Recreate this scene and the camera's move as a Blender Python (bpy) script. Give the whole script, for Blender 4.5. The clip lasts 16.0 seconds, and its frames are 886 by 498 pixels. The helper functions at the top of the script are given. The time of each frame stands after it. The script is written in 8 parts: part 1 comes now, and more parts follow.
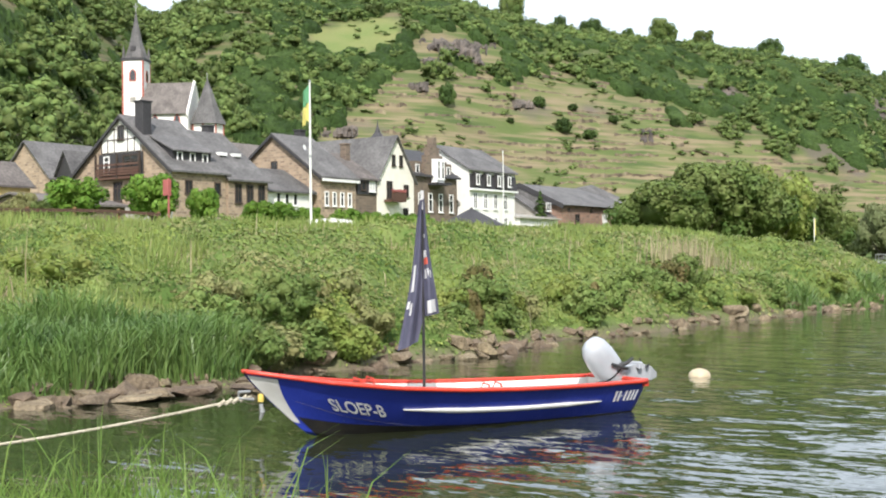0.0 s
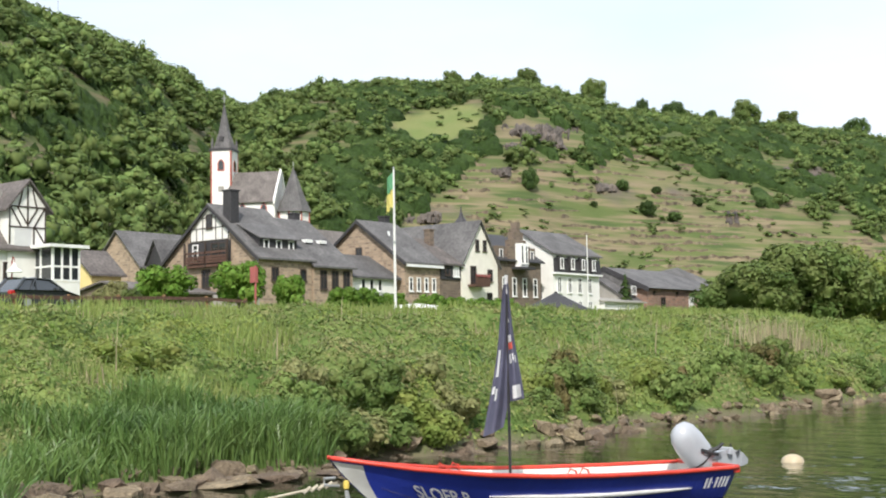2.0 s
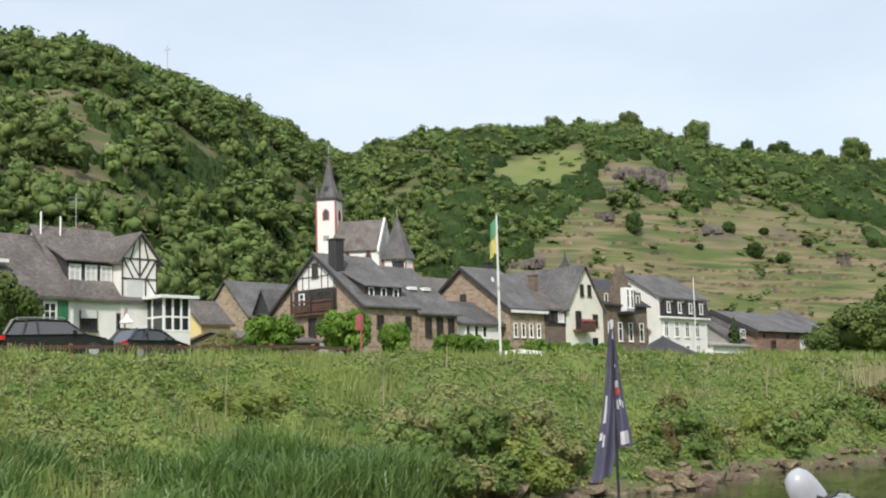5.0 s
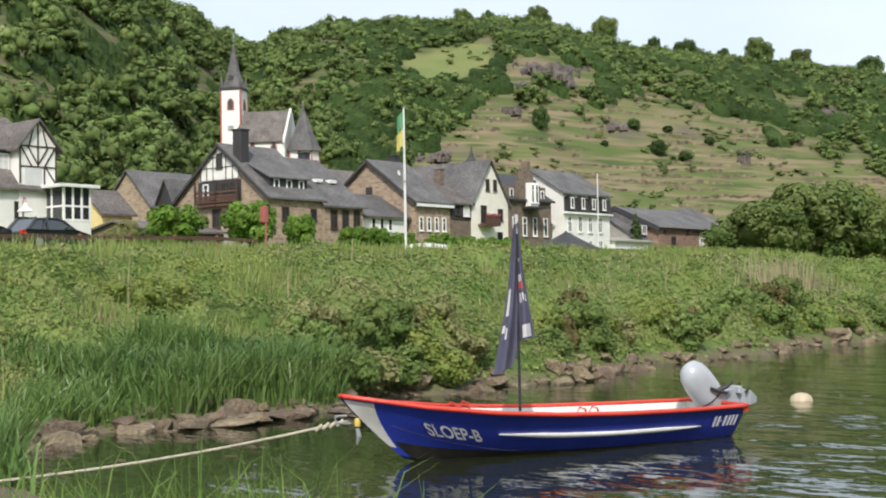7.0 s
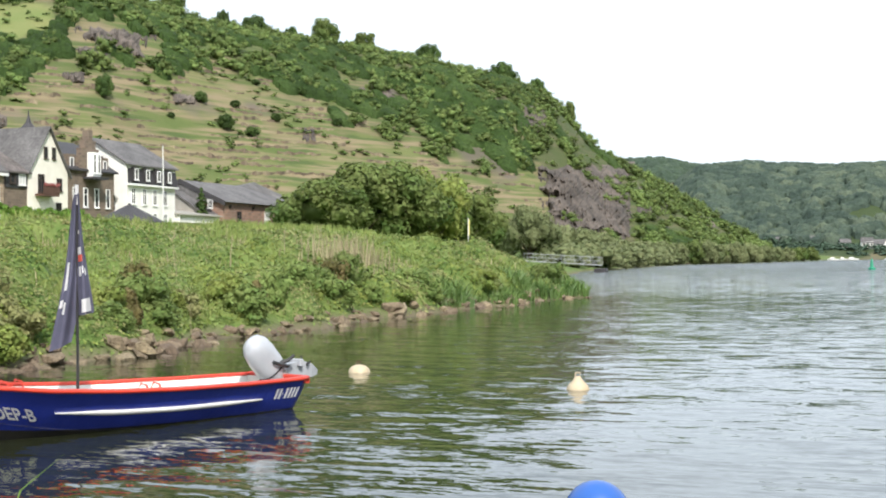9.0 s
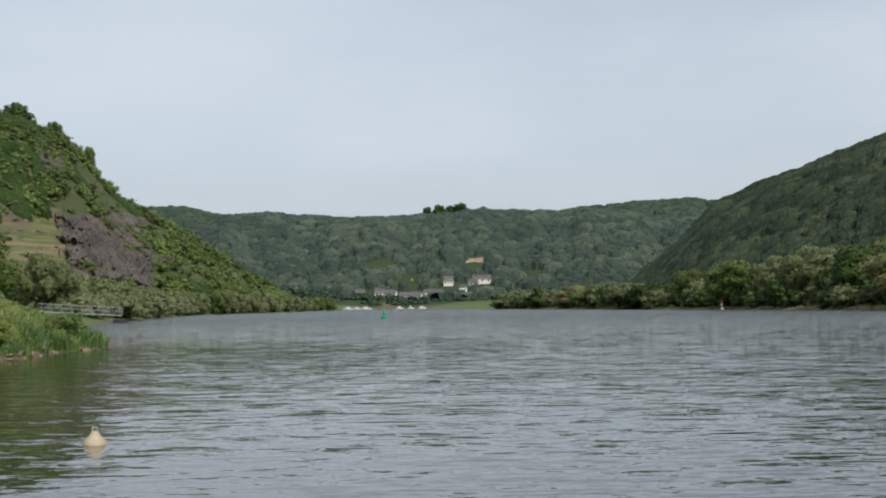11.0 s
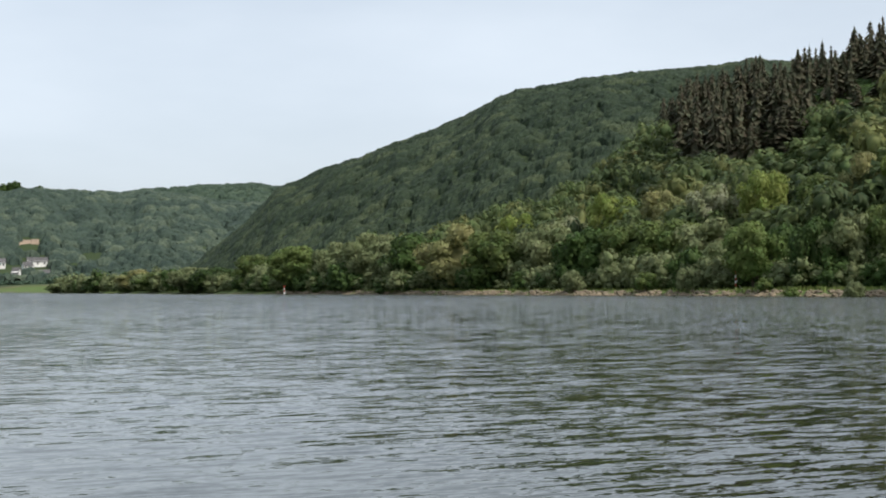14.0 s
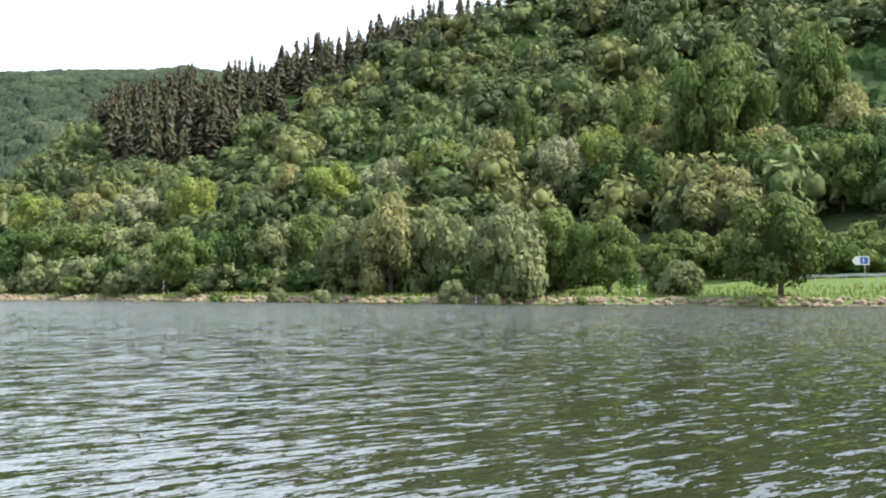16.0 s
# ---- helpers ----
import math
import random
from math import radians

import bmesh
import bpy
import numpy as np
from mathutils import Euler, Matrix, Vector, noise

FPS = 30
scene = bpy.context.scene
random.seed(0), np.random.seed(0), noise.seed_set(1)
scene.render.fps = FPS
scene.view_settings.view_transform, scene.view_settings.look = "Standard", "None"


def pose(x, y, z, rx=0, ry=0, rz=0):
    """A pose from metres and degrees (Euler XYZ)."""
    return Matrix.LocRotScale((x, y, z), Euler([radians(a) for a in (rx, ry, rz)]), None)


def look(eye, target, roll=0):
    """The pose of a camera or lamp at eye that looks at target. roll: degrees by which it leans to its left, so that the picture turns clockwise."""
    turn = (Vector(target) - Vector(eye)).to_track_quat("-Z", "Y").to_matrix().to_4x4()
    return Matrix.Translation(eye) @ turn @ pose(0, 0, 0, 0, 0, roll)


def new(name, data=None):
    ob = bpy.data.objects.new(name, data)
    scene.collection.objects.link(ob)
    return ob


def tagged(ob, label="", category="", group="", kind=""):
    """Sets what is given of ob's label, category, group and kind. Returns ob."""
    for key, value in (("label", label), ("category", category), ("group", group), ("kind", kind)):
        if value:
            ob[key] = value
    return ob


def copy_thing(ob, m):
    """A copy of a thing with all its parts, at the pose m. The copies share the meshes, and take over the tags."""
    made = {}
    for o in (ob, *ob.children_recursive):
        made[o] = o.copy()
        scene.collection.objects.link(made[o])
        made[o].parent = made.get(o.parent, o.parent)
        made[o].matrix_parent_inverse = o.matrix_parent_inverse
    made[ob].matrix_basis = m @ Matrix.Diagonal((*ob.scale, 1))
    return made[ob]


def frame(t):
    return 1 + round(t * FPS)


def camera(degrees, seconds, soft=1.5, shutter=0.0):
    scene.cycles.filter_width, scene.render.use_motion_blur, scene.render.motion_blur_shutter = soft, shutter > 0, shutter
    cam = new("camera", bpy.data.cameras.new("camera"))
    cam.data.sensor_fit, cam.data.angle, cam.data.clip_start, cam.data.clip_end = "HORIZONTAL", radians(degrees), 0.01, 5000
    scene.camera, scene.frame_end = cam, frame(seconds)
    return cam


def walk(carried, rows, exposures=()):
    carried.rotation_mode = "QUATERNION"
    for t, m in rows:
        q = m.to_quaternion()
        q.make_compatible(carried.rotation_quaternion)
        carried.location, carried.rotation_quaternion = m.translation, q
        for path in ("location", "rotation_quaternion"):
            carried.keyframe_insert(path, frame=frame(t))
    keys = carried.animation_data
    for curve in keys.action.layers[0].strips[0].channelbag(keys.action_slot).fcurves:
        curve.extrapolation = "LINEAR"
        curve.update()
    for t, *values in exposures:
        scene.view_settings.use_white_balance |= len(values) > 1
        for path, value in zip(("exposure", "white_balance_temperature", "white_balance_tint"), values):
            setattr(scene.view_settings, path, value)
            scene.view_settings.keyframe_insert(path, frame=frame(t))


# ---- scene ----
cam = camera(38.31, 16.0, soft=2.0)
EYE = 1.7
# seconds, turn, tilt and lean in degrees: the camera stands on the shore and turns
PATH = [
    (0.0, 34.99, 0.79, -0.66),
    (0.5, 35.50, 1.64, -0.74),
    (1.0, 35.78, 2.06, -0.78),
    (1.5, 36.80, 3.06, -0.92),
    (2.0, 38.71, 4.65, -1.03),
    (2.5, 40.67, 5.82, -1.01),
    (3.0, 42.21, 6.63, -1.00),
    (3.5, 43.05, 6.52, -1.28),
    (4.0, 43.32, 6.78, -1.51),
    (4.2, 43.40, 6.84, -1.50),
    (6.3, 42.60, 6.28, -1.00),
    (6.5, 41.93, 5.14, -0.88),
    (7.0, 39.22, 1.94, -1.02),
    (7.5, 36.68, -1.11, -1.03),
    (8.0, 34.40, -2.88, -1.27),
    (8.5, 29.42, -1.35, -0.93),
    (9.0, 19.89, 0.54, -0.49),
    (9.5, 12.65, 2.13, -0.54),
    (10.0, 4.79, 3.01, -0.65),
    (10.2, 2.45, 2.98, -0.70),
    (12.3, -2.92, 2.06, -0.64),
    (12.5, -3.42, 2.06, -0.64),
    (13.0, -8.29, 1.73, -0.66),
    (13.5, -15.90, 1.39, -0.63),
    (14.0, -20.76, 1.67, -0.51),
    (14.5, -26.33, 2.42, -0.30),
    (15.0, -33.02, 2.74, 0.47),
    (15.5, -39.15, 2.52, 0.12),
    (16.0, -46.02, 1.76, -0.09),
]
EXPO = [(0, 0.6), (1.5, 0.46), (2.5, 0.18), (3.5, 0.1), (6.5, -0.06), (7, 0.1), (7.5, 0.46), (8.5, 0.6), (9, 0.5), (9.5, 0.06), (10, -0.34), (12.5, -0.5), (13.5, -0.36), (14.5, 0.14), (15, 0.42), (15.5, 0.78), (16, 1.05)]
walk(cam, [(t, pose(0, 0, EYE, 90 + p, 0, y) @ pose(0, 0, 0, 0, 0, r)) for t, y, p, r in PATH], EXPO)

# ---------------------------------------------------------------- light
SUN_TURN, SUN_HIGH = 144.0, 44.0      # compass-like turn from +Y towards +X, height
world = bpy.data.worlds.new("sky")
scene.world = world
world.use_nodes = True
wn, wl = world.node_tree.nodes, world.node_tree.links
wn.clear()
sky = wn.new("ShaderNodeTexSky")
sky.sky_type, sky.sun_disc = "NISHITA", False
sky.sun_elevation, sky.sun_rotation = radians(SUN_HIGH), radians(SUN_TURN)
sky.air_density, sky.dust_density, sky.ozone_density = 1.0, 3.0, 1.0
geo = wn.new("ShaderNodeTexCoord")
mapp = wn.new("ShaderNodeMapping")
mapp.inputs["Scale"].default_value = (1.0, 1.0, 3.2)
cl = wn.new("ShaderNodeTexNoise")
cl.inputs["Scale"].default_value, cl.inputs["Detail"].default_value = 1.7, 6.0
ramp = wn.new("ShaderNodeMapRange")
ramp.inputs["From Min"].default_value, ramp.inputs["From Max"].default_value = 0.3, 0.75
ramp.inputs["To Min"].default_value, ramp.inputs["To Max"].default_value = 0.45, 0.88
mix = wn.new("ShaderNodeMix")
mix.data_type = "RGBA"
mix.inputs["B"].default_value = (7.0, 7.75, 8.6, 1)      # thin high cloud
bg = wn.new("ShaderNodeBackground")
bg.inputs["Strength"].default_value = 0.135
out = wn.new("ShaderNodeOutputWorld")
wl.new(geo.outputs["Generated"], mapp.inputs["Vector"])
wl.new(mapp.outputs["Vector"], cl.inputs["Vector"])
wl.new(cl.outputs["Fac"], ramp.inputs["Value"])
wl.new(ramp.outputs["Result"], mix.inputs["Factor"])
wl.new(sky.outputs["Color"], mix.inputs["A"])
wl.new(mix.outputs["Result"], bg.inputs["Color"])
wl.new(bg.outputs["Background"], out.inputs["Surface"])

sun_data = bpy.data.lights.new("sun", "SUN")
sun_data.energy, sun_data.angle, sun_data.color = 3.8, radians(1.5), (1.0, 0.95, 0.89)
sun = new("sun", sun_data)
st, sh = radians(SUN_TURN), radians(SUN_HIGH)
sun.matrix_world = look((0, 0, 60), Vector((0, 0, 60)) - Vector((math.sin(st) * math.cos(sh), math.cos(st) * math.cos(sh), math.sin(sh))))

# ---------------------------------------------------------------- materials
MATS = {}


def tint(c, k):
    return tuple(min(1.0, v * k) for v in c)


def mat(name, c1, c2=None, rough=0.7, metal=0.0, scale=3.0, detail=4.0, bump=0.0, bscale=None, rnd=0.0, island=0.0, coat=0.0,
        translucent=0.0, stain=0.15, spec=0.5, stretch=(1, 1, 1)):
    """Two-colour noise at two scales, with fine relief; rnd and island vary objects and pieces."""
    m = bpy.data.materials.new(name)
    m.use_nodes = True
    n, l = m.node_tree.nodes, m.node_tree.links
    b = n["Principled BSDF"]
    b.inputs["Roughness"].default_value, b.inputs["Metallic"].default_value = rough, metal
    b.inputs["Coat Weight"].default_value = coat
    b.inputs["Specular IOR Level"].default_value = spec
    tc = n.new("ShaderNodeTexCoord")
    mp = n.new("ShaderNodeMapping")
    mp.inputs["Scale"].default_value = stretch
    l.new(tc.outputs["Object"], mp.inputs["Vector"])
    fine, wide = n.new("ShaderNodeTexNoise"), n.new("ShaderNodeTexNoise")
    for t, s in ((fine, scale), (wide, scale * 0.13)):
        t.inputs["Scale"].default_value, t.inputs["Detail"].default_value = s, detail
        l.new(mp.outputs["Vector"], t.inputs["Vector"])
    r = n.new("ShaderNodeMapRange")
    r.inputs["From Min"].default_value, r.inputs["From Max"].default_value = 0.32, 0.68
    l.new(fine.outputs["Fac"], r.inputs["Value"])
    mx = n.new("ShaderNodeMix")
    mx.data_type = "RGBA"
    mx.inputs["A"].default_value = (*c1, 1)
    mx.inputs["B"].default_value = (*(c2 or tint(c1, 0.8)), 1)
    l.new(r.outputs["Result"], mx.inputs["Factor"])
    hs = n.new("ShaderNodeHueSaturation")
    l.new(mx.outputs["Result"], hs.inputs["Color"])
    r2 = n.new("ShaderNodeMapRange")
    r2.inputs["From Min"].default_value, r2.inputs["From Max"].default_value = 0.3, 0.7
    r2.inputs["To Min"].default_value, r2.inputs["To Max"].default_value = 1 - stain, 1 + stain
    l.new(wide.outputs["Fac"], r2.inputs["Value"])
    val = r2.outputs["Result"]
    for k, node, sock in ((rnd, "ShaderNodeObjectInfo", "Random"), (island, "ShaderNodeNewGeometry", "Random Per Island")):
        if k:
            o = n.new(node)
            q = n.new("ShaderNodeMapRange")
            q.inputs["To Min"].default_value, q.inputs["To Max"].default_value = 1 - k, 1 + k
            l.new(o.outputs[sock], q.inputs["Value"])
            mu = n.new("ShaderNodeMath")
            mu.operation = "MULTIPLY"
            l.new(val, mu.inputs[0])
            l.new(q.outputs["Result"], mu.inputs[1])
            val = mu.outputs["Value"]
            hq = n.new("ShaderNodeMapRange")
            hq.inputs["To Min"].default_value, hq.inputs["To Max"].default_value = 0.5 - 0.06 * k, 0.5 + 0.04 * k
            l.new(o.outputs[sock], hq.inputs["Value"])
            l.new(hq.outputs["Result"], hs.inputs["Hue"])
    l.new(val, hs.inputs["Value"])
    l.new(hs.outputs["Color"], b.inputs["Base Color"])
    if bump:
        bt = n.new("ShaderNodeTexNoise")
        bt.inputs["Scale"].default_value, bt.inputs["Detail"].default_value = bscale or scale * 2, 6
        l.new(mp.outputs["Vector"], bt.inputs["Vector"])
        bp = n.new("ShaderNodeBump")
        bp.inputs["Strength"].default_value, bp.inputs["Distance"].default_value = min(1.0, bump), 0.05 * max(1.0, bump)
        l.new(bt.outputs["Fac"], bp.inputs["Height"])
        l.new(bp.outputs["Normal"], b.inputs["Normal"])
    if translucent:
        tr = n.new("ShaderNodeBsdfTranslucent")
        l.new(hs.outputs["Color"], tr.inputs["Color"])
        ms = n.new("ShaderNodeMixShader")
        ms.inputs["Fac"].default_value = translucent
        l.new(b.outputs["BSDF"], ms.inputs[1])
        l.new(tr.outputs["BSDF"], ms.inputs[2])
        l.new(ms.outputs["Shader"], n["Material Output"].inputs["Surface"])
    MATS[name] = m
    return m


def masonry(name, c1, c2, mortar, w, h, bump=0.5):
    """Coursed rubble: courses of uneven stones with recessed joints."""
    m = mat(name, c1, c2, 0.9, scale=5, bump=0.0)
    n, l = m.node_tree.nodes, m.node_tree.links
    b = n["Principled BSDF"]
    tc = n.new("ShaderNodeTexCoord")
    sep, cmb, add = n.new("ShaderNodeSeparateXYZ"), n.new("ShaderNodeCombineXYZ"), n.new("ShaderNodeMath")
    l.new(tc.outputs["Object"], sep.inputs["Vector"])
    l.new(sep.outputs["X"], add.inputs[0])
    l.new(sep.outputs["Y"], add.inputs[1])
    l.new(add.outputs["Value"], cmb.inputs["X"])
    l.new(sep.outputs["Z"], cmb.inputs["Y"])
    br = n.new("ShaderNodeTexBrick")
    br.inputs["Scale"].default_value = 1.0
    br.inputs["Brick Width"].default_value, br.inputs["Row Height"].default_value = w, h
    br.inputs["Mortar Size"].default_value, br.inputs["Bias"].default_value = 0.025, 0.0
    br.inputs["Color1"].default_value, br.inputs["Color2"].default_value, br.inputs["Mortar"].default_value = (*c1, 1), (*c2, 1), (*mortar, 1)
    br.squash, br.offset = 0.7, 0.37
    nz = n.new("ShaderNodeTexNoise")
    nz.inputs["Scale"].default_value = 2.2
    mxv = n.new("ShaderNodeMix")
    mxv.data_type, mxv.inputs["Factor"].default_value = "VECTOR", 0.1
    l.new(tc.outputs["Object"], nz.inputs["Vector"])
    l.new(cmb.outputs["Vector"], mxv.inputs["A"])
    l.new(nz.outputs["Color"], mxv.inputs["B"])
    l.new(mxv.outputs["Result"], br.inputs["Vector"])
    old = b.inputs["Base Color"].links[0].from_socket
    mx = n.new("ShaderNodeMix")
    mx.data_type, mx.inputs["Factor"].default_value = "RGBA", 0.85
    l.new(old, mx.inputs["A"])
    l.new(br.outputs["Color"], mx.inputs["B"])
    l.new(mx.outputs["Result"], b.inputs["Base Color"])
    bp = n.new("ShaderNodeBump")
    bp.inputs["Strength"].default_value, bp.inputs["Distance"].default_value, bp.invert = bump, 0.04, True
    l.new(br.outputs["Fac"], bp.inputs["Height"])
    l.new(bp.outputs["Normal"], b.inputs["Normal"])
    return m


mat("leaf_mid", (0.214, 0.270, 0.086), (0.095, 0.164, 0.041), 0.55, scale=1.2, island=0.21, rnd=0.18, translucent=0.3, spec=0.12)
mat("leaf_grove", (0.166, 0.210, 0.066), (0.074, 0.128, 0.032), 0.55, scale=1.2, island=0.21, rnd=0.18, translucent=0.3, spec=0.12)
mat("leaf_fresh", (0.294, 0.328, 0.094), (0.147, 0.222, 0.047), 0.5, scale=1.5, island=0.21, rnd=0.1, translucent=0.35, spec=0.12)
mat("leaf_olive", (0.304, 0.296, 0.125), (0.172, 0.196, 0.081), 0.6, scale=1.0, island=0.21, rnd=0.1, translucent=0.3, spec=0.12)
mat("leaf_willow", (0.226, 0.253, 0.122), (0.132, 0.169, 0.073), 0.6, scale=1.0, island=0.18, rnd=0.1, translucent=0.3, spec=0.12)
mat("leaf_dark", (0.080, 0.130, 0.035), (0.042, 0.076, 0.023), 0.6, scale=0.8, island=0.21, rnd=0.2, translucent=0.2, spec=0.12)
# leaf greens dimmed for the east hillside: its weaker sun is put into colour
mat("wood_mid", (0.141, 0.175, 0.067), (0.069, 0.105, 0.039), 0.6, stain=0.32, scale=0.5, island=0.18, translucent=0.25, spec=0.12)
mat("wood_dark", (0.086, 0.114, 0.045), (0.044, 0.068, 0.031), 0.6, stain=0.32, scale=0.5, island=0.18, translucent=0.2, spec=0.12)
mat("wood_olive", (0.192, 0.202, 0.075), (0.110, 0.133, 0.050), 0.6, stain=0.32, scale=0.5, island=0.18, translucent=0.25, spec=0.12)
mat("bare_soil", (0.33, 0.25, 0.18), (0.22, 0.16, 0.11), 0.95, scale=0.1, bump=0.5, stain=0.3)
mat("leaf_street", (0.16, 0.27, 0.045), (0.075, 0.155, 0.022), 0.5, scale=1.5, island=0.25, rnd=0.1, translucent=0.3, spec=0.12)
mat("leaf_conifer", (0.066, 0.082, 0.046), (0.096, 0.078, 0.052), 0.7, scale=0.6, island=0.18, translucent=0.1, spec=0.12)
mat("leaf_red", (0.19, 0.15, 0.065), (0.12, 0.125, 0.045), 0.6, scale=2, island=0.24, translucent=0.3, spec=0.12)
mat("blossom", (0.324, 0.331, 0.216), (0.173, 0.209, 0.086), 0.7, scale=2.0, island=0.3, translucent=0.2, spec=0.12)
mat("hill_leaf", (0.157, 0.209, 0.064), (0.082, 0.128, 0.039), 0.65, stain=0.4, scale=0.5, island=0.24, translucent=0.2, spec=0.12)
# bluish tint stands in for distance haze, put into the leaf colour
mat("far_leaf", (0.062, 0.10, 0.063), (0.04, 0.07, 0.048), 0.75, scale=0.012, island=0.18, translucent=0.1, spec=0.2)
mat("grass_lush", (0.22, 0.31, 0.085), (0.12, 0.205, 0.045), 0.5, scale=0.8, island=0.2, translucent=0.35, spec=0.12)
mat("grass_blade", (0.289, 0.328, 0.109), (0.151, 0.227, 0.057), 0.5, scale=0.8, island=0.18, translucent=0.35, spec=0.12)
mat("reed_blade", (0.160, 0.252, 0.067), (0.084, 0.160, 0.042), 0.45, scale=0.8, island=0.15, translucent=0.3)
mat("dry_stalk", (0.42, 0.37, 0.22), (0.28, 0.25, 0.14), 0.8, scale=2, island=0.25, translucent=0.2)
mat("bark", (0.14, 0.11, 0.08), (0.07, 0.055, 0.04), 0.95, scale=6, bump=0.8, stretch=(1, 1, 0.25))
mat("rock", (0.27, 0.212, 0.138), (0.115, 0.088, 0.058), 0.9, scale=5, bump=0.9, rnd=0.3, stain=0.35)
mat("cliff_rock", (0.132, 0.108, 0.088), (0.05, 0.042, 0.035), 0.95, scale=0.15, bump=1.0, bscale=0.4, stain=0.4)
mat("terrace_stone", (0.215, 0.172, 0.115), (0.125, 0.105, 0.068), 0.95, scale=0.8, bump=0.6, island=0.35, stain=0.3)
mat("slate", (0.135, 0.130, 0.127), (0.081, 0.078, 0.078), 0.75, spec=0.3, scale=4, bump=0.5, bscale=9, rnd=0.12, stain=0.3)
mat("slate_brown", (0.162, 0.144, 0.132), (0.090, 0.079, 0.074), 0.8, spec=0.3, scale=4, bump=0.5, bscale=9, rnd=0.12, stain=0.3)
mat("slate_dark", (0.045, 0.042, 0.045), (0.03, 0.028, 0.03), 0.6, scale=4, bump=0.4, bscale=9)
mat("white_wall", (0.78, 0.77, 0.73), (0.70, 0.69, 0.65), 0.85, scale=1.2, bump=0.15, bscale=30, stain=0.06)
mat("cream_wall", (0.78, 0.75, 0.66), (0.71, 0.68, 0.59), 0.85, scale=1.2, bump=0.15, bscale=30, stain=0.06)
mat("yellow_wall", (0.72, 0.58, 0.26), (0.66, 0.52, 0.23), 0.85, scale=1.2, stain=0.06)
mat("grey_wall", (0.33, 0.31, 0.28), (0.26, 0.25, 0.22), 0.9, scale=1.5, stain=0.15)
mat("concrete", (0.42, 0.35, 0.26), (0.33, 0.27, 0.2), 0.9, scale=0.8, bump=0.2, stain=0.3)
mat("red_trim", (0.42, 0.13, 0.09), (0.34, 0.10, 0.08), 0.8, scale=3)
mat("timber", (0.06, 0.04, 0.03), (0.035, 0.025, 0.02), 0.75, scale=6, stretch=(1, 1, 0.2))
mat("brown_wood", (0.12, 0.06, 0.04), (0.075, 0.04, 0.028), 0.7, scale=6)
mat("fence_wood", (0.26, 0.15, 0.07), (0.17, 0.09, 0.045), 0.8, scale=5)
mat("frame_white", (0.8, 0.8, 0.78), (0.74, 0.74, 0.72), 0.5, scale=3)
mat("shutter_green", (0.03, 0.16, 0.07), (0.025, 0.12, 0.055), 0.6, scale=4)
mat("window_glass", (0.025, 0.028, 0.032), (0.04, 0.042, 0.045), 0.08, scale=0.7, spec=0.8)
mat("blind", (0.62, 0.62, 0.60), (0.55, 0.55, 0.54), 0.6, scale=2)
mat("metal_grey", (0.45, 0.46, 0.46), (0.38, 0.39, 0.39), 0.45, 0.6, scale=8)
mat("pole_white", (0.72, 0.72, 0.70), (0.62, 0.62, 0.60), 0.5, scale=3)
mat("sign_red", (0.36, 0.10, 0.09), (0.30, 0.085, 0.08), 0.6, scale=3)
masonry("quarry_stone", (0.44, 0.325, 0.225), (0.20, 0.145, 0.105), (0.33, 0.275, 0.21), 0.5, 0.2)
masonry("brick_stone", (0.36, 0.21, 0.145), (0.17, 0.11, 0.085), (0.26, 0.21, 0.17), 0.75, 0.3)
masonry("dark_stone", (0.20, 0.15, 0.11), (0.12, 0.09, 0.07), (0.17, 0.14, 0.11), 0.5, 0.22)


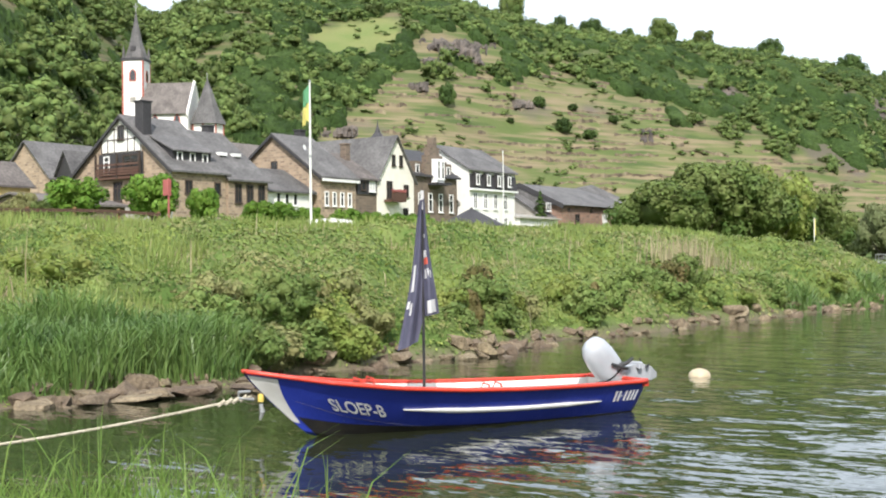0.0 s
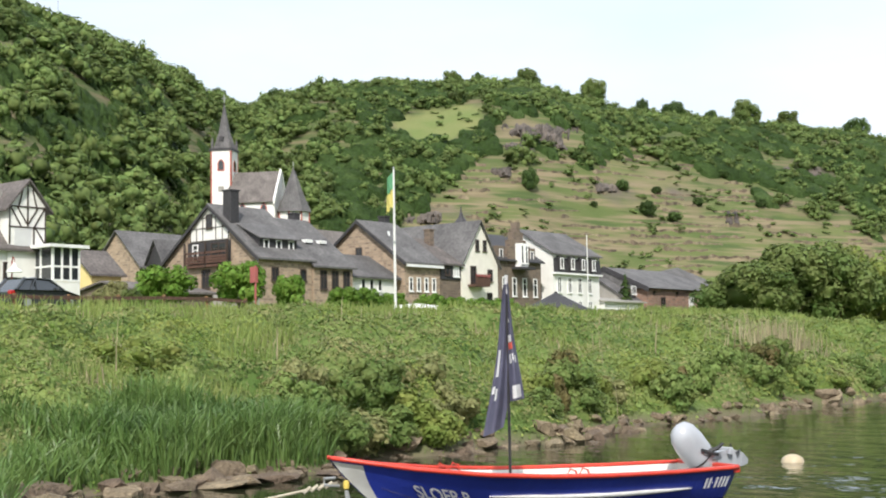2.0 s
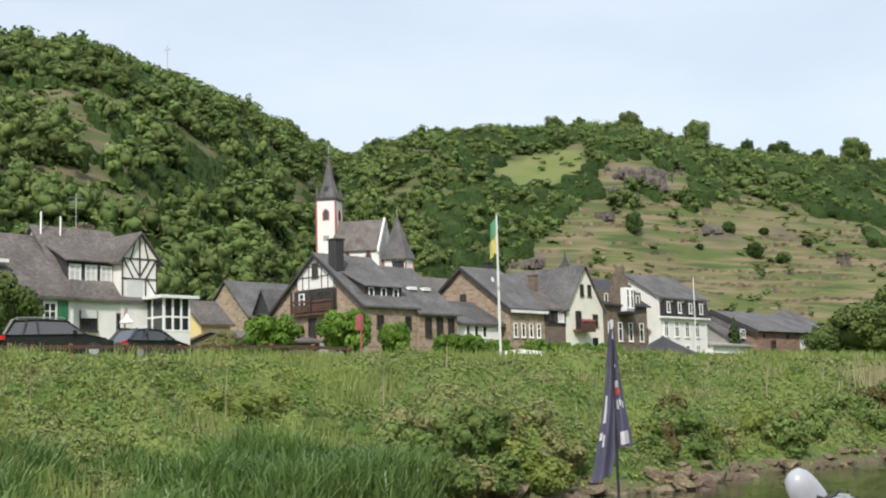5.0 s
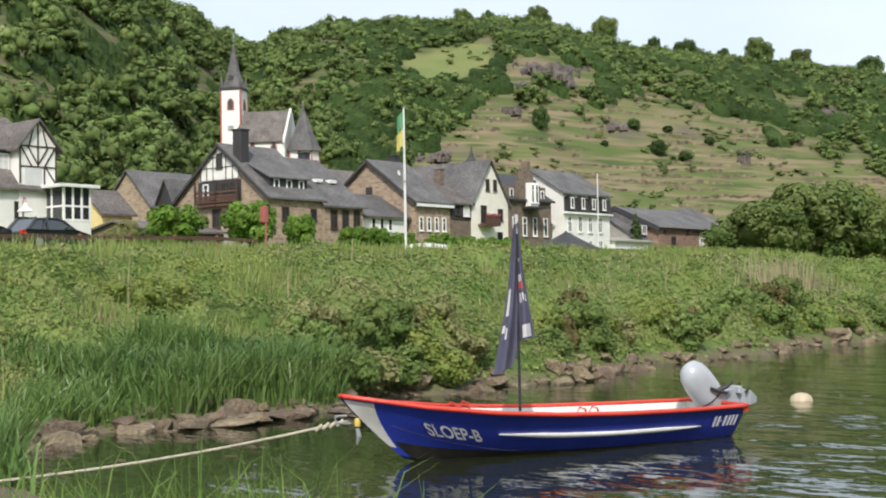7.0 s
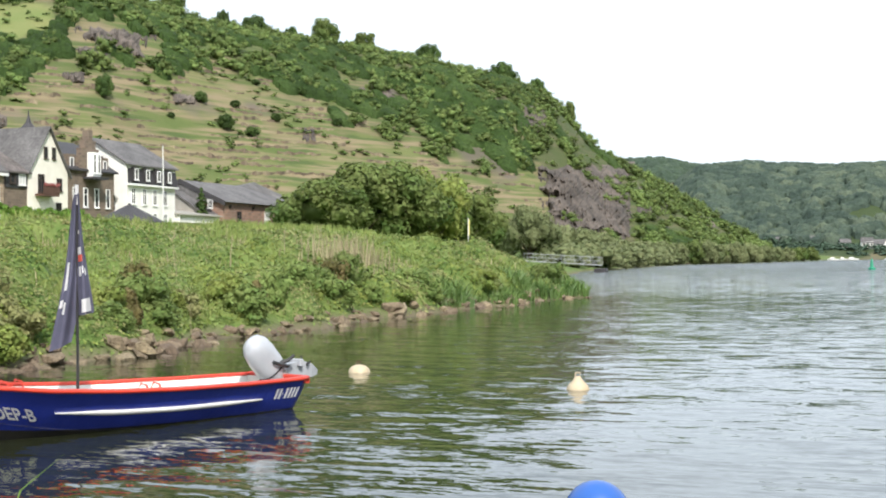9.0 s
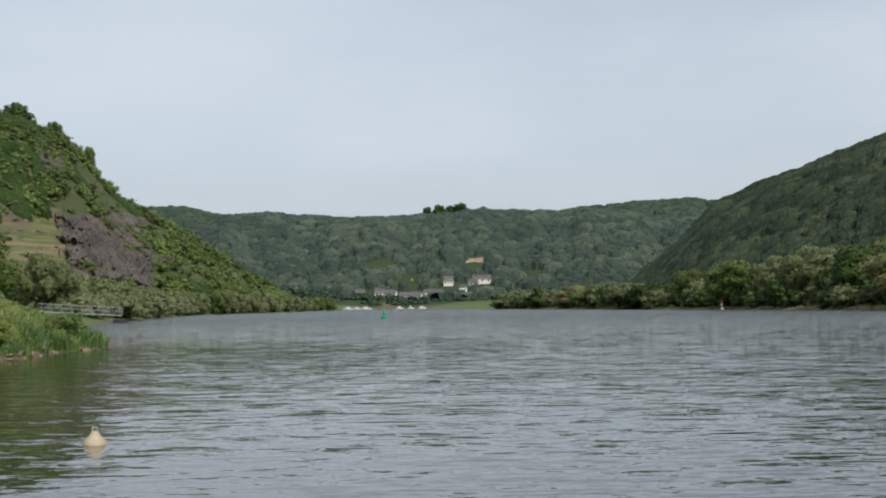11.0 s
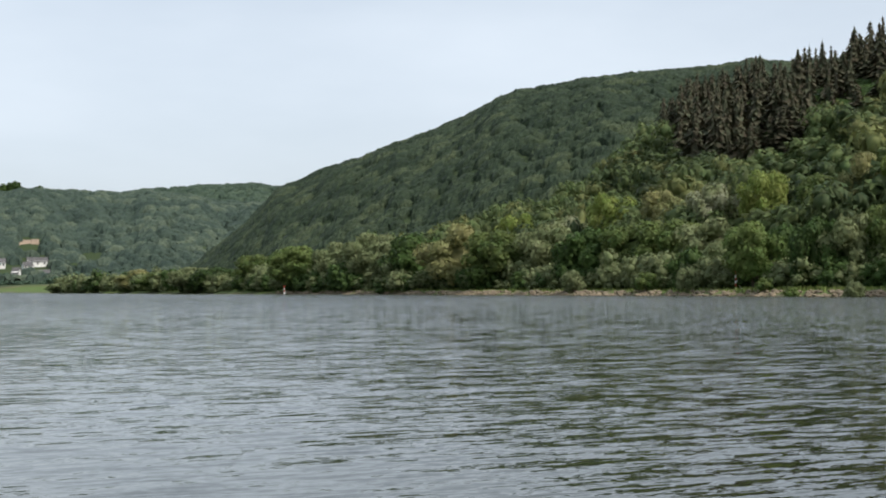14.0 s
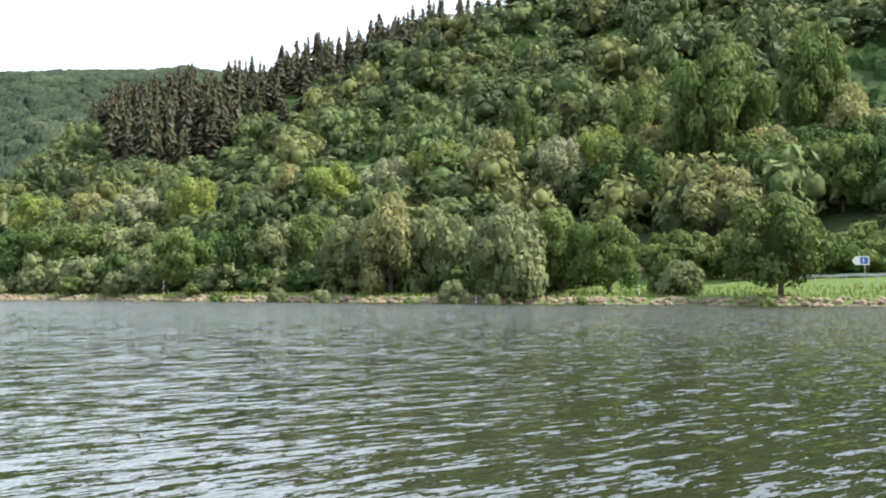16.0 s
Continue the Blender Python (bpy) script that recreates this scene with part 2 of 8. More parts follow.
# ---------------------------------------------------------------- mesh helpers
class MB:
    """Collects vertices and faces of one mesh."""

    def __init__(self):
        self.v, self.f = [], []

    def add(self, vs, fs):
        k = len(self.v)
        self.v += [tuple(p) for p in vs]
        self.f += [tuple(i + k for i in f) for f in fs]
        return self

    def box(self, x0, y0, z0, x1, y1, z1, c=0.0):
        """A box; c chamfers its upright edges and its top."""
        if not c:
            vs = [(x, y, z) for z in (z0, z1) for x, y in ((x0, y0), (x1, y0), (x1, y1), (x0, y1))]
            return self.add(vs, [(3, 2, 1, 0), (4, 5, 6, 7)] + [(i, (i + 1) % 4, 4 + (i + 1) % 4, 4 + i) for i in range(4)])
        ring = lambda d: [(x0 + c + d, y0 + d), (x1 - c - d, y0 + d), (x1 - d, y0 + c + d), (x1 - d, y1 - c - d), (x1 - c - d, y1 - d), (x0 + c + d, y1 - d),
                          (x0 + d, y1 - c - d), (x0 + d, y0 + c + d)]
        vs = [(*p, z0) for p in ring(0)] + [(*p, z1 - c) for p in ring(0)] + [(*p, z1) for p in ring(c * 0.7)]
        fs = [tuple(range(7, -1, -1)), tuple(range(16, 24))]
        fs += [(a + i, a + (i + 1) % 8, a + 8 + (i + 1) % 8, a + 8 + i) for a in (0, 8) for i in range(8)]
        return self.add(vs, fs)

    def slab(self, pts, n):
        """A polygon pushed along n into a plate."""
        k, n = len(pts), Vector(n)
        vs = [Vector(p) for p in pts] + [Vector(p) + n for p in pts]
        return self.add(vs, [tuple(range(k - 1, -1, -1)), tuple(range(k, 2 * k))] + [(i, (i + 1) % k, k + (i + 1) % k, k + i) for i in range(k)])

    def tube(self, pts, radii, sides=8, caps=True):
        pts = [Vector(p) for p in pts]
        if not hasattr(radii, "__len__"):
            radii = [radii] * len(pts)
        vs, fs = [], []
        for i, p in enumerate(pts):
            d = (pts[min(i + 1, len(pts) - 1)] - pts[max(i - 1, 0)]).normalized()
            a = d.orthogonal().normalized() if abs(d.z) < 0.95 else Vector((1, 0, 0))
            a = (a - d * a.dot(d)).normalized()
            b = d.cross(a)
            vs += [p + (a * math.cos(2 * math.pi * j / sides) + b * math.sin(2 * math.pi * j / sides)) * radii[i] for j in range(sides)]
        for i in range(len(pts) - 1):
            fs += [(i * sides + j, i * sides + (j + 1) % sides, (i + 1) * sides + (j + 1) % sides, (i + 1) * sides + j) for j in range(sides)]
        if caps:
            fs += [tuple(range(sides - 1, -1, -1)), tuple(range((len(pts) - 1) * sides, len(pts) * sides))]
        return self.add(vs, fs)

    def lathe(self, prof, centre=(0, 0, 0), sides=16):
        """A turned body: (radius, height) from bottom to top."""
        cx, cy, cz = centre
        vs = [(cx + r * math.cos(2 * math.pi * j / sides), cy + r * math.sin(2 * math.pi * j / sides), cz + z) for r, z in prof for j in range(sides)]
        fs = [(i * sides + j, i * sides + (j + 1) % sides, (i + 1) * sides + (j + 1) % sides, (i + 1) * sides + j) for i in range(len(prof) - 1) for j in range(sides)]
        fs += [tuple(range(sides - 1, -1, -1)), tuple(range((len(prof) - 1) * sides, len(prof) * sides))]
        return self.add(vs, fs)

    def loft(self, rings, closed=True, caps=False):
        n = len(rings[0])
        vs = [p for r in rings for p in r]
        m = n if closed else n - 1
        fs = [(i * n + j, i * n + (j + 1) % n, (i + 1) * n + (j + 1) % n, (i + 1) * n + j) for i in range(len(rings) - 1) for j in range(m)]
        if caps:
            fs += [tuple(range(n - 1, -1, -1)), tuple(range((len(rings) - 1) * n, len(rings) * n))]
        return self.add(vs, fs)

    def mesh(self, name, material, smooth=False):
        me = bpy.data.meshes.new(name)
        me.from_pydata(self.v, [], self.f)
        me.materials.append(MATS[material])
        if smooth:
            me.polygons.foreach_set("use_smooth", [True] * len(me.polygons))
        me.update()
        return me


def arrays(name, v, f, material, smooth=False):
    """A mesh out of an (n, 3) array of points and an (m, k) array of faces."""
    me = bpy.data.meshes.new(name)
    m, k = f.shape
    me.vertices.add(len(v))
    me.vertices.foreach_set("co", np.ascontiguousarray(v, dtype=np.float32).ravel())
    me.loops.add(m * k)
    me.loops.foreach_set("vertex_index", np.ascontiguousarray(f, dtype=np.int32).ravel())
    me.polygons.add(m)
    me.polygons.foreach_set("loop_start", np.arange(0, m * k, k, dtype=np.int32))
    me.polygons.foreach_set("use_smooth", np.full(m, smooth))
    me.materials.append(MATS[material])
    me.update(calc_edges=True)
    return me


def thing(name, at, label, category, group="", turn=0.0, kind=""):
    ob = new(name)
    ob.empty_display_size = 0.1
    ob.matrix_basis = pose(*at, 0, 0, turn)
    return tagged(ob, label, category, group, kind)


def part(name, mb, material, parent, label="", smooth=False):
    ob = new(name, mb.mesh(name, material, smooth) if isinstance(mb, MB) else mb)
    ob.parent = parent
    return tagged(ob, label)


def single(name, mesh, label, category, at=(0, 0, 0), turn=0.0, group="", kind=""):
    ob = new(name, mesh)
    ob.matrix_basis = pose(*at, 0, 0, turn)
    return tagged(ob, label, category, group, kind)


# ---------------------------------------------------------------- the lie of the land
def smooth01(t):
    t = np.clip(t, 0, 1)
    return t * t * (3 - 2 * t)


LEFT_Y = [-900, -20, 0, 3, 4.3, 5.4, 6.5, 8, 9.5, 58, 66, 80, 100, 170, 400, 650, 900, 1020, 1060]
LEFT_X = [12, 6, 4, 1.5, -3.0, -6, -10, -12.6, -13.6, -14.4, -17, -22, -27, -42, -66, -52, -58, -20, 80]
RIGHT_Y = [-900, 0, 60, 110, 160, 255, 300, 390, 630, 960, 1040]
RIGHT_X = [116, 112, 108, 103, 97, 89, 80, 66, 44, 24, -40]

# hills: turn from +Y towards -X in degrees; distance of foot and of ridge; the ridge's height angle
HILLS = {
    "west": ([5.1, 7.0, 8.2, 10.4, 12.0, 13.1, 14.0, 15.2, 16.9, 20, 25, 30, 35, 40, 44, 47.8, 49.5, 52, 54.5, 57, 60, 64, 75, 100],
             [630, 585, 560, 520, 495, 480, 465, 450, 430, 400, 360, 330, 300, 280, 265, 250, 225, 200, 180, 168, 155, 150, 140, 140],
             [740, 710, 700, 690, 684, 680, 674, 665, 650, 640, 610, 590, 570, 570, 570, 580, 540, 480, 450, 430, 420, 420, 420, 420],
             [0.2, 1.2, 2.0, 3.3, 4.2, 4.9, 5.9, 7.2, 7.9, 8.7, 9.5, 10.2, 11.7, 11.5, 11.5, 10.2, 11.1, 12.4, 13.2, 14.1, 14.7, 14.6, 14.3, 13.0]),
    "north": ([-19, -17, -15.8, -14.5, -12.7, -11, -9.5, -7.9, -6.4, -3.3, -1, 2, 6.3, 8.4, 9.3, 10.5, 12, 14],
              [1150] * 18, [1700] * 18,
              [1.0, 1.8, 2.7, 3.4, 3.6, 3.6, 3.85, 4.05, 4.0, 4.05, 3.95, 3.72, 4.0, 3.85, 3.4, 2.5, 1.4, 0.3]),
    "far_north": ([-24, -14, -12.5, -10.2, -8, -5, 2, 8.4, 10, 12, 24],
                  [1900] * 11, [2600] * 11,
                  [4.1, 4.3, 4.45, 4.4, 4.2, 3.8, 3.8, 3.95, 4.3, 4.3, 4.3]),
    "northeast": ([-75, -60, -40, -35, -30.6, -26.8, -24.2, -22.7, -20.4, -18, -15.4, -13.4, -12, -9],
                  [420, 430, 450, 460, 480, 500, 520, 540, 560, 600, 650, 700, 760, 900],
                  [1050] * 14,
                  [8, 8.5, 9, 9.2, 8.95, 8.75, 8.4, 7.7, 6.75, 5.85, 5.05, 4.2, 2.7, 0.3]),
    "east": ([-130, -90, -65, -55, -48, -45.7, -42, -38, -33, -31.4, -29.3, -27, -24, -20, -16],
             [160, 155, 158, 162, 170, 174, 182, 192, 212, 220, 232, 246, 268, 310, 360],
             [420] * 12 + [440, 455, 470],
             [13.5, 16, 15, 12.9, 11.1, 10.7, 9.4, 8.2, 7.4, 6.7, 4.7, 3.3, 2.2, 1.0, 0.3]),
}


def hill(key, az, r):
    a, foot, ridge, el = HILLS[key]
    f, g, e = np.interp(az, a, foot), np.interp(az, a, ridge), np.interp(az, a, el, left=0, right=0)
    top = EYE + g * np.tan(np.radians(e))
    u = (r - f) / (g - f)
    rise = np.clip(u, 0, 1)
    rise = rise + 0.10 * np.sin(rise * math.pi) - 0.05 * np.sin(rise * 2 * math.pi)
    bumps = 2.2 * np.sin(az * 0.33 + r * 0.011 + 1.5 * np.sin(r * 0.017)) * np.sin(r * 0.024 + az * 0.21) + 0.9 * np.sin(r * 0.06 + 2.0 * np.sin(az * 0.5))
    if key in ("north", "far_north", "northeast"):        # side valleys
        k = 2.0 if key == "northeast" else 4.5
        bumps = bumps + k * np.sin(az * 1.15 + r * 0.0035 + 0.8 * np.sin(az * 0.55)) + 0.45 * k * np.sin(az * 2.7 - r * 0.006)
    z = 5.0 + (top - 5.0) * rise + bumps * np.clip(np.sin(np.clip(u, 0, 1) * math.pi), 0, 1)
    z = np.where(u > 1, top - (u - 1) * (g - f) * 0.15, z)
    return np.where((u > 0) & (top > 5.5), z, -50)


VINE_AZ = [14.6, 15.4, 18.2, 20.7, 24, 26.5, 29.5, 32.4, 35, 37.5, 38.5, 40.1, 42.7, 43.6]
VINE_EL = [2.4, 4.2, 4.6, 5.3, 6.4, 7.9, 8.7, 8.7, 8.7, 8.6, 7.4, 6.3, 5.2, 1.0]


def west_zones(az, el):
    """How far a spot of the west slope is vineyard, hay field or rocky scrub, each 0 to 1."""
    wob = 0.35 * np.sin(az * 1.9 + el * 2.3) + 0.2 * np.sin(az * 4.1 - el * 3.1)
    vine = smooth01((np.interp(az, VINE_AZ, VINE_EL, left=-5, right=-5) + wob - el) / 0.7)
    field = smooth01((1.15 - np.hypot((az - 38.7) / 2.1, (el - 10.25 - 0.12 * (38.7 - az)) / 0.75) + 0.5 * wob) / 0.25)
    stony = smooth01((1.2 - np.hypot((az - 34.2) / 2.2, (el - 9.7) / 0.95) + 0.6 * wob) / 0.4)
    return vine, field, stony


def land(x, y):
    """Height of the ground, and its cover: 0 meadow, 1 vineyard slope, 2 wood floor with crown shade in its colour."""
    x, y = np.asarray(x, float), np.asarray(y, float)
    r, az = np.hypot(x, y), np.degrees(np.arctan2(-x, y))
    wig = 0.35 * np.sin(y * 0.7) + 0.25 * np.sin(y * 1.9 + 1) + 0.5 * np.sin(y * 0.13)
    dl = np.interp(y, LEFT_Y, LEFT_X) - x + wig * smooth01((y - 8) / 6)
    zl = np.interp(dl, [-8, -0.5, 0, 0.7, 3, 8, 12, 14, 30, 62, 90, 160], [-1.8, -0.35, -0.05, 0.38, 1.0, 2.14, 2.70, 2.82, 3.35, 5.5, 8.3, 13])
    flat = np.maximum(smooth01((y - 6) / 6), smooth01((-x - 9) / 9))
    flat = np.where(y > 30, 1, flat)
    zl = np.where(zl > 0, zl * (0.06 + 0.94 * flat) * (1 + 0.13 * smooth01((y - 22) / 18) * smooth01((40 - dl) / 20)), zl)
    low = smooth01((y - 62) / 40) * smooth01((30 - dl) / 25)            # the shore flattens past the point
    zl = np.where(zl > 0, zl * (1 - 0.45 * low), zl)
    zl = zl + 0.15 * smooth01((-43.5 - x) / 3) * smooth01((40 - y) / 5) * smooth01((y - 8) / 5) * smooth01((x + 62) / 10)      # the parking place
    dr = x - np.interp(y, RIGHT_Y, RIGHT_X) + 0.6 * np.sin(y * 0.11) + 0.3 * np.sin(y * 0.5)
    zr = np.interp(dr, [-8, -0.5, 0, 1.5, 3, 10, 22, 30, 60], [-1.8, -0.35, -0.03, 0.55, 0.75, 1.1, 2.6, 3.0, 6])
    z = np.maximum(np.maximum(zl, zr), -1.8)
    z = z + np.where(z > 0.1, 0.06 * np.sin(x * 1.7 + y) * np.sin(y * 1.3 - x * 0.6), 0)
    cover, wood = np.zeros_like(z), np.zeros_like(z)
    for k in HILLS:
        h = hill(k, az, r)
        if k == "west":
            vine, field, stony = west_zones(az, np.degrees(np.arctan2(h - EYE, r)))
            w = np.maximum(np.maximum(vine, field), 0.7 * stony)
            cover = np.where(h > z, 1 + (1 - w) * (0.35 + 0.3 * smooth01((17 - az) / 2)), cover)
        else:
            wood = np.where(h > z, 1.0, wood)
        z = np.where((z > -0.2), np.maximum(z, h), np.where(h > 1.0, h, z))
    wood = np.where((r > 980) & (z > 0.3), 1.0, wood)
    return z, cover + 2 * wood


def ground_z(x, y):
    return float(land(x, y)[0])


# ---------------------------------------------------------------- ground and water
def ground_material():
    m = bpy.data.materials.new("ground_cover")
    m.use_nodes = True
    n, l = m.node_tree.nodes, m.node_tree.links
    b = n["Principled BSDF"]
    b.inputs["Roughness"].default_value, b.inputs["Specular IOR Level"].default_value = 0.9, 0.2
    tc = n.new("ShaderNodeTexCoord")
    at = n.new("ShaderNodeAttribute")
    at.attribute_name = "cover"
    wet = n.new("ShaderNodeAttribute")
    wet.attribute_name = "shore"

    def noise_tex(scale, detail, lo, hi, stretch=(1, 1, 1)):
        mp = n.new("ShaderNodeMapping")
        mp.inputs["Scale"].default_value = stretch
        l.new(tc.outputs["Object"], mp.inputs["Vector"])
        t = n.new("ShaderNodeTexNoise")
        t.inputs["Scale"].default_value, t.inputs["Detail"].default_value = scale, detail
        l.new(mp.outputs["Vector"], t.inputs["Vector"])
        r = n.new("ShaderNodeMapRange")
        r.inputs["From Min"].default_value, r.inputs["From Max"].default_value = lo, hi
        l.new(t.outputs["Fac"], r.inputs["Value"])
        return r.outputs["Result"]

    def mixed(a, b_, fac):
        x = n.new("ShaderNodeMix")
        x.data_type = "RGBA"
        for sock, v in (("A", a), ("B", b_)):
            if isinstance(v, tuple):
                x.inputs[sock].default_value = (*v, 1)
            else:
                l.new(v, x.inputs[sock])
        l.new(fac, x.inputs["Factor"])
        return x.outputs["Result"]

    meadow = mixed((0.075, 0.125, 0.028), (0.12, 0.17, 0.045), noise_tex(0.9, 6, 0.35, 0.65))
    meadow = mixed(meadow, (0.17, 0.13, 0.075), noise_tex(0.35, 7, 0.62, 0.72))
    vine = mixed((0.078, 0.108, 0.032), (0.118, 0.135, 0.048), noise_tex(0.03, 8, 0.4, 0.62))
    vine = mixed(vine, (0.155, 0.128, 0.074), noise_tex(0.045, 8, 0.54, 0.7, (1, 1, 2.6)))
    vine = mixed(vine, (0.205, 0.165, 0.1), noise_tex(0.16, 5, 0.45, 0.62, (0.16, 0.16, 3.2)))
    vine = mixed(vine, (0.062, 0.09, 0.028), noise_tex(0.21, 6, 0.56, 0.66, (0.2, 0.2, 2.0)))
    vine = mixed(vine, (0.12, 0.10, 0.08), noise_tex(0.02, 9, 0.6, 0.68))
    col = mixed(meadow, vine, at.outputs["Fac"])
    hay = n.new("ShaderNodeAttribute")
    hay.attribute_name = "hay"
    col = mixed(col, mixed((0.13, 0.168, 0.052), (0.168, 0.182, 0.068), noise_tex(0.06, 6, 0.38, 0.62)), hay.outputs["Fac"])
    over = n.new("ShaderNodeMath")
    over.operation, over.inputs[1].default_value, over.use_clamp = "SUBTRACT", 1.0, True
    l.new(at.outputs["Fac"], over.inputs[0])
    # wood floor tone, darkened further as shade between the crowns
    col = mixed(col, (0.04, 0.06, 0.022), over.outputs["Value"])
    col = mixed(col, (0.13, 0.105, 0.075), wet.outputs["Fac"])
    l.new(col, b.inputs["Base Color"])
    t = n.new("ShaderNodeTexNoise")
    t.inputs["Scale"].default_value, t.inputs["Detail"].default_value = 1.3, 8
    l.new(tc.outputs["Object"], t.inputs["Vector"])
    bp = n.new("ShaderNodeBump")
    bp.inputs["Strength"].default_value, bp.inputs["Distance"].default_value = 0.8, 0.25
    l.new(t.outputs["Fac"], bp.inputs["Height"])
    l.new(bp.outputs["Normal"], b.inputs["Normal"])
    MATS["ground_cover"] = m


def water_material():
    m = bpy.data.materials.new("river_water")
    m.use_nodes = True
    n, l = m.node_tree.nodes, m.node_tree.links
    b = n["Principled BSDF"]
    b.inputs["Base Color"].default_value = (0.022, 0.026, 0.013, 1)
    b.inputs["Roughness"].default_value, b.inputs["IOR"].default_value = 0.04, 1.33
    tc = n.new("ShaderNodeTexCoord")
    sep = n.new("ShaderNodeSeparateXYZ")
    l.new(tc.outputs["Object"], sep.inputs["Vector"])
    shelter = n.new("ShaderNodeMapRange")          # calm in the lee of the bank, ruffled in mid-stream
    shelter.inputs["From Min"].default_value, shelter.inputs["From Max"].default_value = -4.0, 100.0
    shelter.inputs["To Min"].default_value, shelter.inputs["To Max"].default_value = 0.24, 2.3
    l.new(sep.outputs["X"], shelter.inputs["Value"])
    reach = n.new("ShaderNodeMapRange")            # and up the valley
    reach.inputs["From Min"].default_value, reach.inputs["From Max"].default_value = 55.0, 190.0
    reach.inputs["To Min"].default_value, reach.inputs["To Max"].default_value = 0.24, 2.9
    l.new(sep.outputs["Y"], reach.inputs["Value"])
    ruffle = n.new("ShaderNodeMath")
    ruffle.operation = "MAXIMUM"
    l.new(shelter.outputs["Result"], ruffle.inputs[0])
    l.new(reach.outputs["Result"], ruffle.inputs[1])
    tilts = []
    for scale, turn, stretch, k in ((1.0, 10, (0.6, 2.0, 1), 0.27), (2.9, -8, (0.5, 2.0, 1), 0.48), (8.0, 5, (0.55, 1.9, 1), 0.38), (21.0, -4, (0.6, 1.8, 1), 0.3)):
        mp = n.new("ShaderNodeMapping")
        mp.inputs["Scale"].default_value, mp.inputs["Rotation"].default_value = stretch, (0, 0, radians(turn))
        l.new(tc.outputs["Object"], mp.inputs["Vector"])
        t = n.new("ShaderNodeTexNoise")
        t.inputs["Scale"].default_value, t.inputs["Detail"].default_value, t.inputs["Roughness"].default_value = scale, 1.0, 0.4
        l.new(mp.outputs["Vector"], t.inputs["Vector"])
        mu = n.new("ShaderNodeVectorMath")
        mu.operation = "MULTIPLY_ADD"
        mu.inputs[1].default_value, mu.inputs[2].default_value = (k, k, 0), (-k / 2, -k / 2, 0)
        l.new(t.outputs["Color"], mu.inputs[0])
        tilts.append(mu.outputs["Vector"])
    s = tilts[0]
    for h in tilts[1:]:
        a = n.new("ShaderNodeVectorMath")
        l.new(s, a.inputs[0])
        l.new(h, a.inputs[1])
        s = a.outputs["Vector"]
    lee = n.new("ShaderNodeVectorMath")            # constant lean of wavelet normals, added so far water reflects brighter sky
    lee.inputs[1].default_value = (-0.038, -0.034, 0)
    l.new(s, lee.inputs[0])
    mu = n.new("ShaderNodeVectorMath")
    mu.operation = "SCALE"
    l.new(lee.outputs["Vector"], mu.inputs[0])
    l.new(ruffle.outputs["Value"], mu.inputs["Scale"])
    a = n.new("ShaderNodeVectorMath")
    a.inputs[1].default_value = (0, 0, 1)
    l.new(mu.outputs["Vector"], a.inputs[0])
    nz = n.new("ShaderNodeVectorMath")
    nz.operation = "NORMALIZE"
    l.new(a.outputs["Vector"], nz.inputs[0])
    l.new(nz.outputs["Vector"], b.inputs["Normal"])
    # the open river is ruffled more finely than the sheltered bay
    fine = []
    for axis, lo, hi in (("X", 30.0, 110.0), ("Y", 50.0, 260.0)):
        r = n.new("ShaderNodeMapRange")
        r.inputs["From Min"].default_value, r.inputs["From Max"].default_value = lo, hi
        r.inputs["To Min"].default_value, r.inputs["To Max"].default_value = 0.02, 0.15
        l.new(sep.outputs[axis], r.inputs["Value"])
        fine.append(r.outputs["Result"])
    mxx = n.new("ShaderNodeMath")
    mxx.operation = "MAXIMUM"
    l.new(fine[0], mxx.inputs[0])
    l.new(fine[1], mxx.inputs[1])
    l.new(mxx.outputs["Value"], b.inputs["Roughness"])
    b.inputs["Coat Weight"].default_value, b.inputs["Coat IOR"].default_value = 0.34, 1.33
    l.new(mxx.outputs["Value"], b.inputs["Coat Roughness"])
    l.new(nz.outputs["Vector"], b.inputs["Coat Normal"])
    MATS["river_water"] = m


ground_material()
water_material()


def build_ground():
    az = np.concatenate([np.arange(-180, -72, 6), np.arange(-72, 4, 0.6), np.arange(4, 66, 0.33), np.arange(66, 76, 0.6), np.arange(76, 180, 6)])
    rr = np.concatenate([np.geomspace(0.02, 8, 18)[:-1], np.geomspace(8, 80, 120)[:-1], np.geomspace(80, 760, 170)[:-1], np.geomspace(760, 4700, 46)])
    A, R = np.meshgrid(np.radians(az), rr)
    X, Y = -R * np.sin(A), R * np.cos(A)
    Z, C = land(X, Y)
    na, nr = len(az), len(rr)
    v = np.stack([X, Y, Z], -1).reshape(-1, 3)
    i, j = np.meshgrid(np.arange(nr - 1), np.arange(na), indexing="ij")
    j2 = (j + 1) % na
    f = np.stack([i * na + j, i * na + j2, (i + 1) * na + j2, (i + 1) * na + j], -1).reshape(-1, 4)[:, ::-1]
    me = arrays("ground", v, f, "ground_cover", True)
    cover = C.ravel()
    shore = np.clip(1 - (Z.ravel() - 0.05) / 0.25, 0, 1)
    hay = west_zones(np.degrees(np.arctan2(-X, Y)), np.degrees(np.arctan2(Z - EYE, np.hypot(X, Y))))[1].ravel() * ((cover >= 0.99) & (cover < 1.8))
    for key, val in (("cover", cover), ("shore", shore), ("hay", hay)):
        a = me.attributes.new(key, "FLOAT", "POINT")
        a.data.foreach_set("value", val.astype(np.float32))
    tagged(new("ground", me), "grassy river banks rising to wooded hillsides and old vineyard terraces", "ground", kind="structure")


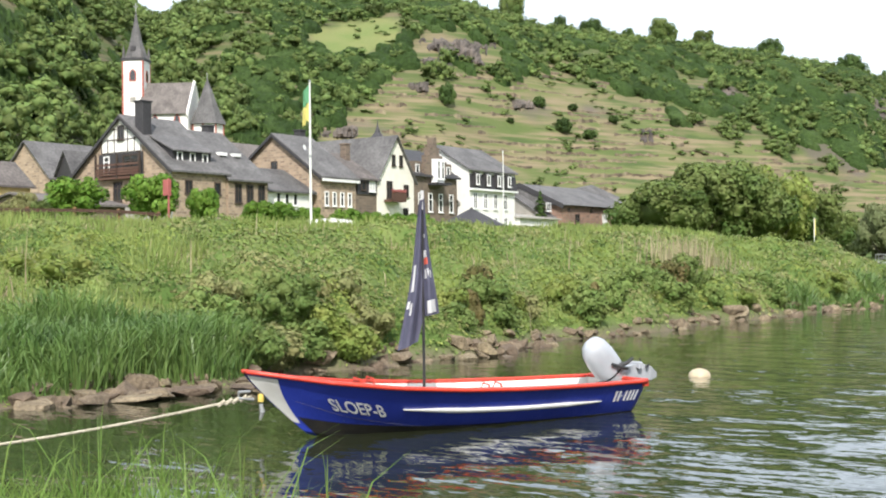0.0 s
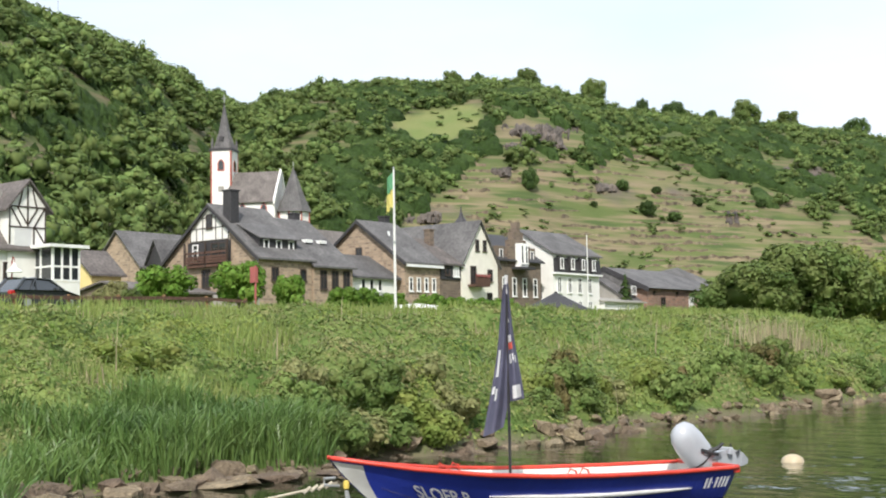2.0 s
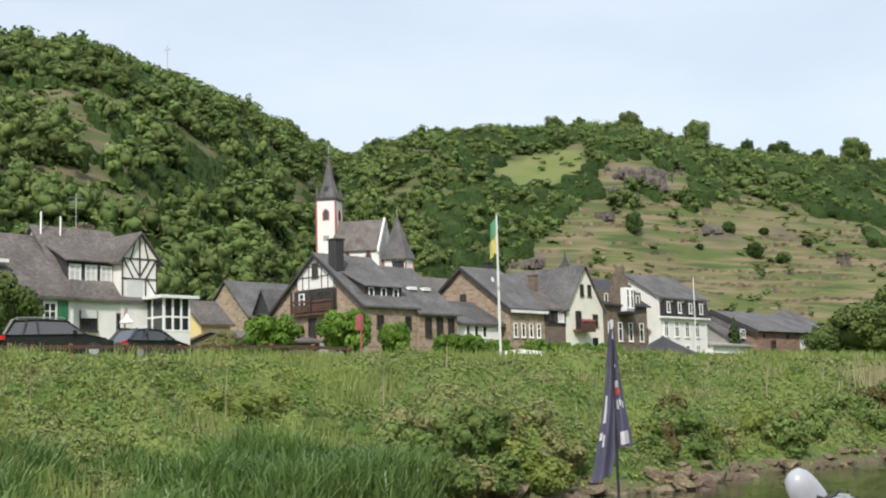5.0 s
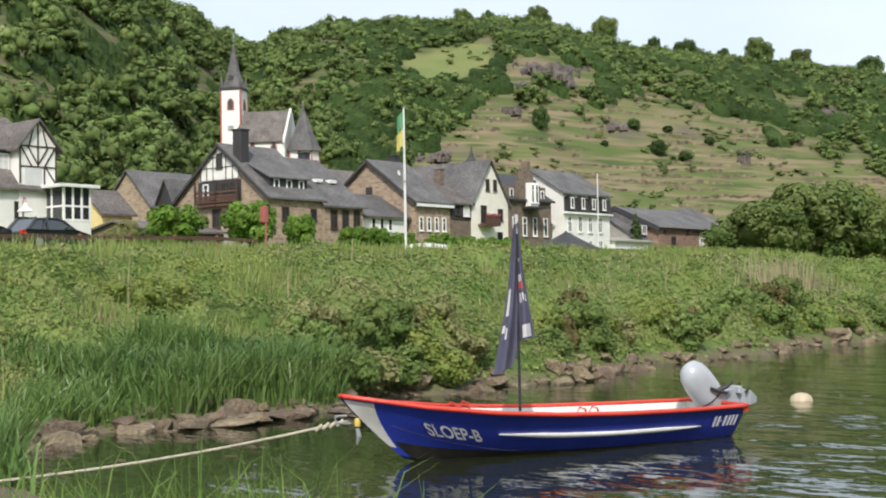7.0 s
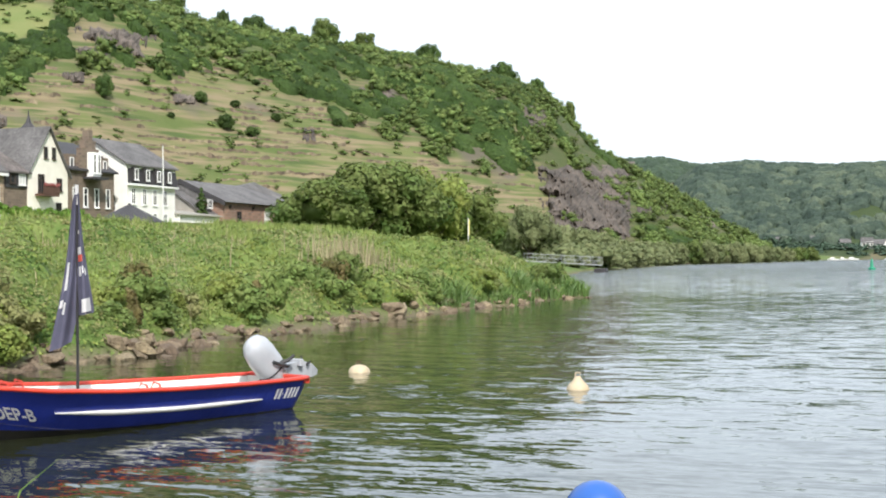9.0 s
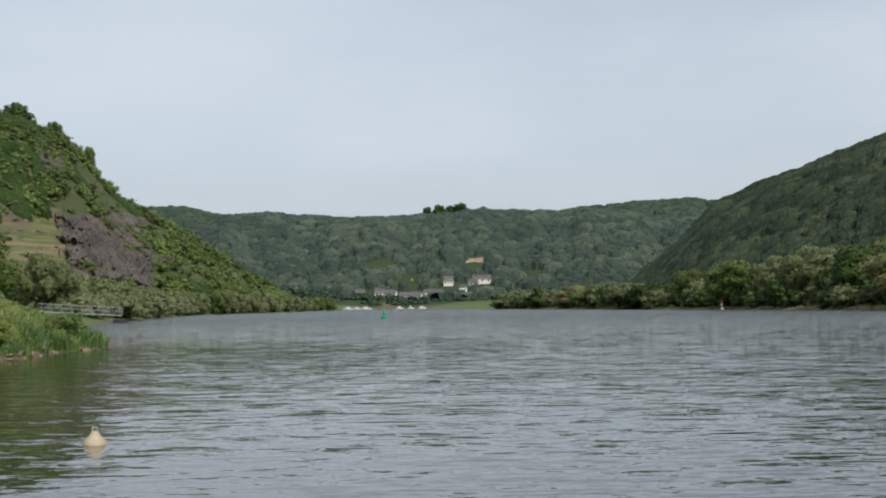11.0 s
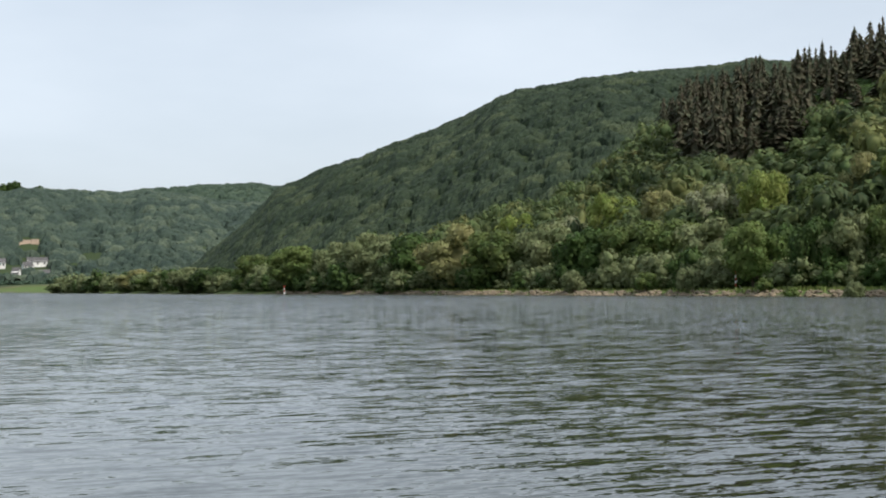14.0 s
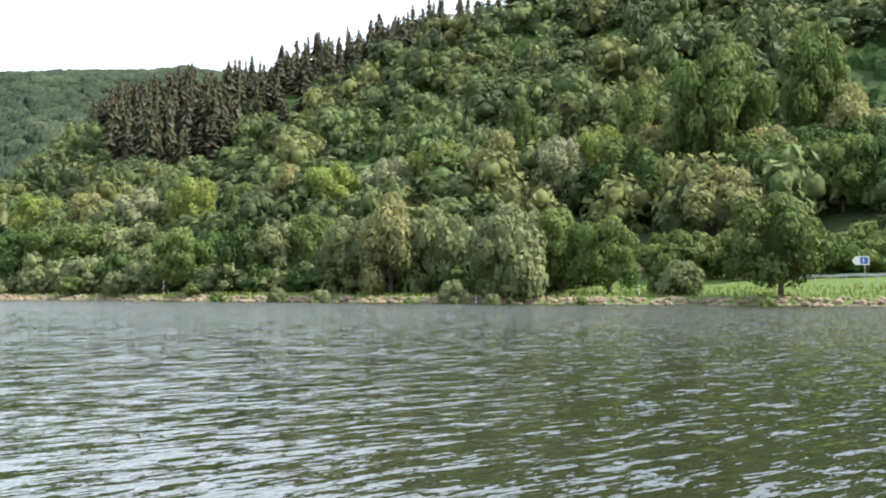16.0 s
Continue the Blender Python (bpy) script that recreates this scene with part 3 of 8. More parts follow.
build_ground()
wv = np.array([(-4700, -4700, 0), (4700, -4700, 0), (4700, 4700, 0), (-4700, 4700, 0)], float)
tagged(new("water", arrays("water", wv, np.array([[0, 1, 2, 3]]), "river_water")), "wide calm green-brown river with small wind ripples", "river", kind="structure")


# ---------------------------------------------------------------- plants
RNG = np.random.default_rng(7)


def ico(subdiv):
    bm = bmesh.new()
    bmesh.ops.create_icosphere(bm, subdivisions=subdiv, radius=1.0)
    v = np.array([p.co[:] for p in bm.verts])
    f = np.array([[q.index for q in p.verts] for p in bm.faces])
    bm.free()
    return v, f


ICO = {k: ico(k) for k in (1, 2, 3)}


def lumpy(subdiv, seed, amount=0.25, freq=2.0):
    v, f = ICO[subdiv]
    off = Vector((seed * 3.7, seed * 1.3, seed * 2.1))
    d = np.array([noise.noise(Vector(p) * freq + off) + 0.5 * noise.noise(Vector(p) * freq * 2.3 + off) for p in v])
    return v * (1 + amount * d)[:, None], f


def leaf_quads(centres, normals, size, rng, jitter=0.7, ratio=0.7):
    """Small folded leaf sprays: two triangles with a crease, as (n*4) points and (n*2) faces."""
    n = len(centres)
    nm = normals + rng.normal(0, jitter, (n, 3))
    nm /= np.linalg.norm(nm, axis=1)[:, None] + 1e-9
    t = np.cross(nm, rng.normal(0, 1, (n, 3)))
    t /= np.linalg.norm(t, axis=1)[:, None] + 1e-9
    b = np.cross(nm, t)
    s = (size * rng.uniform(0.6, 1.35, n))[:, None]
    p = np.stack([centres - t * s, centres - b * s * ratio * 0.5 + nm * s * 0.25, centres + t * s, centres + b * s * ratio * 0.5 + nm * s * 0.25], 1).reshape(-1, 3)
    k = np.arange(n)[:, None] * 4
    return p, np.concatenate([k + [[0, 1, 2]], k + [[0, 2, 3]]])


def join(pieces):
    vs, fs, k = [], [], 0
    for v, f in pieces:
        vs.append(v)
        fs.append(f + k)
        k += len(v)
    return np.concatenate(vs), np.concatenate(fs)


def leaf_tris(centres, normals, size, rng, jitter=0.4, hang=0.0):
    """Leaf sprays too small to show a fold: one pointed triangle each, facing outwards."""
    n = len(centres)
    nm = normals + rng.normal(0, jitter, (n, 3))
    nm /= np.linalg.norm(nm, axis=1)[:, None] + 1e-9
    t = np.cross(nm, rng.normal(0, 1, (n, 3)) * (1 - hang) + np.array([0.6, 0.6, 0.0]) * hang)
    t /= np.linalg.norm(t, axis=1)[:, None] + 1e-9
    b = np.cross(nm, t)
    s = (size * rng.uniform(0.6, 1.4, n))[:, None]
    p = np.stack([centres - t * s - b * s * 0.55, centres - t * s * 0.6 + b * s * 0.75, centres + t * s * (1.1 + hang)], 1).reshape(-1, 3)
    return p, np.arange(3 * n).reshape(-1, 3)


def crown(seed, lobes, cards, size, wide=1.0, high=1.0, core=2, flat=0.8, droop=0.0):
    """A crown about 2 across and 1.5 high on z=0: rounded boughs of small sprays over darker inner bodies."""
    rng = np.random.default_rng(seed)
    cards, size = int(0.7 * cards), 1.17 * size
    cs = [(np.array([0, 0, 0.68]), 0.52)]
    turn = rng.uniform(0, 6.28)
    for i in range(lobes):
        dz = 1.0 - 1.86 * (i + 0.5) / lobes + rng.normal(0, 0.09)
        q = math.sqrt(max(0.0, 1 - min(1.0, dz * dz)))
        a = turn + i * 2.39996 + rng.normal(0, 0.25)
        k = rng.uniform(0.7, 1.22)
        rad = rng.uniform(0.62, 1.2) * 0.98 / math.sqrt(max(4, lobes)) + 0.06
        cs.append((np.array([0.66 * k * q * math.cos(a), 0.66 * k * q * math.sin(a), 0.68 + 0.52 * k * dz]), rad))
    scale = np.array([wide, wide, high])
    pieces, P, N = [], [], []
    area = sum(r * r for _, r in cs[1:])
    for i, (c, rad) in enumerate(cs):
        bv, bf = lumpy(core if i == 0 else max(1, core - 1), seed + i, 0.3)
        pieces.append(((bv * rad * np.array([0.68, 0.68, 0.68 * flat]) + c) * scale, bf))
        if i == 0:
            continue
        per = int(1.9 * cards * rad * rad / area) + 2
        d = rng.normal(0, 1, (per, 3))
        d[:, 2] = d[:, 2] + 0.25
        d /= np.linalg.norm(d, axis=1)[:, None]
        p = c + d * rad * rng.uniform(0.82, 1.12, per)[:, None] * np.array([1, 1, flat])
        free = np.ones(per, bool)
        for j, (c2, r2) in enumerate(cs):
            if j != i:
                free &= np.linalg.norm((p - c2) / np.array([1, 1, flat]), axis=1) > 0.8 * r2
        P.append(p[free])
        N.append(d[free])
    P, N = np.concatenate(P), np.concatenate(N)
    pick = rng.permutation(len(P))[:cards]
    lv, lf = leaf_tris(P[pick], N[pick] + np.array([0, 0, 0.25 - droop * 0.5]), size, rng, 0.4, 0.7 * min(1.0, droop))
    pieces.append((lv * scale, lf))
    return join(pieces)


def conifer(seed, tiers=15, per=8):
    """A spruce about 0.36 across and 1 high on z=0, its whorls ragged and thinning to the tip."""
    rng = np.random.default_rng(seed)
    pieces = []
    for i in range(tiers):
        z = 0.06 + 0.90 * i / tiers + rng.normal(0, 0.008)
        rad = (0.235 * (1 - i / tiers) ** 0.9 + 0.012) * rng.uniform(0.8, 1.12)
        a = rng.uniform(0, 6.28, per)
        q = rad * rng.uniform(0.6, 1.2, per)
        tip = np.stack([q * np.cos(a), q * np.sin(a), z - rad * 0.25 + rng.normal(0, 0.015, per)], -1)
        root = np.stack([0 * a, 0 * a, np.full(per, z + 0.07)], -1)
        side = np.stack([-np.sin(a), np.cos(a), 0 * a], -1) * rad * 0.3
        mid = tip * 0.45 + root * 0.55 + np.array([0, 0, 0.012])
        p = np.stack([root, mid - side, tip, mid + side], 1).reshape(-1, 3)
        k = np.arange(per)[:, None] * 4
        pieces.append((p, np.concatenate([k + [[0, 1, 2]], k + [[0, 2, 3]]])))
    c = 6
    ang = np.arange(c) * 2 * math.pi / c
    cone = np.concatenate([np.stack([0.09 * np.cos(ang), 0.09 * np.sin(ang), np.full(c, 0.05)], -1), [[0, 0, 1.0]]])
    pieces.append((cone, np.array([[i, (i + 1) % c, c] for i in range(c)])))
    return join(pieces)


def scattered(templates, spots, rng):
    """Copies of the templates, turned and scaled, as one mesh: spots are (x, y, z, width, height)."""
    pieces = []
    for x, y, z, w, h in spots:
        v, f = templates[rng.integers(len(templates))]
        a = rng.uniform(0, 2 * math.pi)
        ca, sa = math.cos(a), math.sin(a)
        p = np.stack([(v[:, 0] * ca - v[:, 1] * sa) * w + x, (v[:, 0] * sa + v[:, 1] * ca) * w + y, v[:, 2] * h + z], -1)
        pieces.append((p, f))
    return join(pieces)


def polar(az, r):
    a = np.radians(az)
    return -r * np.sin(a), r * np.cos(a)


def spots_on(key, az0, az1, spacing, u0, u1, keep, rng, wide, high, sink=0.25):
    """Places on a hill between turns az0 and az1, u from foot to ridge."""
    a, foot, ridge, el = HILLS[key]
    res = []
    az_mid = (az0 + az1) / 2
    f, g = np.interp(az_mid, a, foot), np.interp(az_mid, a, ridge)
    n = int(radians(az1 - az0) * 0.5 * ((f + (g - f) * u1) ** 2 - (f + (g - f) * u0) ** 2) / spacing ** 2)
    az = rng.uniform(az0, az1, n)
    f, g = np.interp(az, a, foot), np.interp(az, a, ridge)
    r0, r1 = f + (g - f) * u0, f + (g - f) * u1
    r = np.sqrt(rng.uniform(0, 1, n) * (r1 ** 2 - r0 ** 2) + r0 ** 2)
    x, y = polar(az, r)
    z, _ = land(x, y)
    u = (r - f) / (g - f)
    ok = keep(az, u, x, y, rng) & (z > 1.0)
    w = wide * rng.uniform(0.65, 1.35, n)
    h = high * (0.6 + 0.75 * rng.uniform(0, 1, n) ** 1.2)
    return [(x[i], y[i], z[i] - sink * h[i], w[i], h[i]) for i in np.where(ok)[0]]


def value_noise(x, y, s, seed=0.0):
    return np.array([noise.noise(Vector((p / s, q / s, seed))) for p, q in zip(x, y)])


HILL_CROWNS = [crown(100 + i, 9, 430, 0.082, core=1) for i in range(6)]
SMALL_CROWNS = [crown(120 + i, 6, 180, 0.095, core=1) for i in range(6)]
FAR_CROWNS = [crown(140 + i, 2, 26, 0.25, core=1) for i in range(5)]
SPRUCES = [conifer(160 + i) for i in range(4)]


def canopy_material(name, dark, mid, light, rough=0.7, grain=0.6):
    """Closed leaf canopy: a tone of its own for each crown, with leafy grain."""
    m = bpy.data.materials.new(name)
    m.use_nodes = True
    n, l = m.node_tree.nodes, m.node_tree.links
    b = n["Principled BSDF"]
    b.inputs["Roughness"].default_value, b.inputs["Specular IOR Level"].default_value = rough, 0.06
    at = n.new("ShaderNodeAttribute")
    at.attribute_name = "tone"
    rp = n.new("ShaderNodeValToRGB")
    e = rp.color_ramp.elements
    e[0].color, e[1].color = (*dark, 1), (*light, 1)
    x = e.new(0.5)
    x.color = (*mid, 1)
    l.new(at.outputs["Fac"], rp.inputs["Fac"])
    tc = n.new("ShaderNodeTexCoord")
    t = n.new("ShaderNodeTexNoise")
    t.inputs["Scale"].default_value, t.inputs["Detail"].default_value, t.inputs["Roughness"].default_value = grain, 5.0, 0.65
    l.new(tc.outputs["Object"], t.inputs["Vector"])
    r = n.new("ShaderNodeMapRange")
    r.inputs["From Min"].default_value, r.inputs["From Max"].default_value = 0.35, 0.65
    r.inputs["To Min"].default_value, r.inputs["To Max"].default_value = 0.7, 1.3
    l.new(t.outputs["Fac"], r.inputs["Value"])
    hs = n.new("ShaderNodeHueSaturation")
    l.new(rp.outputs["Color"], hs.inputs["Color"])
    l.new(r.outputs["Result"], hs.inputs["Value"])
    l.new(hs.outputs["Color"], b.inputs["Base Color"])
    bp = n.new("ShaderNodeBump")
    bp.inputs["Strength"].default_value, bp.inputs["Distance"].default_value = 0.8, 1.2
    l.new(t.outputs["Fac"], bp.inputs["Height"])
    l.new(bp.outputs["Normal"], b.inputs["Normal"])
    MATS[name] = m


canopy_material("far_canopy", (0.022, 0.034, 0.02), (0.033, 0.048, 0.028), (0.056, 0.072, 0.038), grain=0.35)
# valley and ridge greens carry distance haze: paler and bluer in the colour itself
canopy_material("valley_canopy_hazed", (0.036, 0.054, 0.042), (0.052, 0.074, 0.055), (0.085, 0.108, 0.073), grain=0.35)
canopy_material("ridge_canopy_hazed", (0.034, 0.052, 0.036), (0.045, 0.068, 0.045), (0.06, 0.085, 0.055), grain=0.2)
# dark leaf tones: the shade between crowns is put into this colour
canopy_material("under_canopy_shade", (0.022, 0.04, 0.011), (0.034, 0.06, 0.016), (0.05, 0.08, 0.024), grain=0.8)


def canopy(name, label, key, az0, az1, u0, u1, spacing, tall, fine, material, keep, seed):
    """The roof of a wood: one rounded crown beside another, as one sheet over the slope."""
    rng = np.random.default_rng(seed)
    a, foot, ridge, _ = HILLS[key]
    r0 = (np.min(foot) + u0 * (np.max(ridge) - np.min(foot)))
    r1 = (np.min(foot) + u1 * (np.max(ridge) - np.min(foot)))
    rm = (r0 + r1) / 2
    da = math.degrees(spacing / rm)
    ni, nj = int((r1 - r0) / spacing) + 3, int((az1 - az0) / da) + 3
    ci, cj = np.meshgrid(np.arange(ni), np.arange(nj), indexing="ij")
    cr = r0 + (ci - 1 + rng.uniform(0.1, 0.9, ci.shape)) * spacing
    ca = az0 + (cj - 1 + rng.uniform(0.1, 0.9, ci.shape)) * da
    size = rng.uniform(0.42, 0.86, ci.shape)
    high = tall * (0.3 + size)
    tone = np.clip(rng.normal(0.45, 0.3, ci.shape), 0, 1)
    cx, cy = polar(ca, cr)
    cz, _ = land(cx, cy)
    el = np.degrees(np.arctan2(cz - EYE, cr))
    cu = (cr - np.interp(ca, a, foot)) / (np.interp(ca, a, ridge) - np.interp(ca, a, foot))
    drift = value_noise(cx.ravel(), cy.ravel(), spacing * 7, seed).reshape(cx.shape)
    tone = np.clip(tone + 0.35 * drift, 0, 1)
    ok = keep(ca.ravel(), cu.ravel(), el.ravel(), cx.ravel(), cy.ravel()).reshape(cx.shape) & (cz > 0.5)
    R, A = np.meshgrid(np.arange(r0, r1, fine * 1.5), np.arange(az0, az1, math.degrees(fine / rm)), indexing="ij")
    A = A + rng.uniform(-0.3, 0.3, A.shape) * math.degrees(fine / rm)
    R = R + rng.uniform(-0.3, 0.3, A.shape) * fine * 1.5
    X, Y = polar(A, R)
    Z, _ = land(X, Y)
    gi, gj = ((R - r0) / spacing + 1).astype(int), ((A - az0) / da + 1).astype(int)
    best, bt = np.full(R.shape, -4.0), np.full(R.shape, 0.3)
    for di in (-1, 0, 1):
        for dj in (-1, 0, 1):
            i, j = np.clip(gi + di, 0, ni - 1), np.clip(gj + dj, 0, nj - 1)
            d2 = ((R - cr[i, j]) ** 2 + (R * np.radians(A - ca[i, j])) ** 2) / (spacing * R / rm * size[i, j]) ** 2
            top = np.where(ok[i, j] & (d2 < 1), high[i, j] * (0.15 + 0.85 * np.sqrt(np.clip(1 - d2, 0, 1))), -4.0)
            bt = np.where(top > best, tone[i, j], bt)
            best = np.maximum(best, top)
    Z = Z + best + np.where(best > 0, rng.normal(0, 0.05 * spacing, Z.shape), 0)
    nr, na = R.shape
    i, j = np.meshgrid(np.arange(nr - 1), np.arange(na - 1), indexing="ij")
    used = (np.maximum(np.maximum(best[:-1, :-1], best[1:, :-1]), np.maximum(best[:-1, 1:], best[1:, 1:])) > 0).ravel()
    f = np.stack([i * na + j, (i + 1) * na + j, (i + 1) * na + j + 1, i * na + j + 1], -1).reshape(-1, 4)[used][:, ::-1]
    me = arrays(name, np.stack([X, Y, Z], -1).reshape(-1, 3), f, material, False)
    at = me.attributes.new("tone", "FLOAT", "POINT")
    at.data.foreach_set("value", bt.ravel().astype(np.float32))
    single(name, me, label, "woods", kind="stuff")


# the white village in the bend: turn, height angle, width, height
FAR_HOUSES = [(3.9, 0.2, 9, 7), (3.3, 0.22, 14, 5), (1.5, 0.45, 9, 8), (1.0, 0.45, 10, 7), (0.2, 0.4, 16, 6), (-0.9, 0.62, 18, 6), (-1.6, 1.1, 9, 8), (-2.25, 0.6, 6, 10), (-2.7, 1.0, 8, 7), (-3.1, 1.15, 18, 8), (-4.6, 0.5, 9, 5), (-3.4, 0.7, 9, 6),
              (5.2, 0.15, 8, 6), (-0.2, 0.5, 8, 6), (2.4, 0.35, 8, 6)]


def build_woods():
    rng = np.random.default_rng(11)

    def west_keep(az, u, x, y, g):
        z, _ = land(x, y)
        vine, field, stony = west_zones(az, np.degrees(np.arctan2(z - EYE, np.hypot(x, y))))
        n = value_noise(x, y, 55, 1.0) + 0.5 * value_noise(x, y, 18, 4.0)
        spur = smooth01((16 - az) / 2)
        open_slope = smooth01((az - 49) / 2) * smooth01((60 - az) / 4) * smooth01((0.75 - u) / 0.2)
        band = smooth01((44 - az) / 2) * smooth01((az - 37) / 2)
        return n > -0.55 + 1.25 * vine + 2.0 * field + 0.8 * stony + 0.4 * spur + 0.02 * open_slope + 0.1 * band - 0.3 * (u > 0.88)

    s = spots_on("west", 5.6, 44, 6.6, 0.02, 1.0, west_keep, rng, 4.0, 3.6)
    single("hillside_scrub", arrays("hillside_scrub", *scattered(SMALL_CROWNS, s, rng), "hill_leaf", True), "dense green scrub and oak bushes on the slope", "scrub", kind="stuff")
    s = spots_on("west", 44, 66, 6.3, 0.0, 1.0, west_keep, rng, 4.9, 4.9)
    single("hillside_wood", arrays("hillside_wood", *scattered(SMALL_CROWNS, s, rng), "hill_leaf", True), "thick green wood on the steep slope above the village", "woods", kind="stuff")

    def thick(az, u, el, x, y):
        return west_keep(az, u, x, y, rng) & (value_noise(x, y, 45, 22.0) + 0.6 * value_noise(x, y, 16, 8.0) > -0.05) & (az > 42.5)

    canopy("hillside_undergrowth", "low green undergrowth and young trees of the slope", "west", 42, 66, 0.0, 1.0, 4.6, 2.6, 1.15, "under_canopy_shade", thick, 61)

    def scrubby(az, u, el, x, y):
        z, _ = land(x, y)
        vine = west_zones(az, np.degrees(np.arctan2(z + 2 - EYE, np.hypot(x, y))))[0]
        return (vine < 0.02) & west_keep(az, u, x, y, rng) & (value_noise(x, y, 28, 33.0) > -0.25 + 0.5 * (az < 16)) & (az < 43.5)

    canopy("slope_thicket", "close green thicket of oak and broom on the slope", "west", 6, 43.5, 0.0, 1.0, 5.8, 3.0, 1.15, "under_canopy_shade", scrubby, 62)
    s = spots_on("west", 6, 64, 6.0, 0.02, 0.95, lambda az, u, x, y, g: value_noise(x, y, 22, 6.0) + 0.2 * (az > 43) > 0.0, rng, 1.8, 1.1)
    single("terrace_scrub", arrays("terrace_scrub", *scattered(FAR_CROWNS, s, rng), "hill_leaf"), "low yellow-green scrub on the abandoned terraces", "scrub", kind="stuff")

    def patchy(az, u, x, y, g):
        return value_noise(x, y, 60, 9.0) > -0.9

    def spruces(az, u, x, y):
        z, _ = land(x, y)
        el = np.degrees(np.arctan2(z - EYE, np.hypot(x, y)))
        edge = np.interp(az, [-53, -47, -44, -41, -38.5, -36.5, -34, -31.6, -30.6, -29.5], [13, 10.9, 9.6, 8.2, 6.9, 5.4, 4.6, 4.9, 5.6, 9.0])
        return el > edge + 1.1 * value_noise(x, y, 26, 3.0)

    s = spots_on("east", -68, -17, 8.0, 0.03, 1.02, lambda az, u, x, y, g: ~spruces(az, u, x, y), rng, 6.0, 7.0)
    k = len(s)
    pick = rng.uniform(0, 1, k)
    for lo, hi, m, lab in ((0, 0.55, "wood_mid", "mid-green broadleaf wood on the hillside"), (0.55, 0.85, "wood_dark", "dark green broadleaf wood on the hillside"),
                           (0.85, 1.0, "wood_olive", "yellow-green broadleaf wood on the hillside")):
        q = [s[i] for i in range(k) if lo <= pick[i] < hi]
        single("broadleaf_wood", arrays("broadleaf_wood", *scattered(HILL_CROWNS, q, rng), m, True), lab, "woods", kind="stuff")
    s = spots_on("east", -53, -28, 5.4, 0.3, 1.03, lambda az, u, x, y, g: spruces(az, u, x, y) & (g.uniform(0, 1, len(u)) < 0.85), rng, 19.0, 13.0, 0.1)
    single("spruce_wood", arrays("spruce_wood", *scattered(SPRUCES, s, rng), "leaf_conifer"), "dark brown-green spruce wood along the ridge", "woods", kind="stuff")
    # sheet under the crowns, dark in place of shade seen through the gaps
    canopy("wood_floor_growth", "dark leafy sheet painted as shade below the hillside wood", "east", -68, -17, 0.05, 1.02, 6.5, 2.0, 1.6, "under_canopy_shade", lambda az, u, el, x, y: u > 0.06, 63)
    canopy("far_wood", "dark green wood on the far hill", "northeast", -39, -9.3, 0.0, 1.03, 9.5, 4.6, 1.5, "far_canopy", lambda az, u, el, x, y: u > -0.02, 64)

    def open_woods(az, u, el, x, y):
        ok = u > -0.16
        for a, e, w, h in FAR_HOUSES:
            ok &= ~((np.abs(az - a) < 0.35 + 0.018 * w) & (el < e + 0.15) & (el > e - 0.3))
        for a0, a1, e0, e1 in ((-3.3, -2.1, 1.45, 2.2), (-0.4, 0.9, 0.75, 1.45), (-1.6, -0.6, 1.8, 2.0), (0.6, 2.0, 1.5, 2.2), (3.6, 5.0, 2.3, 2.5), (-5.7, -5.0, 1.0, 1.6)):
            ok &= ~((az > a0) & (az < a1) & (el > e0) & (el < e1))
        return ok

    canopy("distant_wood", "dark green wood on the hills where the valley bends", "north", -19, 13, -0.16, 1.04, 12.0, 8.0, 2.6, "valley_canopy_hazed", open_woods, 65)
    canopy("distant_wood", "green wood on the farthest ridge, bluish with haze in its colour", "far_north", -20, 15, 0.45, 1.03, 15.0, 10.0, 5.0, "ridge_canopy_hazed", lambda az, u, el, x, y: u > 0, 66)

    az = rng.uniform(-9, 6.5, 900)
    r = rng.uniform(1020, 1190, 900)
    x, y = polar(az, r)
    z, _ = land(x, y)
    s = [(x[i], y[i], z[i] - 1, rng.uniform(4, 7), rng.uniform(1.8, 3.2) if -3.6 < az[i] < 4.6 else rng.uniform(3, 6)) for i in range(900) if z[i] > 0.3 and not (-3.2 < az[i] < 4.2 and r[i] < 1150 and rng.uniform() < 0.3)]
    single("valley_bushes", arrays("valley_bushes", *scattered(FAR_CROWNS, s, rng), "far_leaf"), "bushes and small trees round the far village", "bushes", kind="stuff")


build_woods()


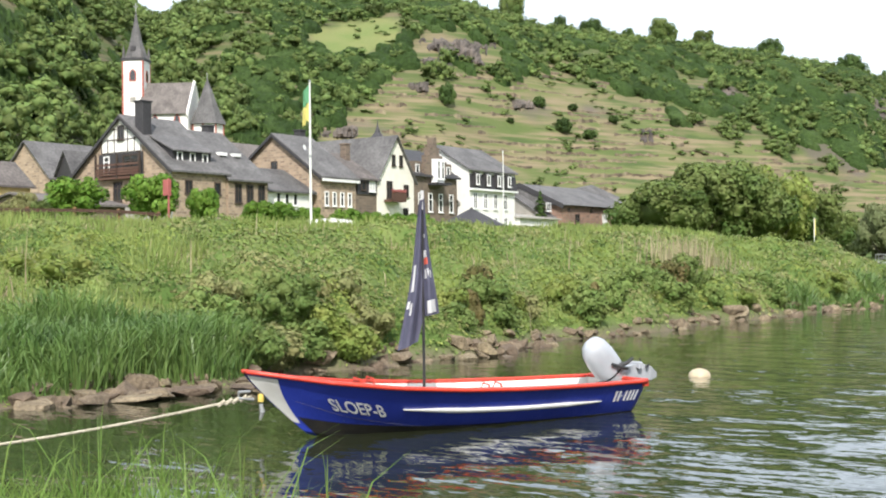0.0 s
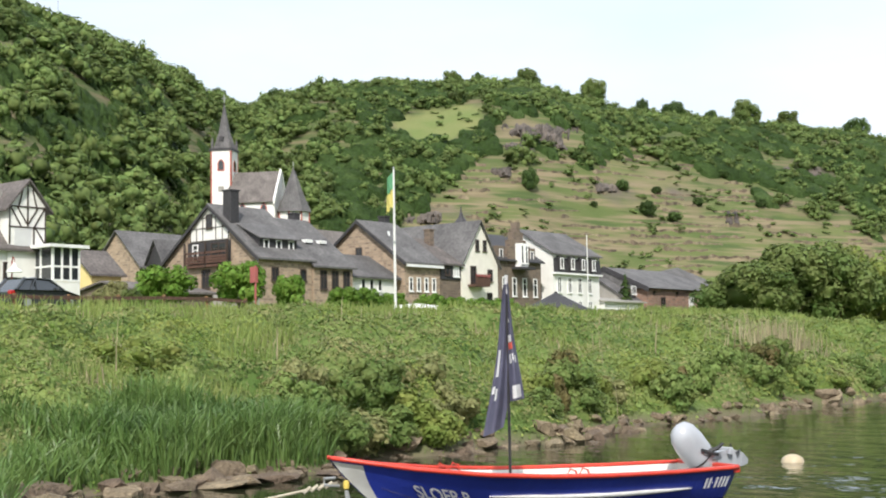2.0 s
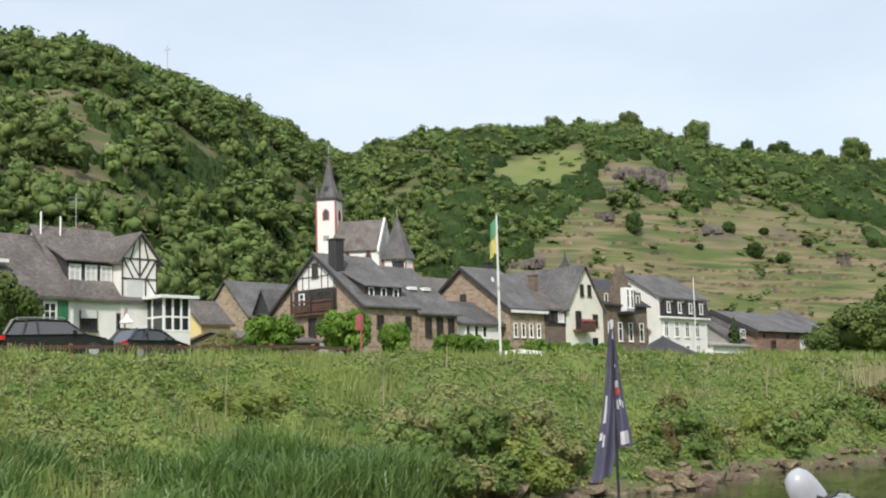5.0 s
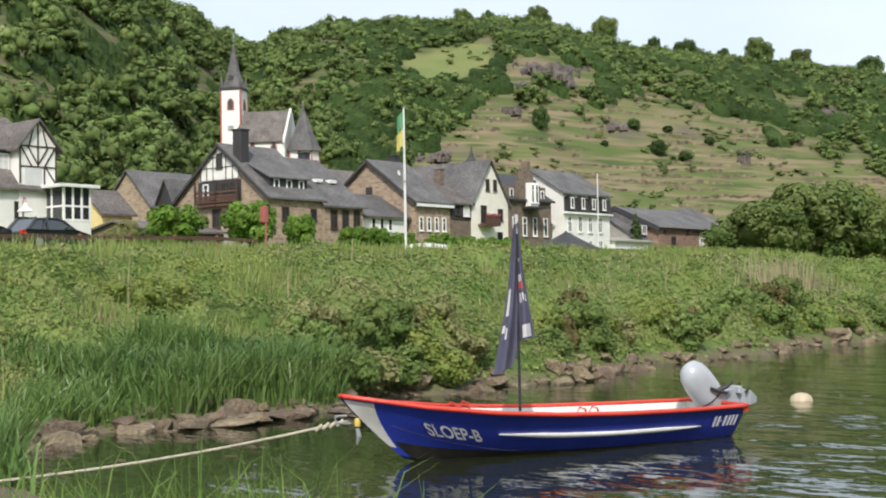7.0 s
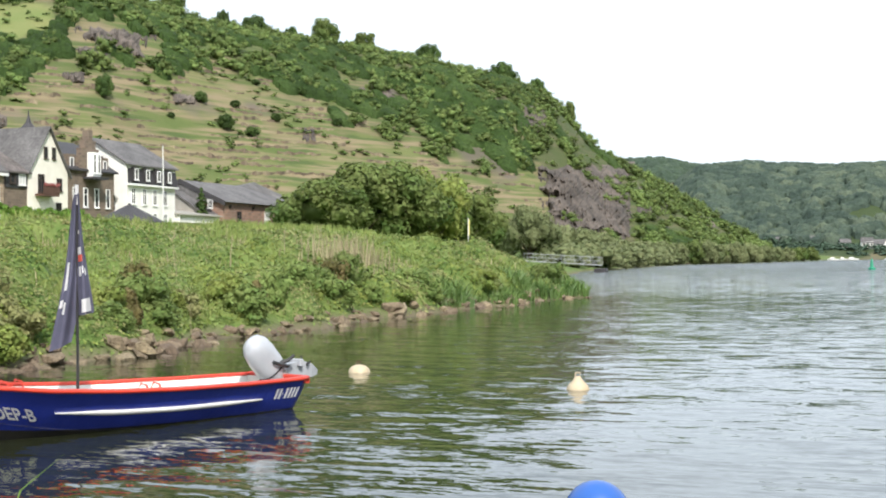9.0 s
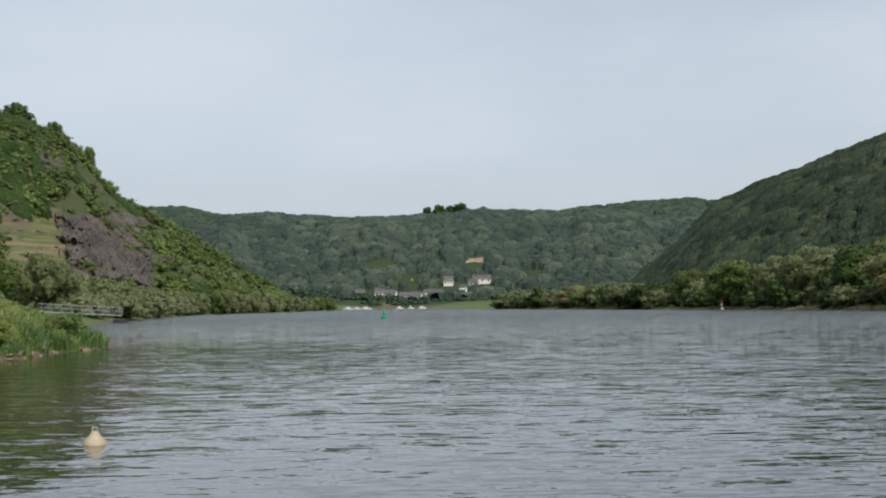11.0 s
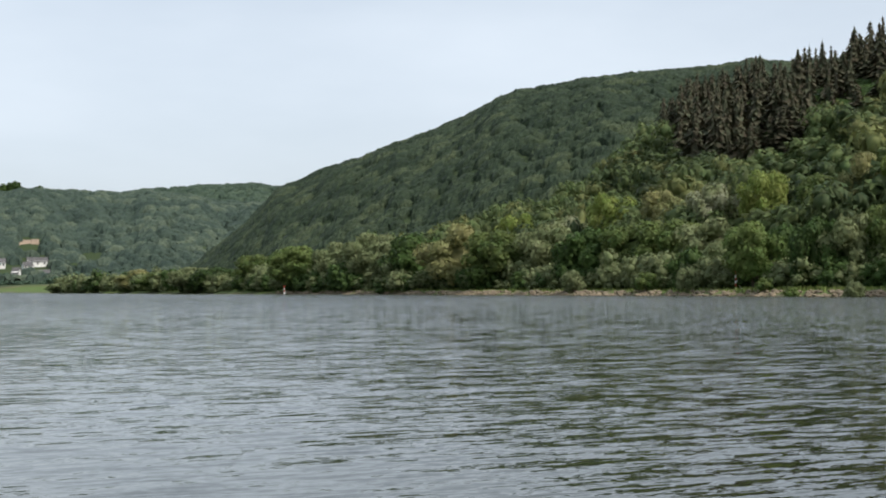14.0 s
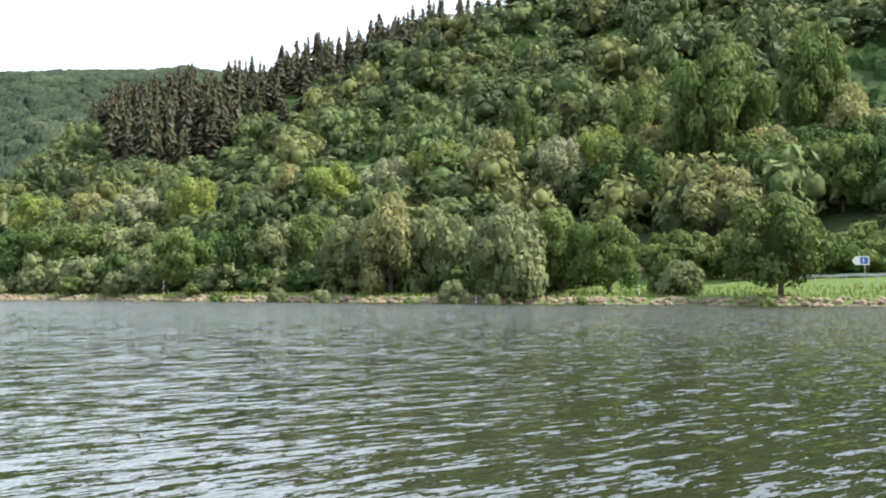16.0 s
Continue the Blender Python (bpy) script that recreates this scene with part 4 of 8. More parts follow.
# ---------------------------------------------------------------- the village
def window_unit(parent, org, face, a, z, w, h, plane, style="white", glass="window_glass"):
    """A window, frame proud of the wall with a recessed pane. face E looks to +X, S to -Y; a is its middle along the wall."""
    fm = {"white": "frame_white", "dark": "timber", "stone": "grey_wall"}[style]
    t, d = 0.09, 0.07
    fr, pn = MB(), MB()

    def bx(mb, a0, a1, z0, z1, d0, d1):
        if face == "E":
            mb.box(plane + d0 - org[0], a0 - org[1], z0 - org[2], plane + d1 - org[0], a1 - org[1], z1 - org[2])
        else:
            mb.box(a0 - org[0], plane - d1 - org[1], z0 - org[2], a1 - org[0], plane - d0 - org[1], z1 - org[2])

    a0, a1, z0, z1 = a - w / 2, a + w / 2, z - h / 2, z + h / 2
    def at(aa, zz, dd):
        return (plane + dd - org[0], aa - org[1], zz - org[2]) if face == "E" else (aa - org[0], plane - dd - org[1], zz - org[2])

    loops = [[at(aa, zz, dd) for aa, zz in ((a0 + k, z0 + k), (a1 - k, z0 + k), (a1 - k, z1 - k), (a0 + k, z1 - k))] for k, dd in ((0, -0.05), (0, d), (t, d), (t, -0.05))]
    fr.loft(loops if face == "E" else [q[::-1] for q in loops])
    bx(pn, a0 + t, a1 - t, z0 + t, z1 - t, -0.04, 0.015)
    win = part("window", fr, fm, parent)
    sill = MB()
    bx(sill, a0 - 0.06, a1 + 0.06, z0 - 0.08, z0, -0.05, d + 0.06)
    part("sill", sill, fm, win)
    bar = MB()
    if w > 0.7:
        bx(bar, a - 0.035, a + 0.035, z0 + t, z1 - t, -0.05, d - 0.02)
        part("glazing_bar", bar, fm, win)
    if h > 1.2:
        bar = MB()
        bx(bar, a0 + t, a1 - t, z0 + h * 0.64, z0 + h * 0.64 + 0.06, -0.05, d - 0.025)
        part("glazing_bar", bar, fm, win)
    part("pane", pn, glass, win)
    return win


def gable_walls(org, x0, x1, y0, y1, zb, ze, zr, axis):
    mb = MB()
    ox, oy, oz = org
    if axis == "y":
        xm = (x0 + x1) / 2
        prof = [(x0, zb), (x1, zb), (x1, ze), (xm, zr), (x0, ze)]
        rings = [[(x - ox, y - oy, z - oz) for x, z in prof] for y in (y0, y1)]
    else:
        ym = (y0 + y1) / 2
        prof = [(y0, zb), (y0, ze), (ym, zr), (y1, ze), (y1, zb)]
        rings = [[(x - ox, y - oy, z - oz) for y, z in prof] for x in (x0, x1)]
    return mb.loft(rings, True, True)


def gable_roof(org, x0, x1, y0, y1, ze, zr, axis, over=0.35, thick=0.16):
    mb = MB()
    o = Vector(org)
    k = 0.3
    if axis == "y":
        m = (x0 + x1) / 2
        for e, s in ((x0, -1), (x1, 1)):
            sl = (zr - ze) / abs(m - e)
            p = [(m, y0 - k, zr), (m, y1 + k, zr), (e + s * over, y1 + k, ze - over * sl), (e + s * over, y0 - k, ze - over * sl)]
            mb.slab([Vector(q) - o + Vector((0, 0, 0.03)) for q in (p if s > 0 else p[::-1])], (0, 0, thick))
    else:
        m = (y0 + y1) / 2
        for e, s in ((y0, -1), (y1, 1)):
            sl = (zr - ze) / abs(m - e)
            p = [(x0 - k, m, zr), (x1 + k, m, zr), (x1 + k, e + s * over, ze - over * sl), (x0 - k, e + s * over, ze - over * sl)]
            mb.slab([Vector(q) - o + Vector((0, 0, 0.03)) for q in (p[::-1] if s > 0 else p)], (0, 0, thick))
    return mb


def house(label, x0, x1, y0, y1, zb, ze, zr, axis, wall, roof, east=(), south=(), category="house", name="house", verge=None):
    org = ((x0 + x1) / 2, (y0 + y1) / 2, zb)
    h = thing(name, org, label, category, "village houses")
    part("wall", gable_walls(org, x0, x1, y0, y1, zb - 2.0, ze, zr, axis), wall, h)
    part("roof", gable_roof(org, x0, x1, y0, y1, ze, zr, axis), roof, h)
    if verge and axis == "y":
        mb, m = MB(), (x0 + x1) / 2
        for e in (x0 - 0.35, x1 + 0.35):
            zz = ze - 0.35 * (zr - ze) / abs(m - x0)
            a, b = Vector((m, y0 - 0.33, zr + 0.1)) - Vector(org), Vector((e, y0 - 0.33, zz + 0.1)) - Vector(org)
            mb.slab([a, b, b - Vector((0, 0, 0.3)), a - Vector((0, 0, 0.3))], (0, -0.05, 0))
        part("bargeboard", mb, verge, h)
    for y, z, w, hh, *st in east:
        window_unit(h, org, "E", y, z, w, hh, x1, *st)
    for x, z, w, hh, *st in south:
        window_unit(h, org, "S", x, z, w, hh, y0, *st)
    return h, org


def block(h, org, name, mb_or_box, material, label=""):
    mb = MB()
    x0, y0, z0, x1, y1, z1 = mb_or_box
    mb.box(x0 - org[0], y0 - org[1], z0 - org[2], x1 - org[0], y1 - org[1], z1 - org[2])
    return part(name, mb, material, h, label)


def chimney(h, org, x, y, z0, z1, w, material="dark_stone"):
    mb = MB()
    mb.box(x - w / 2 - org[0], y - w / 2 - org[1], z0 - org[2], x + w / 2 - org[0], y + w / 2 - org[1], z1 - org[2], 0.03)
    mb.box(x - w / 2 - 0.07 - org[0], y - w / 2 - 0.07 - org[1], z1 - org[2], x + w / 2 + 0.07 - org[0], y + w / 2 + 0.07 - org[1], z1 + 0.12 - org[2])
    part("chimney", mb, material, h)


def shed_dormer(h, org, xf, y0, y1, z0, z1, back, zback, wins, roof, cheek="slate_dark", style="white", glass="window_glass"):
    """A long dormer: front to +X at xf, its roof running back up to the main slope."""
    o = Vector(org)
    mb = MB()
    rings = [[Vector(p) - o for p in ((xf, y, z0), (xf, y, z1), (back, y, zback), (back, y, z0))] for y in (y0, y1)]
    d = part("dormer", mb.loft(rings, True, True), cheek, h)
    rf = MB()
    p = [(xf + 0.3, y0 - 0.25, z1 - 0.05), (xf + 0.3, y1 + 0.25, z1 - 0.05), (back, y1 + 0.25, zback + 0.03), (back, y0 - 0.25, zback + 0.03)]
    rf.slab([Vector(q) - o for q in p], (0, 0, 0.1))
    part("dormer_roof", rf, roof, d)
    for y, w, hh in wins:
        window_unit(h, org, "E", y, (z0 + z1) / 2 + 0.1, w, hh, xf, style, glass)


def beam(mb, face, plane, a0, z0, a1, z1, w=0.16, d=0.05, org=(0, 0, 0)):
    """A timber of the framing, lying on a wall."""
    da, dz = a1 - a0, z1 - z0
    k = math.hypot(da, dz)
    na, nz = -dz / k * w / 2, da / k * w / 2
    q = [(a0 + na, z0 + nz), (a1 + na, z1 + nz), (a1 - na, z1 - nz), (a0 - na, z0 - nz)]
    if face == "S":
        mb.slab([(a - org[0], plane - org[1], z - org[2]) for a, z in q], (0, -d, 0))
    else:
        mb.slab([(plane - org[0], a - org[1], z - org[2]) for a, z in q], (d, 0, 0))


def white_house():
    # long white house with shutters, blinds and a half-timbered cross gable
    h, o = house("white rendered house with brown slate roof and long dormer", -80.2, -71, 41.4, 46.8, 5.2, 8.85, 13.6, "y", "white_wall", "slate_brown",
                 [(42.7, 7.3, 1.25, 1.3, "dark"), (45.2, 7.1, 1.0, 1.5, "dark")])
    block(h, o, "blind", (-70.98, 42.14, 7.45, -70.9, 43.26, 7.95), "blind", "white roller blind half down")
    shed_dormer(h, o, -71.9, 41.7, 46.0, 9.25, 11.15, -75.2, 12.7, [(42.25, 0.85, 1.25), (43.4, 0.85, 1.25), (44.5, 0.85, 1.25)], "slate_brown", "slate_dark", "white", "blind")
    chimney(h, o, -77.0, 46.0, 12.6, 14.2, 0.7)
    for y, z in ((41.6, 14.6), (43.0, 14.4)):
        part("vent_pipe", MB().tube([(-75.0 - o[0], y - o[1], 12.9 - o[2]), (-75.0 - o[0], y - o[1], z - o[2])], 0.06, 6), "frame_white", h)
    a = MB().tube([(-75.8 - o[0], 44.6 - o[1], 13.4 - o[2]), (-75.8 - o[0], 44.6 - o[1], 16.2 - o[2])], 0.03, 6)
    for z, w in ((15.9, 0.5), (15.6, 0.7), (15.2, 0.6)):
        a.tube([(-75.8 - o[0], 44.6 - w - o[1], z - o[2]), (-75.8 - o[0], 44.6 + w - o[1], z - o[2])], 0.018, 4)
    part("aerial", a, "metal_grey", h)
    dish = MB().lathe([(0.02, 0.0), (0.25, 0.05), (0.42, 0.16), (0.44, 0.17)], (0, 0, 0), 12)
    d = part("satellite_dish", dish, "grey_wall", h)
    d.matrix_basis = pose(-72.6 - o[0], 45.3 - o[1], 12.3 - o[2], 75, 0, 110) @ Matrix.Scale(0.8, 4)
    # cross gable
    g, go = house("narrow half-timbered gable built onto the white house", -75.5, -70.9, 45.6, 48.3, 8.9, 11.4, 13.0, "x", "white_wall", "slate_brown")
    tb = MB()
    X = -70.9
    for q in ((45.66, 9.0, 45.66, 11.4), (48.24, 9.0, 48.24, 11.4), (45.6, 11.4, 48.3, 11.4), (45.6, 10.1, 48.3, 10.1), (46.95, 10.1, 46.95, 12.9), (47.4, 9.0, 47.4, 10.1),
              (45.7, 11.4, 46.5, 10.1), (46.2, 11.4, 46.9, 10.3), (47.0, 10.3, 47.7, 11.4), (47.4, 10.1, 48.2, 11.4), (46.3, 11.4, 46.6, 12.5), (47.3, 12.5, 47.6, 11.4), (47.5, 10.1, 48.2, 9.1)):
        beam(tb, "E", X, *q, w=0.085, org=go)
    part("timber_frame", tb, "timber", g, "dark crossed timbers")
    block(g, go, "shutter_door", (-70.92, 46.0, 8.9, -70.86, 47.2, 10.0), "blind", "pale closed shutter")
    g.location.y -= 0.6
    # glazed porch
    pt = thing("glazed_porch", (-71, 48.4, 5.2), "white framed glazed porch with a flat roof", "porch", "village houses")
    po = (-71, 48.4, 5.2)
    block(pt, po, "roof", (-73.5, 46.5, 8.75, -68.6, 49.4, 8.95), "frame_white")
    block(pt, po, "wall", (-73.0, 46.9, 3.2, -69.0, 48.95, 6.6), "white_wall")
    for y in (46.95, 47.6, 48.25, 48.88):
        block(pt, po, "post", (-69.1, y - 0.07, 6.6, -68.96, y + 0.07, 8.75), "frame_white")
    for x in (-70.3, -71.6, -72.9):
        block(pt, po, "post", (x - 0.07, 46.9, 6.6, x + 0.07, 47.04, 8.75), "frame_white")
    for z in (6.62, 7.5):
        block(pt, po, "rail", (-69.09, 47.02, z, -68.98, 48.82, z + 0.12), "frame_white")
        block(pt, po, "rail", (-72.83, 46.92, z, -69.1, 47.03, z + 0.12), "frame_white")
    block(pt, po, "pane", (-69.06, 47.03, 6.74, -69.02, 48.82, 8.75), "window_glass")
    block(pt, po, "pane", (-72.83, 46.96, 6.74, -69.17, 47.0, 8.75), "window_glass")
    lx, ly = polar(57.35, 66)
    lamp = thing("street_lamp", (lx, ly, ground_z(lx, ly)), "slim post with a white enamel bell-shaped lamp shade", "street lamp")
    lz = EYE + 66 * math.tan(radians(3.75)) - ground_z(lx, ly)
    part("post", MB().tube([(-0.35, 0.1, -0.2), (-0.35, 0.1, lz + 0.55), (-0.2, 0.06, lz + 0.75), (0, 0, lz + 0.65), (0, 0, lz + 0.4)], 0.035, 6), "sign_red", lamp)
    part("shade", MB().lathe([(0.40, lz), (0.36, lz + 0.08), (0.16, lz + 0.2), (0.08, lz + 0.42), (0.03, lz + 0.45)], (0, 0, 0), 14), "frame_white", lamp)
    # lower wing with green shutters
    w, wo = house("low white wing with grey slate roof and green shutters", -80.6, -70.4, 31.0, 41.3, 5.2, 8.75, 12.9, "y", "white_wall", "slate_brown",
                  [(39.7, 7.5, 0.9, 1.6)])
    for y in (38.85, 40.55):
        block(w, wo, "shutter", (-70.36, y - 0.35, 6.6, -70.3, y + 0.35, 8.4), "shutter_green", "dark green shutter")
    block(w, wo, "skylight", (-72.4, 36.9, 10.72, -71.7, 37.7, 10.95), "frame_white")


def stone_house():
    x0, x1 = -86.6, -75.0
    h, o = house("quarry-stone house with half-timbered gable, balcony and slate roof", x0, x1, 70, 76, 5.5, 9.65, 14.2, "y", "quarry_stone", "slate",
                 [(71.8, 8.3, 0.8, 1.1, "dark"), (75.0, 8.3, 0.7, 1.0, "dark")], [(-81.3, 8.1, 1.0, 1.6, "dark")], verge="slate_dark")
    block(h, o, "gable_panel", (-83.2, 69.94, 11.25, -78.4, 69.98, 12.35), "white_wall")
    pan = MB()
    pan.slab([(x - o[0], 69.98 - o[1], z - o[2]) for x, z in ((-83.2, 12.35), (-78.4, 12.35), (-80.8, 14.15))], (0, -0.04, 0))
    part("gable_panel", pan, "white_wall", h, "white plaster infill")
    tb = MB()
    for q in ((-83.2, 11.3, -78.4, 11.3), (-83.2, 12.35, -78.4, 12.35), (-83.15, 11.3, -83.15, 12.35), (-78.45, 11.3, -78.45, 12.35), (-81.6, 11.3, -81.6, 13.3), (-80.0, 11.3, -80.0, 13.3),
              (-81.9, 13.2, -79.7, 13.2), (-82.4, 11.35, -82.4, 12.5), (-79.2, 11.35, -79.2, 12.5)):
        beam(tb, "S", 69.94, *q, w=0.06, org=o)
    part("timber_frame", tb, "timber", h, "dark brown timber framing")
    window_unit(h, o, "S", -80.8, 12.9, 0.75, 1.2, 69.93, "dark")
    # dark plate on the gable wall, shade behind the balcony put into colour
    block(h, o, "recess", (-83.5, 69.9, 9.35, -78.2, 69.97, 11.22), "slate_dark", "dark plate painted as shade behind the balcony")
    window_unit(h, o, "S", -79.6, 10.35, 1.9, 1.4, 69.9, "dark")
    window_unit(h, o, "S", -82.5, 10.35, 0.7, 1.4, 69.9, "white")
    bal = block(h, o, "balcony", (-83.5, 69.55, 9.1, -78.2, 69.96, 9.3), "brown_wood", "brown wooden balcony")
    for z in (9.4, 9.62, 9.84, 10.2):
        block(h, o, "balcony_rail", (-83.5, 69.5, z, -78.2, 69.6, z + 0.17), "brown_wood")
    for x in (-83.5, -80.9, -78.2):
        block(h, o, "balcony_post", (x - 0.07, 69.5, 9.1, x + 0.07, 69.62, 11.2), "timber")
    chimney(h, o, -79.0, 70.7, 11.2, 15.3, 0.95, "slate_dark")
    shed_dormer(h, o, -75.9, 71.0, 75.2, 9.95, 11.25, -79.5, 13.0, [(71.7, 0.6, 0.95), (73.1, 0.6, 0.95), (74.5, 0.6, 0.95)], "slate")
    block(h, o, "base_course", (-86.65, 69.9, 3.5, -74.9, 70.0, 7.0), "grey_wall", "pale stone plinth")
    w, wo = house("stone wing with slate roof and three tall windows", -86.2, -74.8, 76.1, 80.8, 5.5, 9.2, 13.5, "y", "quarry_stone", "slate",
                  [(77.2, 8.0, 0.8, 1.6, "dark"), (78.6, 8.0, 0.8, 1.6, "dark"), (80.0, 8.0, 0.8, 1.6, "dark")])
    chimney(w, wo, -81.5, 80.4, 12.0, 14.3, 0.8, "slate_dark")
    for y in (77.5, 79.2):
        block(w, wo, "skylight", (-77.7, y, 11.32, -77.1, y + 0.8, 11.6), "frame_white")
    house("small white house with slate roof and white windows", -83, -75.6, 81.2, 87.5, 5.5, 8.5, 10.6, "y", "white_wall", "slate",
          [(83.0, 7.8, 0.6, 1.1), (84.1, 7.8, 0.6, 1.1), (85.2, 7.8, 0.6, 1.1)])


def street_row():
    h, o = house("tall quarry-stone house with slate roof", -86.3, -75, 88, 93, 5.5, 10.05, 14.1, "y", "quarry_stone", "slate",
                 [(88.8, 8.0, 0.55, 1.3), (89.9, 8.0, 0.55, 1.3), (91.0, 8.0, 0.55, 1.3), (92.1, 8.0, 0.55, 1.3)],
                 [(-80.6, 11.2, 0.8, 0.9, "dark"), (-77.2, 8.4, 1.2, 1.5)], verge="slate_dark")
    chimney(h, o, -81.5, 92.6, 13.2, 14.9, 0.8, "slate_dark")
    d = part("satellite_dish", MB().lathe([(0.02, 0.0), (0.25, 0.05), (0.42, 0.16), (0.44, 0.17)], (0, 0, 0), 12), "frame_white", h)
    d.matrix_basis = pose(-78.3 - o[0], 89.5 - o[1], 12.9 - o[2], 80, 0, 100) @ Matrix.Scale(0.6, 4)
    block(h, o, "gutter_board", (-74.72, 87.9, 9.55, -74.6, 93.2, 9.8), "frame_white")
    w, wo = house("low wing with dark slate-hung upper wall", -84, -75.1, 93.2, 96.3, 5.5, 10.1, 12.7, "y", "dark_stone", "slate_brown")
    block(w, wo, "slate_hanging", (-75.12, 93.25, 8.6, -75.0, 96.25, 10.1), "slate_dark", "slate-hung wall")
    window_unit(w, wo, "E", 94.2, 9.4, 0.7, 0.8, -75.0, "dark")
    window_unit(w, wo, "E", 95.5, 9.4, 0.9, 1.0, -75.0, "white", "blind")
    chimney(w, wo, -78.5, 95.8, 11.8, 13.6, 0.7, "dark_stone")
    h, o = house("cream rendered gabled house with slate roof and flowered balcony", -87, -75, 96.4, 102.2, 5.5, 10.3, 14.4, "x", "cream_wall", "slate",
                 [(98.9, 12.1, 0.55, 1.1, "dark"), (100.1, 12.1, 0.55, 1.1, "dark"), (98.2, 9.2, 0.9, 1.7, "dark"), (100.9, 9.2, 0.8, 1.2, "dark"), (100.8, 6.9, 0.8, 1.2, "dark")])
    block(h, o, "balcony", (-74.98, 97.3, 8.0, -74.0, 99.6, 8.2), "brown_wood")
    block(h, o, "balcony_front", (-74.05, 97.3, 8.2, -73.98, 99.6, 9.0), "brown_wood")
    fl = leaf_quads(np.stack([np.full(90, -73.95), np.linspace(97.3, 99.6, 90), 9.05 + 0.1 * np.sin(np.arange(90))], -1) - np.array(o), np.tile([1.0, 0, 0.5], (90, 1)), 0.13, np.random.default_rng(5))
    part("balcony_flowers", arrays("balcony_flowers", *fl, "sign_red"), None, h, "red geraniums")
    tw = MB().box(-79.4 - o[0], 101.2 - o[1], 12.5 - o[2], -78.6 - o[0], 102.0 - o[1], 14.8 - o[2], 0.05)
    part("turret", tw, "slate_dark", h)
    part("turret_roof", MB().lathe([(0.75, 14.8 - o[2]), (0.3, 15.3 - o[2]), (0.1, 15.9 - o[2]), (0.015, 16.6 - o[2])], (-79 - o[0], 101.6 - o[1], 0), 8), "slate_dark", h)
    # ornate stone house
    h, o = house("dark stone house with stepped gable and white oriel window", -85, -75, 102.4, 109.8, 5.5, 10.9, 13.9, "y", "dark_stone", "slate_dark",
                 [(103.3, 8.2, 0.7, 1.9), (105.0, 8.2, 0.7, 1.9), (106.8, 8.2, 0.7, 1.9), (108.7, 8.2, 0.7, 1.9)])
    for y0, y1, z0, z1 in ((103.9, 107.5, 10.6, 12.2), (104.4, 107.0, 12.2, 13.0), (104.9, 106.5, 13.0, 13.8), (105.4, 106.0, 13.8, 14.8)):
        block(h, o, "stepped_gable", (-75.6, y0, z0, -74.85, y1, z1), "dark_stone")
    block(h, o, "oriel", (-74.9, 105.1, 10.2, -74.2, 106.4, 12.6), "frame_white", "white painted oriel")
    for y in (105.4, 106.1):
        window_unit(h, o, "E", y, 11.5, 0.5, 1.9, -74.2)
    block(h, o, "oriel_base", (-74.9, 104.5, 9.95, -73.7, 107.0, 10.18), "slate_dark")
    for y in (103.1, 108.5):
        block(h, o, "dormer", (-76.5, y - 0.6, 10.9, -75.2, y + 0.6, 12.3), "dark_stone")
        window_unit(h, o, "E", y, 11.5, 0.6, 1.0, -75.2)
    # white house with mansard
    h, o = house("large white house with slate mansard roof and dormers", -84, -75, 112.1, 121.2, 5.2, 12.0, 14.7, "y", "white_wall", "slate",
                 [(113.2 + 2.0 * i, 8.7, 0.8, 1.7) for i in range(4)] + [(113.2 + 2.0 * i, 6.3, 0.8, 1.5) for i in range(4)],
                 [(-77.0, 10.6, 0.9, 1.3), (-76.8, 8.0, 0.9, 1.7), (-78.2, 12.4, 0.6, 0.9, "dark")])
    m = MB()
    m.loft([[(x - o[0], y - o[1], z - o[2]) for x, z in ((-75.0, 10.0), (-74.75, 10.0), (-75.1, 12.15), (-75.3, 12.15))] for y in (112.2, 121.4)], True, True)
    part("mansard_slope", m, "slate_dark", h)
    for i in range(4):
        block(h, o, "dormer", (-75.3, 112.75 + 2.1 * i, 10.3, -74.6, 113.65 + 2.1 * i, 11.7), "slate_dark")
        window_unit(h, o, "E", 113.2 + 2.1 * i, 10.95, 0.6, 1.15, -74.6)
    block(h, o, "cornice", (-74.98, 112.0, 9.78, -74.6, 121.4, 9.98), "frame_white")
    house("low white annex with flat white parapet", -83, -74.5, 121.4, 130, 5.2, 7.0, 7.6, "y", "white_wall", "grey_wall", name="annex", category="annex")
    house("small grey house with dark slate roof", -90, -83, 128, 134.5, 5.2, 8.6, 11.3, "y", "grey_wall", "slate_dark", [(129.6, 7.7, 0.9, 1.0), (132.0, 7.7, 0.9, 1.0)])
    h, o = house("grey gabled cottage with one white dormer window", -84, -76, 129, 133, 5.2, 7.4, 10.0, "y", "grey_wall", "slate", [(130.4, 8.6, 1.0, 1.0)])
    # brick hall with hipped end
    o = (-80, 142, 5.2)
    h = thing("house", o, "long brick-red stone hall with grey hipped slate roof", "house", "village houses")
    block(h, o, "wall", (-86, 131.7, 3.2, -75, 154, 8.9), "brick_stone")
    rf = MB()
    A, B, C, D = (-86.5, 131.3, 8.85), (-74.5, 131.3, 8.85), (-74.5, 154.5, 8.85), (-86.5, 154.5, 8.85)
    E, F, G = (-80.5, 131.3, 11.6), (-80.5, 146, 11.6), (-80.5, 149.5, 12.3)
    rf.add([Vector(p) - Vector(o) for p in (A, B, C, D, E, F, G)], [(0, 1, 4), (1, 2, 6, 5, 4), (2, 3, 6), (3, 0, 4, 5, 6), (3, 2, 1, 0)])
